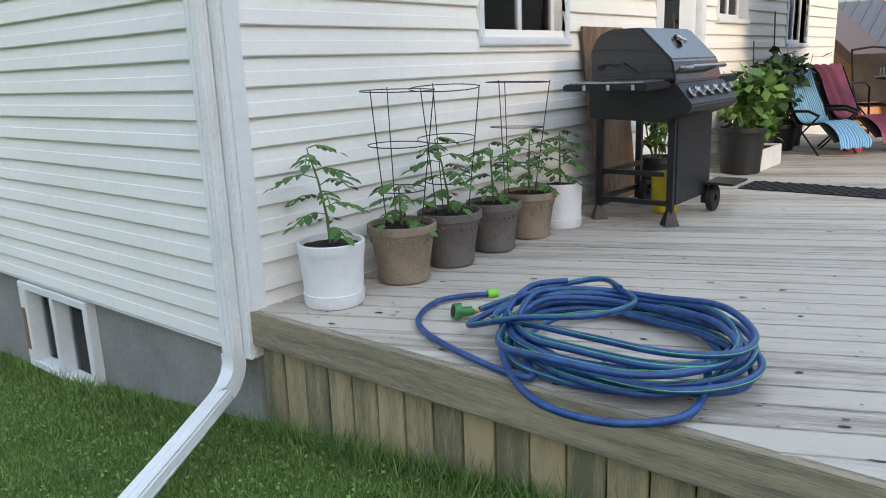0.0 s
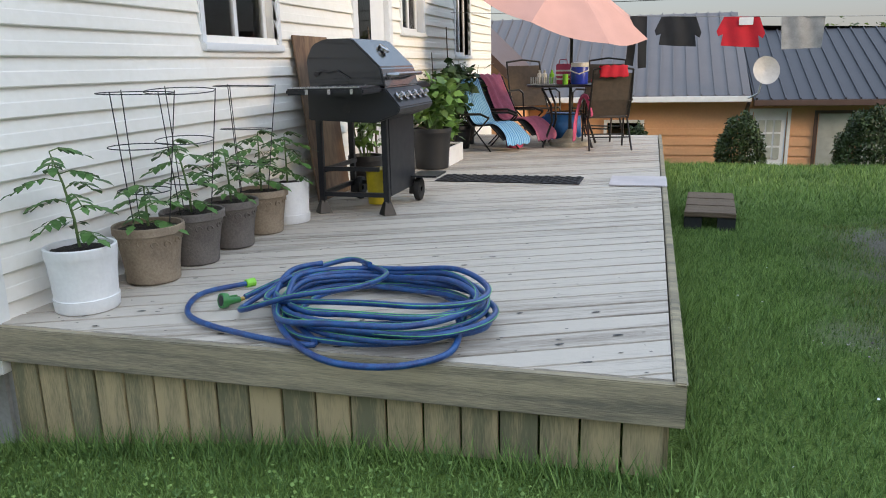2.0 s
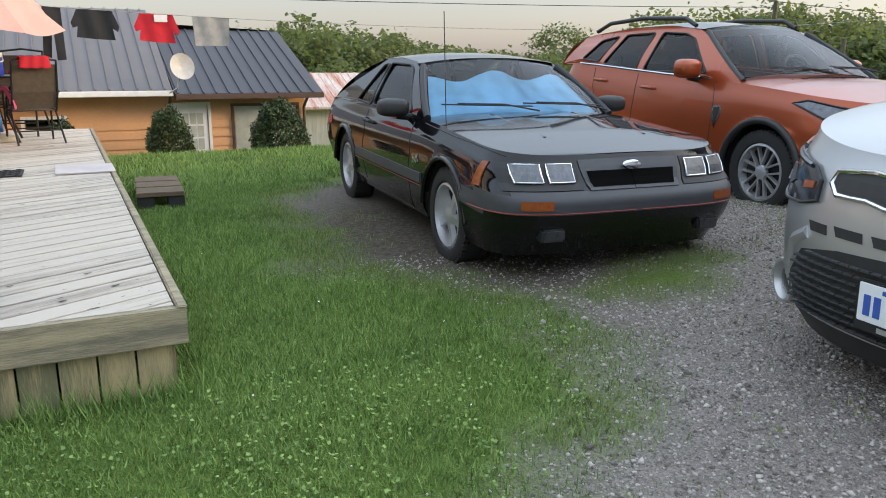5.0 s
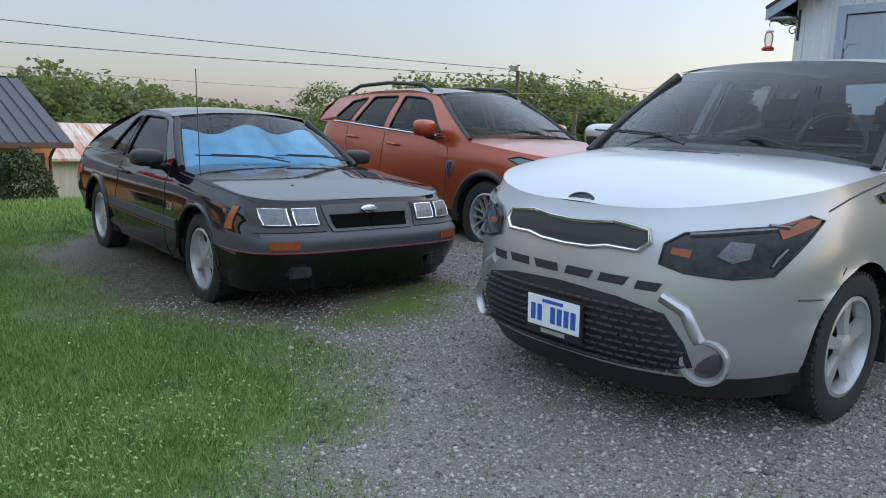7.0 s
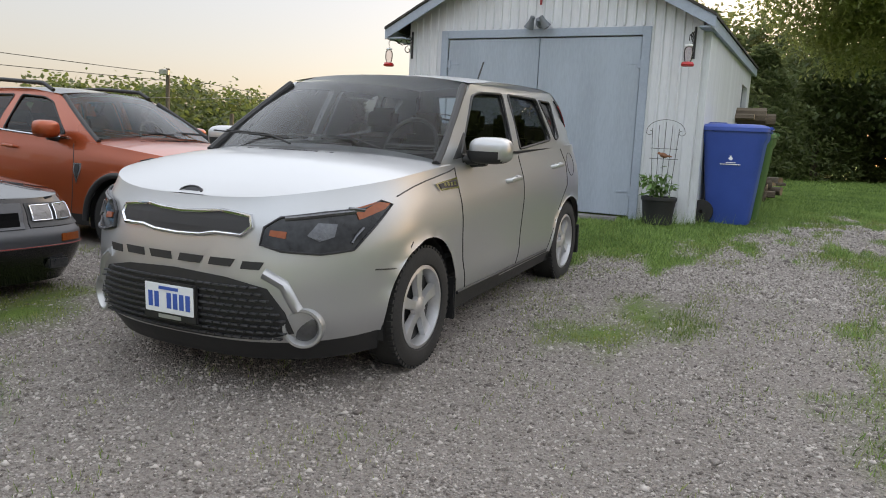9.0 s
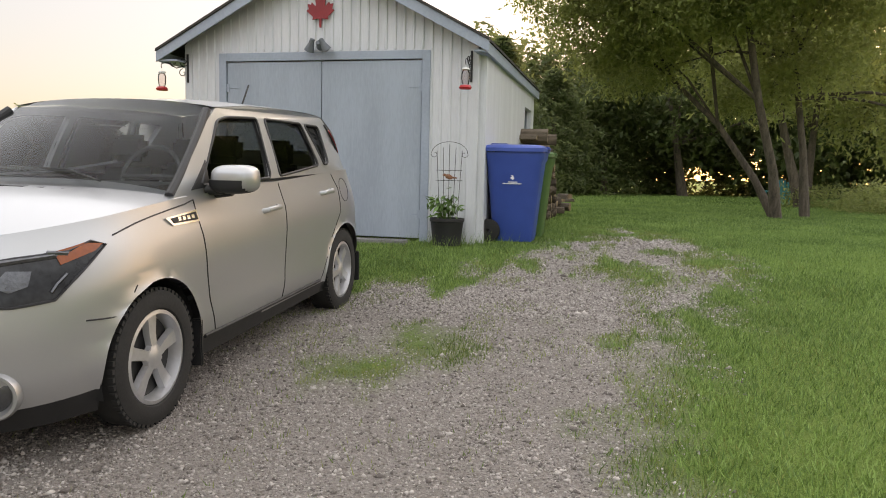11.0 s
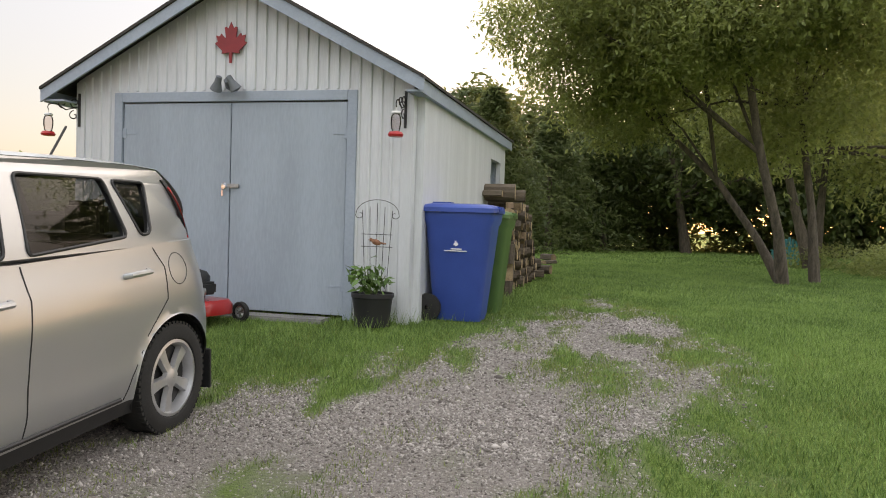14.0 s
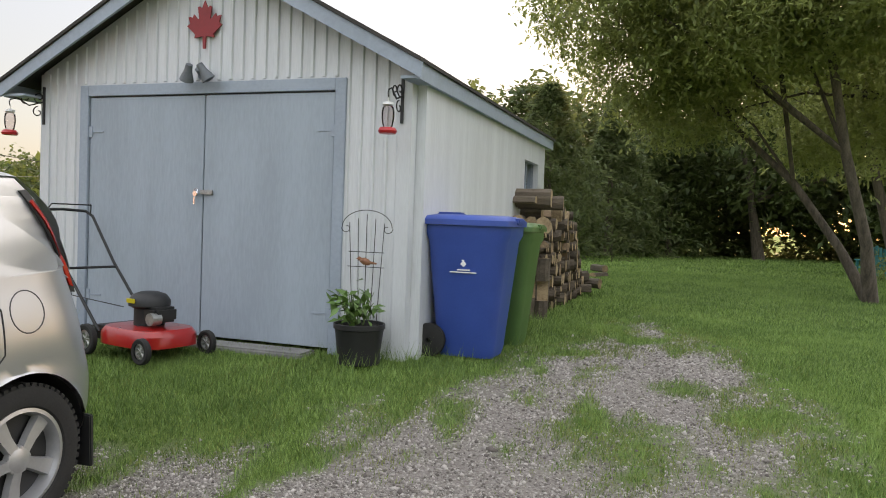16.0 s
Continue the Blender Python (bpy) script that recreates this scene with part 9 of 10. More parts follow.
bm = bmesh.new()
prism(bm, [(-2.26, 0.66), (-1.78, 0.64), (-1.62, 0.70), (-1.60, 0.74), (-1.70, 0.865), (-2.26, 0.865)], 4.38, 5.16)
bmesh.ops.bevel(bm, geom=bm.edges[:], offset=0.008, segments=2, affect='EDGES')
part("firebox", bm, M["bbq"], bq, smooth=30)
bm = bmesh.new()
bm_cyl(bm, (-1.98, 4.374, 0.735), (-1.98, 4.385, 0.735), 0.028, seg=20)
part("side_hole", bm, M["dark"], bq)
for k in range(5):
    yk = 4.48 + k * 0.145
    m_ = Matrix.Translation((-1.645, yk, 0.808)) @ Matrix.Rotation(radians(52), 4, 'Y')
    bm = bmesh.new()
    bm_lathe(bm, [(0.001, 0.04), (0.018, 0.04), (0.02, 0.012), (0.034, 0.008), (0.034, 0.0)], 24, m_)
    part("knob", bm, M["steel"], bq, "steel knob", smooth=35)
bm = bmesh.new()
prism(bm, [(-2.25, 0.868), (-2.265, 1.06), (-2.215, 1.155), (-2.13, 1.19), (-1.93, 1.19), (-1.735, 1.0), (-1.705, 0.868)], 4.40, 5.14)
bmesh.ops.bevel(bm, geom=bm.edges[:], offset=0.012, segments=2, affect='EDGES')
ld = part("lid", bm, M["bbqlid"], bq, "glossy black lid", smooth=30)
bm = bmesh.new()
bm_tube(bm, [(-1.72, 4.50, 0.95), (-1.655, 4.50, 0.955), (-1.655, 5.04, 0.955), (-1.72, 5.04, 0.95)], 0.014, 8)
part("lid_handle", bm, M["steel"], ld, "steel handle bar", smooth=40)
bm = bmesh.new()
bm_lathe(bm, [(0.001, 0.014), (0.036, 0.014), (0.042, 0.01), (0.042, -0.01)], 28, Matrix.Translation((-1.84, 4.77, 1.125)) @ Matrix.Rotation(radians(32), 4, 'Y'))
part("thermometer", bm, M["steel"], ld, "round thermometer", smooth=40)
bm = bmesh.new()
bm_tube(bm, [(-2.2, 4.388, 0.96), (-2.15, 4.385, 0.985), (-2.1, 4.385, 0.975), (-2.04, 4.385, 0.985), (-1.95, 4.388, 0.93)], 0.006, 6)
bm_lathe(bm, [(0.001, 0.006), (0.016, 0.006), (0.018, -0.01)], 16, Matrix.Translation((-2.19, 4.392, 0.965)) @ Matrix.Rotation(radians(90), 4, 'X'))
part("lid_seam", bm, M["dark"], ld)
for y0, y1 in ((4.02, 4.37), (5.17, 5.50)):
    bm = bmesh.new()
    bm_box(bm, -2.24, -1.72, y0, y1, 0.84, 0.88, 0.01)
    sh_ = part("side_shelf", bm, M["bbq"], bq)
    for k in range(3):
        bm = bmesh.new()
        bm_box(bm, -2.1 + k * 0.15, -2.08 + k * 0.15, y0 - 0.012, y0 - 0.002, 0.845, 0.875)
        part("tool_hook", bm, M["steel"], sh_)
    bm = bmesh.new()
    bm_box(bm, -2.2, -1.75, y0 + 0.01, y1, 0.882, 0.89, 0.003)
    part("shelf_top", bm, M["steel"], sh_)
# yellow pail and tank under the barbecue
bm = bmesh.new()
bm_lathe(bm, [(0.001, 0), (0.085, 0), (0.095, 0.24), (0.1, 0.24), (0.1, 0.26), (0.001, 0.265)], 28)
solo("yellow_pail", bm, M["yellow"], "yellow plastic pail with lid below barbecue", "pail", m=Matrix.Translation((-1.97, 4.92, DZ + 0.003)), smooth=40)
# plywood sheet leaning on the wall
bm = bmesh.new()
bm_box(bm, -0.007, 0.007, 0, 0.62, 0, 1.25, 0.002)
solo("plywood_board", bm, M["ply"], "weathered brown plywood sheet leaning on siding", "board", m=Matrix.Translation((-2.44, 4.86, DZ)) @ Matrix.Rotation(radians(-6.5), 4, 'Y'))

# plants beyond the barbecue
M["broad"] = mat("broad_green_leaf", (0.14, 0.27, 0.05), 0.5, var=0.2, scale=12, bump=0, island=0.4, color2=(0.06, 0.13, 0.025))
M["darkbroad"] = mat("dark_broad_leaf", (0.05, 0.11, 0.03), 0.5, var=0.2, scale=12, bump=0, island=0.4, color2=(0.025, 0.055, 0.015))
random.seed(21)
for x, y, r, h, mt, ph, pr_, n, sz, lm in ((-2.33, 5.6, 0.15, 0.28, "blackpot", 0.55, 0.2, 130, 0.09, "broad"), (-2.12, 6.9, 0.2, 0.4, "blackpot", 0.55, 0.3, 260, 0.12, "broad"), (-2.3, 7.7, 0.16, 0.25, "blackpot", 0.55, 0.3, 220, 0.13, "broad"),
                                           (-2.35, 8.2, 0.15, 0.25, "blackpot", 0.75, 0.28, 260, 0.13, "darkbroad"), (-2.3, 8.7, 0.17, 0.28, "blackpot", 0.9, 0.3, 300, 0.13, "darkbroad"), (-2.35, 9.2, 0.16, 0.28, "blackpot", 0.8, 0.3, 260, 0.12, "darkbroad")):
    pot("flower_pot", "black plastic pot on deck holding leafy plant", x, y, DZ, r, h, M[mt], 0.82, 0.01, "black pots")
    bushy_plant("potted_plant", "bushy green leafy plant in black pot", x, y, DZ + h - 0.05, ph, pr_, n, sz, M[lm], 10, 0.7, 0.4, "potted plants")
pl_ = thing("planter_box", "white rectangular planter box with green plants", "planter", Matrix.Translation((-2.1, 7.3, DZ)))
bm = bmesh.new()
for a in ((-0.13, 0.13, -0.3, -0.28), (-0.13, 0.13, 0.28, 0.3), (-0.13, -0.11, -0.28, 0.28), (0.11, 0.13, -0.28, 0.28)):
    bm_box(bm, a[0], a[1], a[2], a[3], 0, 0.19, 0.004)
part("box", bm, M["white"], pl_)
bm = bmesh.new()
bm_box(bm, -0.11, 0.11, -0.28, 0.28, 0.02, 0.17)
part("soil", bm, M["soil"], pl_)
bushy_plant("potted_plant", "bright green leafy plants in white planter", -2.1, 7.3, DZ + 0.17, 0.42, 0.3, 220, 0.13, M["broad"], 9, 0.75, 0.4)
for x, y, h in ((-2.45, 6.2, 1.35), (-2.45, 8.9, 1.45), (-2.5, 8.4, 1.15)):
    bm = bmesh.new()
    bm_tube(bm, [(x, y, DZ), (x - 0.03, y + 0.06, DZ + h * 0.6), (x - 0.02, y - 0.04, DZ + h)], 0.012, 6, taper=[1, 0.8, 0.6])
    solo("garden_stake", bm, M["bark"], "rough wooden garden stake against the wall", "stake", group="garden stakes")
tomato(-2.36, 6.25, DZ, 1.0, 12)

# door mat and pad
dm = thing("door_mat", "long black patterned rubber mat on deck", "mat", Matrix.Translation((-1.21, 6.22, DZ)) @ Matrix.Rotation(radians(-1), 4, 'Z'))
bm = bmesh.new()
bm_box(bm, -0.64, 0.64, -0.2, 0.2, 0, 0.008, 0.003)
part("base", bm, M["mat"], dm)
bm = bmesh.new()
for k in range(26):
    for q in range(7):
        if (k + q) % 2:
            bm_tube(bm, [(-0.6 + k * 0.048 + 0.02 * math.cos(a), -0.165 + q * 0.055 + 0.02 * math.sin(a), 0.011) for a in [2 * math.pi * j / 8 for j in range(8)]], 0.004, 4, True)
tagged(part("relief", bm, M["mat"], dm), kind="stuff")
bm = bmesh.new()
bm_box(bm, -0.33, 0.14, 5.97, 6.5, DZ, DZ + 0.012, 0.004)
solo("boot_pad", bm, M["palepad"], "pale pinkish flat pad at deck's edge", "pad")
# wooden step in the lawn
st = thing("garden_step", "low old wooden step on blocks in grass", "step", Matrix.Translation((0.52, 6.5, ground_z(0.5, 6.5))) @ Matrix.Rotation(radians(-4), 4, 'Z'))
for k in range(3):
    bm = bmesh.new()
    bm_box(bm, -0.2, 0.2, -0.52 + k * 0.35, -0.2 + k * 0.35, 0.11, 0.15, 0.006)
    part("board", bm, M["step"], st)
for yy in (-0.42, 0.4):
    for xx in (-0.13, 0.13):
        bm = bmesh.new()
        bm_box(bm, xx - 0.07, xx + 0.07, yy - 0.08, yy + 0.08, -0.05, 0.108, 0.006)
        part("block", bm, M["dark"], st)

# garden hose
hz = DZ + 0.017
hs = thing("garden_hose", "coiled blue garden hose with green stripes", "hose", Matrix.Translation((0.02, -0.055, 0)))


def catmull(P, n=14):
    P = [Vector(p) for p in P]
    out = []
    for i in range(len(P) - 1):
        p0, p1, p2, p3 = P[max(i - 1, 0)], P[i], P[i + 1], P[min(i + 2, len(P) - 1)]
        for k in range(n):
            t = k / n
            out.append(0.5 * ((2 * p1) + (p2 - p0) * t + (2 * p0 - 5 * p1 + 4 * p2 - p3) * t * t + (3 * p1 - p0 - 3 * p2 + p3) * t ** 3))
    out.append(P[-1])
    return out


random.seed(9)
HC = Vector((-1.08, 2.47))
loops = []
ctrl = [(-1.86, 2.74, hz), (-1.98, 2.55, hz), (-1.86, 2.27, hz), (-1.55, 2.12, hz), (-1.2, 2.06, hz)]
coil = []
N = 11
for L in range(N):
    ra, rb = 0.43 + random.uniform(-0.08, 0.06), 0.33 + random.uniform(-0.10, 0.04)
    ox, oy = random.uniform(-0.05, 0.05), random.uniform(-0.05, 0.04)
    for q in range(10):
        a = -1.8 + 2 * math.pi * q / 10
        c, s = math.cos(a), math.sin(a)
        x = HC.x + ox + ra * c * 0.98 + 0.16 * s
        y = HC.y + oy + rb * s - 0.20 * c
        lift = (0.022 * (L % 6) + 0.012 * random.random()) * (0.75 + 0.35 * (c > 0)) if L else 0.004
        coil.append((x, y, hz + lift))
path = ctrl + coil
pts = catmull(path, 8)
bm = bmesh.new()
bm_tube(bm, pts, 0.0125, 8)
tube = part("hose_coil", bm, M["hose"], hs, smooth=60)
top_ = hz + 0.11
loop2 = [(-0.72, 2.32, hz + 0.09), (-0.68, 2.2, hz + 0.03), (-0.70, 2.06, hz), (-0.86, 1.92, hz - 0.0), (-1.1, 1.93, hz), (-1.35, 2.13, hz + 0.01), (-1.53, 2.4, hz + 0.05), (-1.56, 2.62, top_), (-1.48, 2.78, top_)]
loop3 = [(-1.3, 2.86, hz + 0.09), (-1.12, 2.66, top_), (-1.16, 2.42, top_ + 0.01), (-1.38, 2.28, top_), (-1.62, 2.30, hz + 0.03), (-1.66, 2.42, hz + 0.02), (-1.52, 2.55, top_)]
tail = [(-1.25, 2.80, top_), (-1.42, 2.93, hz + 0.09), (-1.62, 2.74, hz + 0.05), (-1.74, 2.52, hz + 0.01)]
sheets = []
for P_ in (loop2, loop3, tail):
    q = catmull(P_, 12)
    bm = bmesh.new()
    bm_tube(bm, q, 0.0128, 8)
    part("hose_loop", bm, M["hose"], hs, smooth=60)
    sheets.append(q)


def stripe(points, phase, run):
    """A thin raised stripe that winds slowly along the hose."""
    out = []
    for i in range(len(points)):
        d = (points[min(i + 1, len(points) - 1)] - points[max(i - 1, 0)]).normalized()
        s = d.cross(Vector((0, 0, 1)))
        if s.length < 1e-4:
            continue
        s.normalize()
        u = s.cross(d)
        a = phase + 0.9 * math.sin(i * run)
        out.append(points[i] + (s * math.cos(a) + u * math.sin(a)) * 0.0122)
    bm = bmesh.new()
    bm_tube(bm, out, 0.0018, 4)
    return bm


part("hose_stripe", stripe(pts[120:], 1.0, 0.03), M["hosegreen"], hs, "green stripe")
for q in sheets[1:]:
    part("hose_stripe", stripe(q, 1.6, 0.02), M["hosegreen"], hs, "green stripe")
bm = bmesh.new()
d_ = Vector((0.12, 0.19, 0)).normalized()
e0 = Vector((-1.86, 2.74, hz))
bm_cyl(bm, e0, e0 + d_ * 0.045, 0.02, 0.021, 14)
part("hose_end", bm, M["lime"], hs, "lime green end coupling")
nz = thing("hose_nozzle", "green spray nozzle on the hose end", "nozzle", Matrix.Translation((-1.72, 2.455, hz + 0.006)) @ Matrix.Rotation(radians(237), 4, 'Z') @ Matrix.Scale(0.75, 4))
bm = bmesh.new()
bm_cyl(bm, (0, 0, 0), (0.03, 0, 0), 0.013, seg=12)
part("coupling", bm, M["brass"], nz)
bm = bmesh.new()
bm_cyl(bm, (0.03, 0, 0), (0.115, 0.01, 0.01), 0.02, 0.026, 12), bm_tube(bm, [(0.03, -0.02, 0.02), (0.09, -0.035, 0.02)], 0.006, 6)
part("grip", bm, M["nozzle"], nz, smooth=40)
bm = bmesh.new()
bm_lathe(bm, [(0.018, -0.03), (0.042, -0.02), (0.046, 0.012), (0.042, 0.02), (0.03, 0.018)], 24, Matrix.Translation((0.13, 0.01, 0.018)) @ Matrix.Rotation(radians(80), 4, 'Y'))
hd = part("head", bm, M["nozzle"], nz, smooth=40)
bm = bmesh.new()
bm_lathe(bm, [(0.001, 0.022), (0.03, 0.02), (0.034, 0.012)], 24, Matrix.Translation((0.13, 0.01, 0.018)) @ Matrix.Rotation(radians(80), 4, 'Y'))
part("spray_face", bm, M["dark"], hd, smooth=40)


# ---- seating ----
def cloth(name, label, m, pts, width, material, wave=0.015, kind_="towel"):
    """A draped cloth: a ribbon through (y, z) points of a profile, with soft folds."""
    bm = bmesh.new()
    uv = bm.loops.layers.uv.new("uv")
    P = catmull([(0, y, z) for y, z in pts], 6)
    rows = []
    n = 16
    ph = random.uniform(0, 6)
    for i, p in enumerate(P):
        rows.append([bm.verts.new((width * (k / n - 0.5) * (1 + 0.06 * math.sin(i * 0.5 + ph)), p.y + wave * math.sin(k * 1.1 + i * 0.25 + ph), p.z + wave * math.cos(k * 1.3 + i * 0.31 + ph))) for k in range(n + 1)])
    for i, (a, b) in enumerate(zip(rows, rows[1:])):
        for k in range(n):
            f = bm.faces.new((a[k], a[k + 1], b[k + 1], b[k]))
            for lp, (kk, ii) in zip(f.loops, ((k, i), (k + 1, i), (k + 1, i + 1), (k, i + 1))):
                lp[uv].uv = (kk / n, ii / 20)
    r = bmesh.ops.extrude_face_region(bm, geom=bm.faces[:])
    bmesh.ops.translate(bm, vec=(0, 0.004, -0.006), verts=[v for v in r["geom"] if isinstance(v, bmesh.types.BMVert)])
    return solo(name, bm, material, label, kind_, m=m, smooth=True)


def lounge_chair(m, label):
    """Folding reclining chair; it faces local +y."""
    c = thing("lounge_chair", label, "chair", m, group="folding chairs")
    for sx in (-0.3, 0.3):
        for a, b in (((sx, -0.35, 0.0), (sx, 0.3, 0.52)), ((sx, 0.35, 0.0), (sx, -0.3, 0.52))):
            bm = bmesh.new()
            bm_cyl(bm, a, b, 0.012, seg=8)
            part("leg", bm, M["frame_dark"], c)
        bm = bmesh.new()
        bm_tube(bm, [(sx, -0.35, 0.56), (sx, 0.1, 0.58), (sx, 0.3, 0.53)], 0.02, 8)
        part("armrest", bm, M["frame_dark"], c, smooth=50)
        bm = bmesh.new()
        bm_tube(bm, [(sx * 0.9, -0.62, 1.08), (sx * 0.9, -0.2, 0.38), (sx * 0.9, 0.3, 0.42), (sx * 0.9, 0.62, 0.2)], 0.012, 8)
        part("frame_tube", bm, M["frame_dark"], c, smooth=50)
    bm = bmesh.new()
    prof = [(-0.62, 1.08), (-0.4, 0.7), (-0.2, 0.385), (0.05, 0.39), (0.3, 0.42), (0.62, 0.21)]
    a = [[bm.verts.new((sx, y, z + dz)) for sx in (-0.26, 0.26)] for y, z in prof for dz in (0,)]
    for p, q in zip(a, a[1:]):
        bm.faces.new((p[0], p[1], q[1], q[0]))
    r = bmesh.ops.extrude_face_region(bm, geom=bm.faces[:])
    bmesh.ops.translate(bm, vec=(0, 0.003, -0.01), verts=[v for v in r["geom"] if isinstance(v, bmesh.types.BMVert)])
    part("sling", bm, M["blackcloth"], c)
    return c


LM1 = Matrix.Translation((-1.88, 8.65, DZ)) @ Matrix.Rotation(radians(-128), 4, 'Z') @ Matrix.Scale(0.74, 4)
LM2 = Matrix.Translation((-1.66, 9.2, DZ)) @ Matrix.Rotation(radians(-125), 4, 'Z') @ Matrix.Scale(0.78, 4)
lounge_chair(LM1, "black folding recliner under a blue towel"), lounge_chair(LM2, "black folding recliner under a coral towel")
drape = [(-0.70, 0.85), (-0.66, 1.11), (-0.55, 1.03), (-0.36, 0.70), (-0.16, 0.43), (0.1, 0.43), (0.36, 0.44), (0.62, 0.26), (0.68, 0.12)]
cloth("beach_towel", "blue striped beach towel draped over recliner", LM1, drape, 0.48, M["bluetowel"])
cloth("beach_towel", "coral pink beach towel draped over recliner", LM2, drape, 0.44, M["coral"])
bm = bmesh.new()
bm_lathe(bm, [(0.001, 0), (0.1, 0), (0.125, 0.2), (0.13, 0.2), (0.13, 0.215), (0.118, 0.2), (0.095, 0.02), (0.001, 0.015)], 28)
solo("bucket", bm, M["pink"], "pinkish red plastic bucket on deck", "bucket", m=Matrix.Translation((-1.62, 8.85, DZ)), smooth=40)


def patio_chair(m, label):
    """Sling patio chair; local +y is its front."""
    c = thing("patio_chair", label, "chair", m, group="patio chairs")
    for sx in (-0.27, 0.27):
        bm = bmesh.new()
        bm_tube(bm, [(sx, 0.28, 0), (sx, 0.22, 0.45), (sx, 0.2, 0.62), (sx, 0.1, 0.66), (sx, -0.25, 0.64)], 0.013, 8)
        part("armrest", bm, M["frame_dark"], c, smooth=50)
        bm = bmesh.new()
        bm_tube(bm, [(sx, -0.32, 0.0), (sx * 0.95, -0.05, 0.4), (sx * 0.95, 0.24, 0.42)], 0.013, 8)
        part("leg", bm, M["frame_dark"], c, smooth=50)
        bm = bmesh.new()
        bm_tube(bm, [(sx * 0.95, -0.1, 0.4), (sx * 0.95, -0.24, 0.62), (sx * 0.92, -0.36, 1.02)], 0.013, 8)
        part("back_post", bm, M["frame_dark"], c, smooth=50)
    for rail, rr in (([(-0.25, -0.36, 1.02), (0, -0.385, 1.05), (0.25, -0.36, 1.02)], 0.013), ([(-0.27, -0.2, 0.16), (0.27, -0.2, 0.16)], 0.009), ([(-0.27, 0.25, 0.16), (0.27, 0.25, 0.16)], 0.009)):
        bm = bmesh.new()
        bm_tube(bm, rail, rr, 8)
        part("cross_rail", bm, M["frame_dark"], c, smooth=50)
    for nm, prof in (("seat", [(-0.1, 0.41), (0.05, 0.395), (0.24, 0.43)]), ("backrest", [(-0.12, 0.44), (-0.24, 0.64), (-0.345, 0.97)])):
        bm = bmesh.new()
        a = [[bm.verts.new((sx, y, z)) for sx in (-0.245, 0.245)] for y, z in prof]
        for p, q in zip(a, a[1:]):
            bm.faces.new((p[0], p[1], q[1], q[0]))
        r = bmesh.ops.extrude_face_region(bm, geom=bm.faces[:])
        bmesh.ops.translate(bm, vec=(0, 0.004, -0.008), verts=[v for v in r["geom"] if isinstance(v, bmesh.types.BMVert)])
        part(nm, bm, M["mesh_cloth"], c)
    return c


PM1 = Matrix.Translation((-0.52, 8.85, DZ)) @ Matrix.Rotation(radians(14), 4, 'Z') @ Matrix.Scale(0.9, 4)
patio_chair(PM1, "brown sling patio chair with red cloth over back")
patio_chair(Matrix.Translation((-0.7, 9.9, DZ)) @ Matrix.Rotation(radians(165), 4, 'Z'), "brown sling patio chair behind the table")
patio_chair(Matrix.Translation((-1.55, 10.0, DZ)) @ Matrix.Rotation(radians(215), 4, 'Z'), "brown sling patio chair behind the table")
cloth("red_cloth", "small red cloth over the patio chair back", PM1, [(-0.33, 0.93), (-0.365, 1.06), (-0.40, 1.05), (-0.41, 0.93)], 0.34, M["redcloth"], 0.006, "cloth")
cloth("pink_towel", "pink towel hanging over the chair arm", PM1 @ Matrix.Translation((-0.3, -0.02, 0)) @ Matrix.Rotation(radians(80), 4, 'Z'), [(-0.1, 0.45), (-0.03, 0.67), (0.04, 0.66), (0.1, 0.42), (0.12, 0.12)], 0.34, M["pink"], 0.02)
# table, umbrella and the things on the table
tb = thing("patio_table", "round dark patio table with curved legs", "table", Matrix.Translation((-0.98, 9.15, DZ)))
bm = bmesh.new()
bm_lathe(bm, [(0.001, 0.72), (0.52, 0.72), (0.54, 0.73), (0.54, 0.745), (0.001, 0.745)], 40)
part("tabletop", bm, M["frame_dark"], tb, smooth=40)
for k in range(4):
    a = math.pi / 4 + k * math.pi / 2
    bm = bmesh.new()
    bm_tube(bm, [(r * math.cos(a), r * math.sin(a), z) for r, z in ((0.44, 0.71), (0.30, 0.5), (0.28, 0.3), (0.42, 0.0))], 0.014, 8)
    part("leg", bm, M["frame_dark"], tb, smooth=50)
bm = bmesh.new()
bm_tube(bm, [(0.29 * math.cos(a), 0.29 * math.sin(a), 0.4) for a in [2 * math.pi * k / 24 for k in range(24)]], 0.009, 6, True)
part("ring_brace", bm, M["frame_dark"], tb, smooth=50)
TZ = DZ + 0.748
bm = bmesh.new()
bm_lathe(bm, [(0.001, 0), (0.095, 0), (0.1, 0.02), (0.1, 0.2), (0.09, 0.22), (0.001, 0.22)], 28)
jg = thing("water_jug", "blue drinks cooler jug with white lid", "jug", Matrix.Translation((-0.86, 9.0, TZ)))
part("body", bm, M["bluejug"], jg, smooth=40)
bm = bmesh.new()
bm_lathe(bm, [(0.102, 0.2), (0.105, 0.21), (0.105, 0.25), (0.001, 0.26)], 28)
part("lid", bm, M["white"], jg, smooth=40)
bm = bmesh.new()
bm_tube(bm, [(-0.1, 0, 0.2), (-0.11, -0.06, 0.16), (0, -0.12, 0.12), (0.11, -0.06, 0.16), (0.1, 0, 0.2)], 0.008, 6)
part("handle", bm, M["white"], jg, smooth=40)
bg = thing("gift_bag", "pink striped bag standing on the table", "bag", Matrix.Translation((-1.06, 9.05, TZ)))
bm = bmesh.new()
bm_box(bm, -0.085, 0.085, -0.05, 0.05, 0, 0.24, 0.01)
part("body", bm, M["pink"], bg)
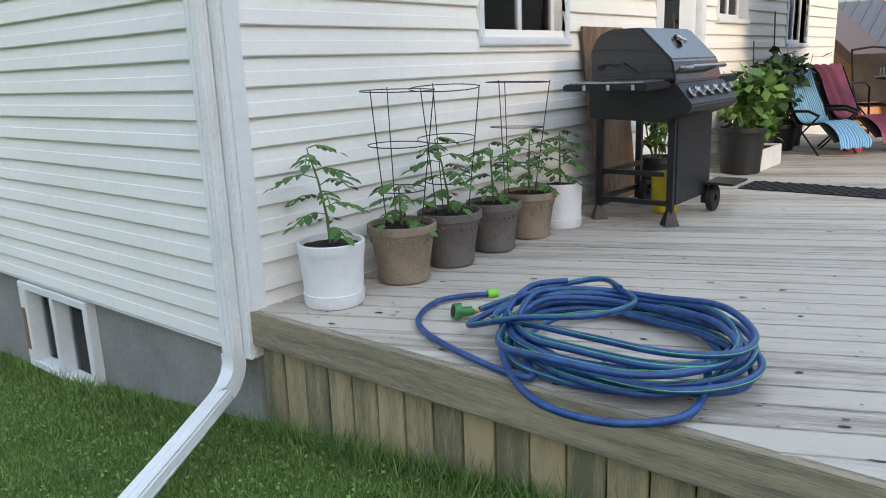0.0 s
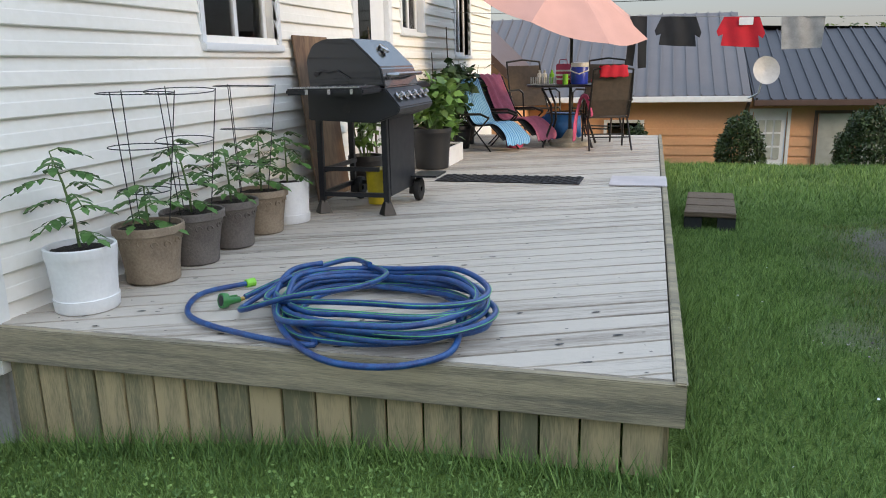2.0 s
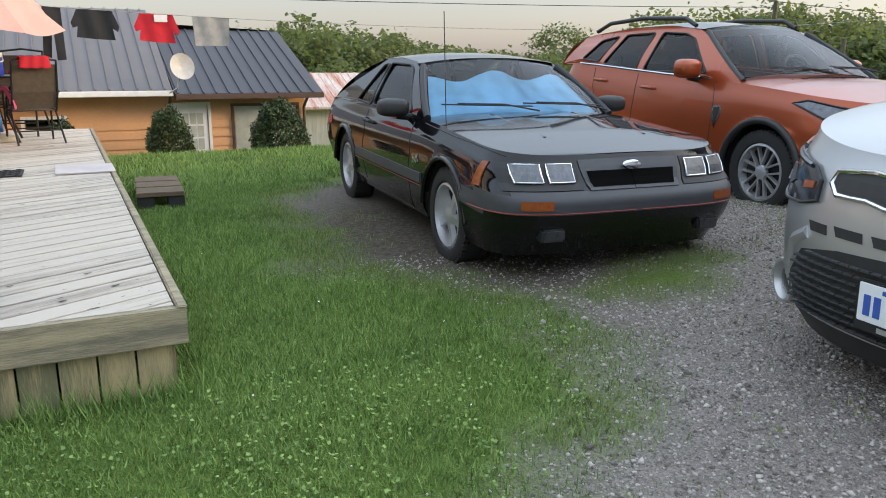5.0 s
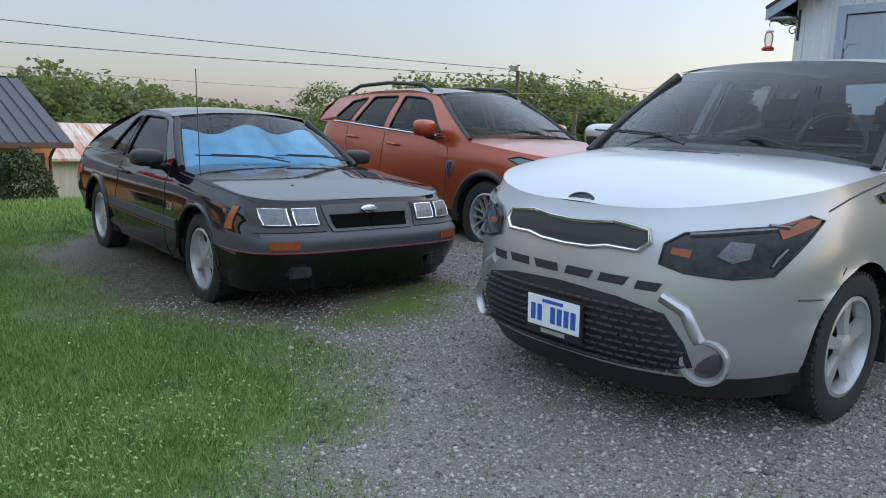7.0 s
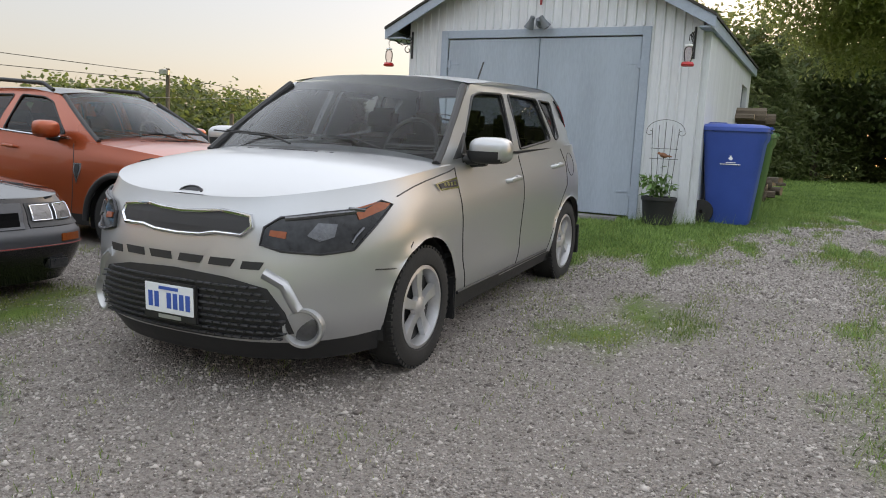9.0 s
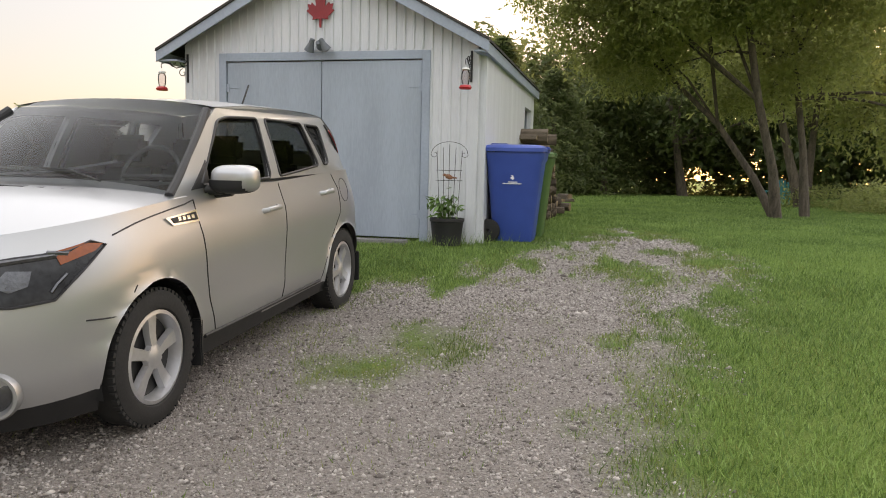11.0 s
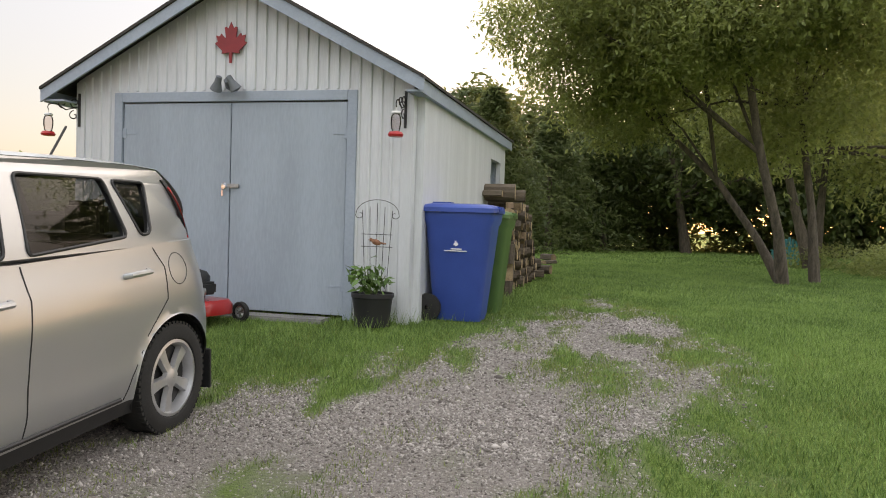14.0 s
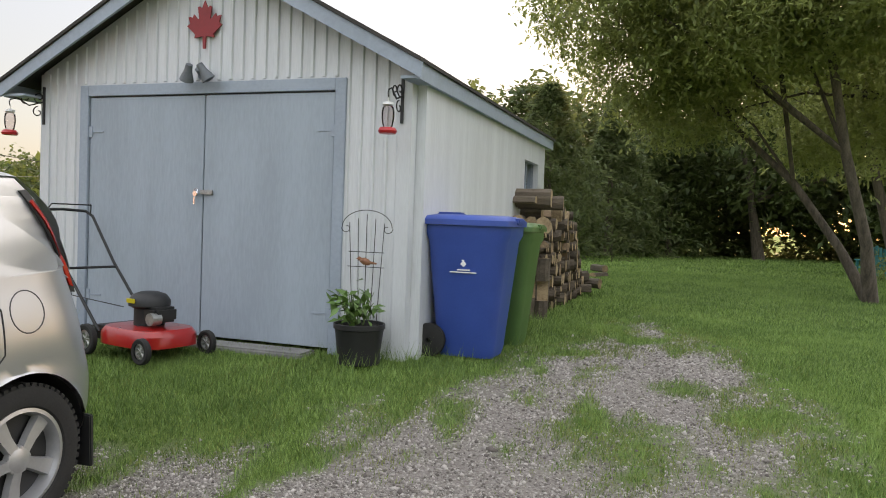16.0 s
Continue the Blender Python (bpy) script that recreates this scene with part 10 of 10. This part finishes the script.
for k in range(3):
    bm = bmesh.new()
    bm_box(bm, -0.087, 0.087, -0.053, -0.049, 0.05 + k * 0.05, 0.07 + k * 0.05)
    part("stripe", bm, M["white"], bg)
bm = bmesh.new()
bm_tube(bm, [(-0.05, -0.04, 0.24), (-0.04, -0.04, 0.29), (0.04, -0.04, 0.29), (0.05, -0.04, 0.24)], 0.006, 6)
part("handle", bm, M["pink"], bg)
bm = bmesh.new()
bm_lathe(bm, [(0.001, 0), (0.033, 0), (0.033, 0.12), (0.001, 0.122)], 20)
solo("drink_can", bm, M["lime"], "green drink can on the table", "can", m=Matrix.Translation((-1.02, 8.9, TZ)), smooth=40)
bk = thing("wire_basket", "grey slotted basket holding white bottles", "basket", Matrix.Translation((-1.28, 8.98, TZ)))
bm = bmesh.new()
bm_box(bm, -0.15, 0.15, -0.09, 0.09, 0, 0.01)
part("bottom", bm, M["zinc"], bk)
for k in range(11):
    for yy in (-0.09, 0.09):
        bm = bmesh.new()
        bm_box(bm, -0.15 + k * 0.03 - 0.006, -0.15 + k * 0.03 + 0.006, yy - 0.003, yy + 0.003, 0.01, 0.09)
        part("slat", bm, M["zinc"], bk)
for k, (dx, mt) in enumerate(((-0.06, "white"), (0.0, "white"), (0.09, "lime"))):
    bm = bmesh.new()
    bm_lathe(bm, [(0.001, 0), (0.03, 0), (0.03, 0.11), (0.012, 0.13), (0.012, 0.16), (0.001, 0.162)], 18)
    solo("bottle", bm, M[mt], "small plastic bottle standing in the basket", "bottle", "bottles", m=Matrix.Translation((-1.28 + dx, 8.98, TZ + 0.012)), smooth=40)
bm = bmesh.new()
bmesh.ops.create_icosphere(bm, subdivisions=3, radius=0.1, matrix=Matrix.Translation((-0.62, 9.0, TZ + 0.035)) @ Matrix.Diagonal((1.1, 0.9, 0.4, 1)))
for v in bm.verts:
    v.co += Vector(noise.noise_vector(v.co * 14)) * 0.012
solo("red_bundle", bm, M["redcloth"], "crumpled red cloth on the table", "cloth", smooth=True)
bm = bmesh.new()
bm_box(bm, -0.24, 0.24, -0.12, 0.12, 0, 0.34, 0.04)
for v in bm.verts:
    v.co += Vector(noise.noise_vector(v.co * 6)) * 0.03
solo("blue_bag", bm, M["bluebag"], "glossy blue carrier bag under the table", "bag", m=Matrix.Translation((-1.12, 9.55, DZ + 0.03)), smooth=True)
ub = thing("patio_umbrella", "faded pink tilted patio umbrella on dark pole", "umbrella", Matrix.Translation((-0.98, 9.15, DZ)))
bm = bmesh.new()
bm_lathe(bm, [(0.03, 0.02), (0.24, 0.02), (0.25, 0.0), (0.25, 0.05), (0.1, 0.09), (0.03, 0.2)], 32)
part("base", bm, mat("pale_stone_base", (0.40, 0.36, 0.28), 0.8, var=0.2, scale=10, bump=0.3), ub, smooth=40)
bm = bmesh.new()
bm_cyl(bm, (0, 0, 0.02), (0, 0, 1.9), 0.02, seg=14)
pl2 = part("pole", bm, M["frame_dark"], ub)
bm = bmesh.new()
bm_cyl(bm, (0, 0, 1.28), (0, 0, 1.36), 0.028, seg=12), bm_tube(bm, [(0, -0.03, 1.3), (0, -0.08, 1.3), (0, -0.08, 1.24)], 0.008, 6)
part("crank", bm, M["frame_dark"], pl2)
UT = Matrix.Translation((-0.18, -0.25, 1.68)) @ Matrix.Rotation(radians(22), 4, 'Y') @ Matrix.Rotation(radians(14), 4, 'X')
bm = bmesh.new()
R_, Hh = 1.16, 0.40
apex = bm.verts.new((0, 0, Hh))
rings = []
for i in range(1, 9):
    t = i / 8
    ring = []
    for k in range(64):
        a = 2 * math.pi * k / 64
        seg = (k % 8) / 8
        chord = math.cos(math.pi / 8) / math.cos((seg - 0.5) * math.pi / 4)
        sag = 0.05 * t * math.sin(math.pi * seg)
        ring.append(bm.verts.new((R_ * t * chord * math.cos(a), R_ * t * chord * math.sin(a), Hh * (1 - t ** 1.15) - sag)))
    if rings:
        for k in range(64):
            bm.faces.new((rings[-1][k], rings[-1][(k + 1) % 64], ring[(k + 1) % 64], ring[k]))
    else:
        for k in range(64):
            bm.faces.new((apex, ring[k], ring[(k + 1) % 64]))
    rings.append(ring)
bmesh.ops.transform(bm, matrix=UT, verts=bm.verts)
cn = part("canopy", bm, M["canopy"], ub, smooth=25)
for k in range(8):
    a = 2 * math.pi * k / 8
    bm = bmesh.new()
    bm_tube(bm, [UT @ Vector((R_ * t * math.cos(a), R_ * t * math.sin(a), Hh * (1 - t ** 1.15) - 0.012)) for t in (0.02, 0.35, 0.7, 0.99)], 0.006, 5)
    part("rib", bm, M["frame_dark"], cn)

# clothes line and washing
ln = thing("clothes_line", "thin grey clothes line over the lawn", "clothes line")
LY = 9.6


def line_z(x):
    return 1.88 - 0.035 * x + 0.004 * (x - 1) ** 2


bm = bmesh.new()
bm_tube(bm, [(x, LY, line_z(x)) for x in np.arange(-2.6, 30, 0.8)], 0.004, 5)
part("cord", bm, M["greycloth"], ln)


def garment(name, label, outline, x, z, material, cat):
    """A hanging cloth with soft folds from an outline (u, v), v = 0 at the line."""
    bm = fill_poly(outline, 0.05)
    for v in bm.verts:
        u, w = v.co.x, v.co.y
        v.co = (u, 0.012 * math.sin(u * 26 + w * 5) + 0.02 * math.sin(u * 9), w)
    r = bmesh.ops.extrude_face_region(bm, geom=bm.faces[:])
    bmesh.ops.translate(bm, vec=(0, 0.012, 0), verts=[v for v in r["geom"] if isinstance(v, bmesh.types.BMVert)])
    return solo(name, bm, material, label, cat, m=Matrix.Translation((x, LY, z)), smooth=40)


tee = [(-0.2, 0.0), (0.2, 0.0), (0.275, -0.20), (0.255, -0.26), (0.2, -0.22), (0.22, -0.36), (0.0, -0.35), (-0.22, -0.33), (-0.2, -0.2), (-0.255, -0.22), (-0.275, -0.16)]
garment("t_shirt", "black t-shirt pegged on the clothes line", tee, 0.26, line_z(0.26), M["blackcloth"], "shirt")
rt = garment("t_shirt", "red t-shirt with white print on line", tee, 0.98, line_z(0.98), M["redcloth"], "shirt")
bm = bmesh.new()
bm_box(bm, -0.03, 0.13, -0.036, -0.030, -0.10, -0.01, 0.002)
part("print", bm, M["white"], rt)
garment("towel", "grey towel pegged on the clothes line", [(-0.24, 0), (0.24, 0), (0.22, -0.36), (-0.22, -0.37)], 1.66, line_z(1.66), M["greycloth"], "towel")
garment("trousers", "dark trousers hanging from the line", [(-0.09, 0), (0.11, 0), (0.12, -0.62), (0.02, -0.63), (0.01, -0.3), (-0.01, -0.3), (-0.04, -0.6), (-0.13, -0.58)], -0.22, line_z(-0.22), M["blackcloth"], "trousers")
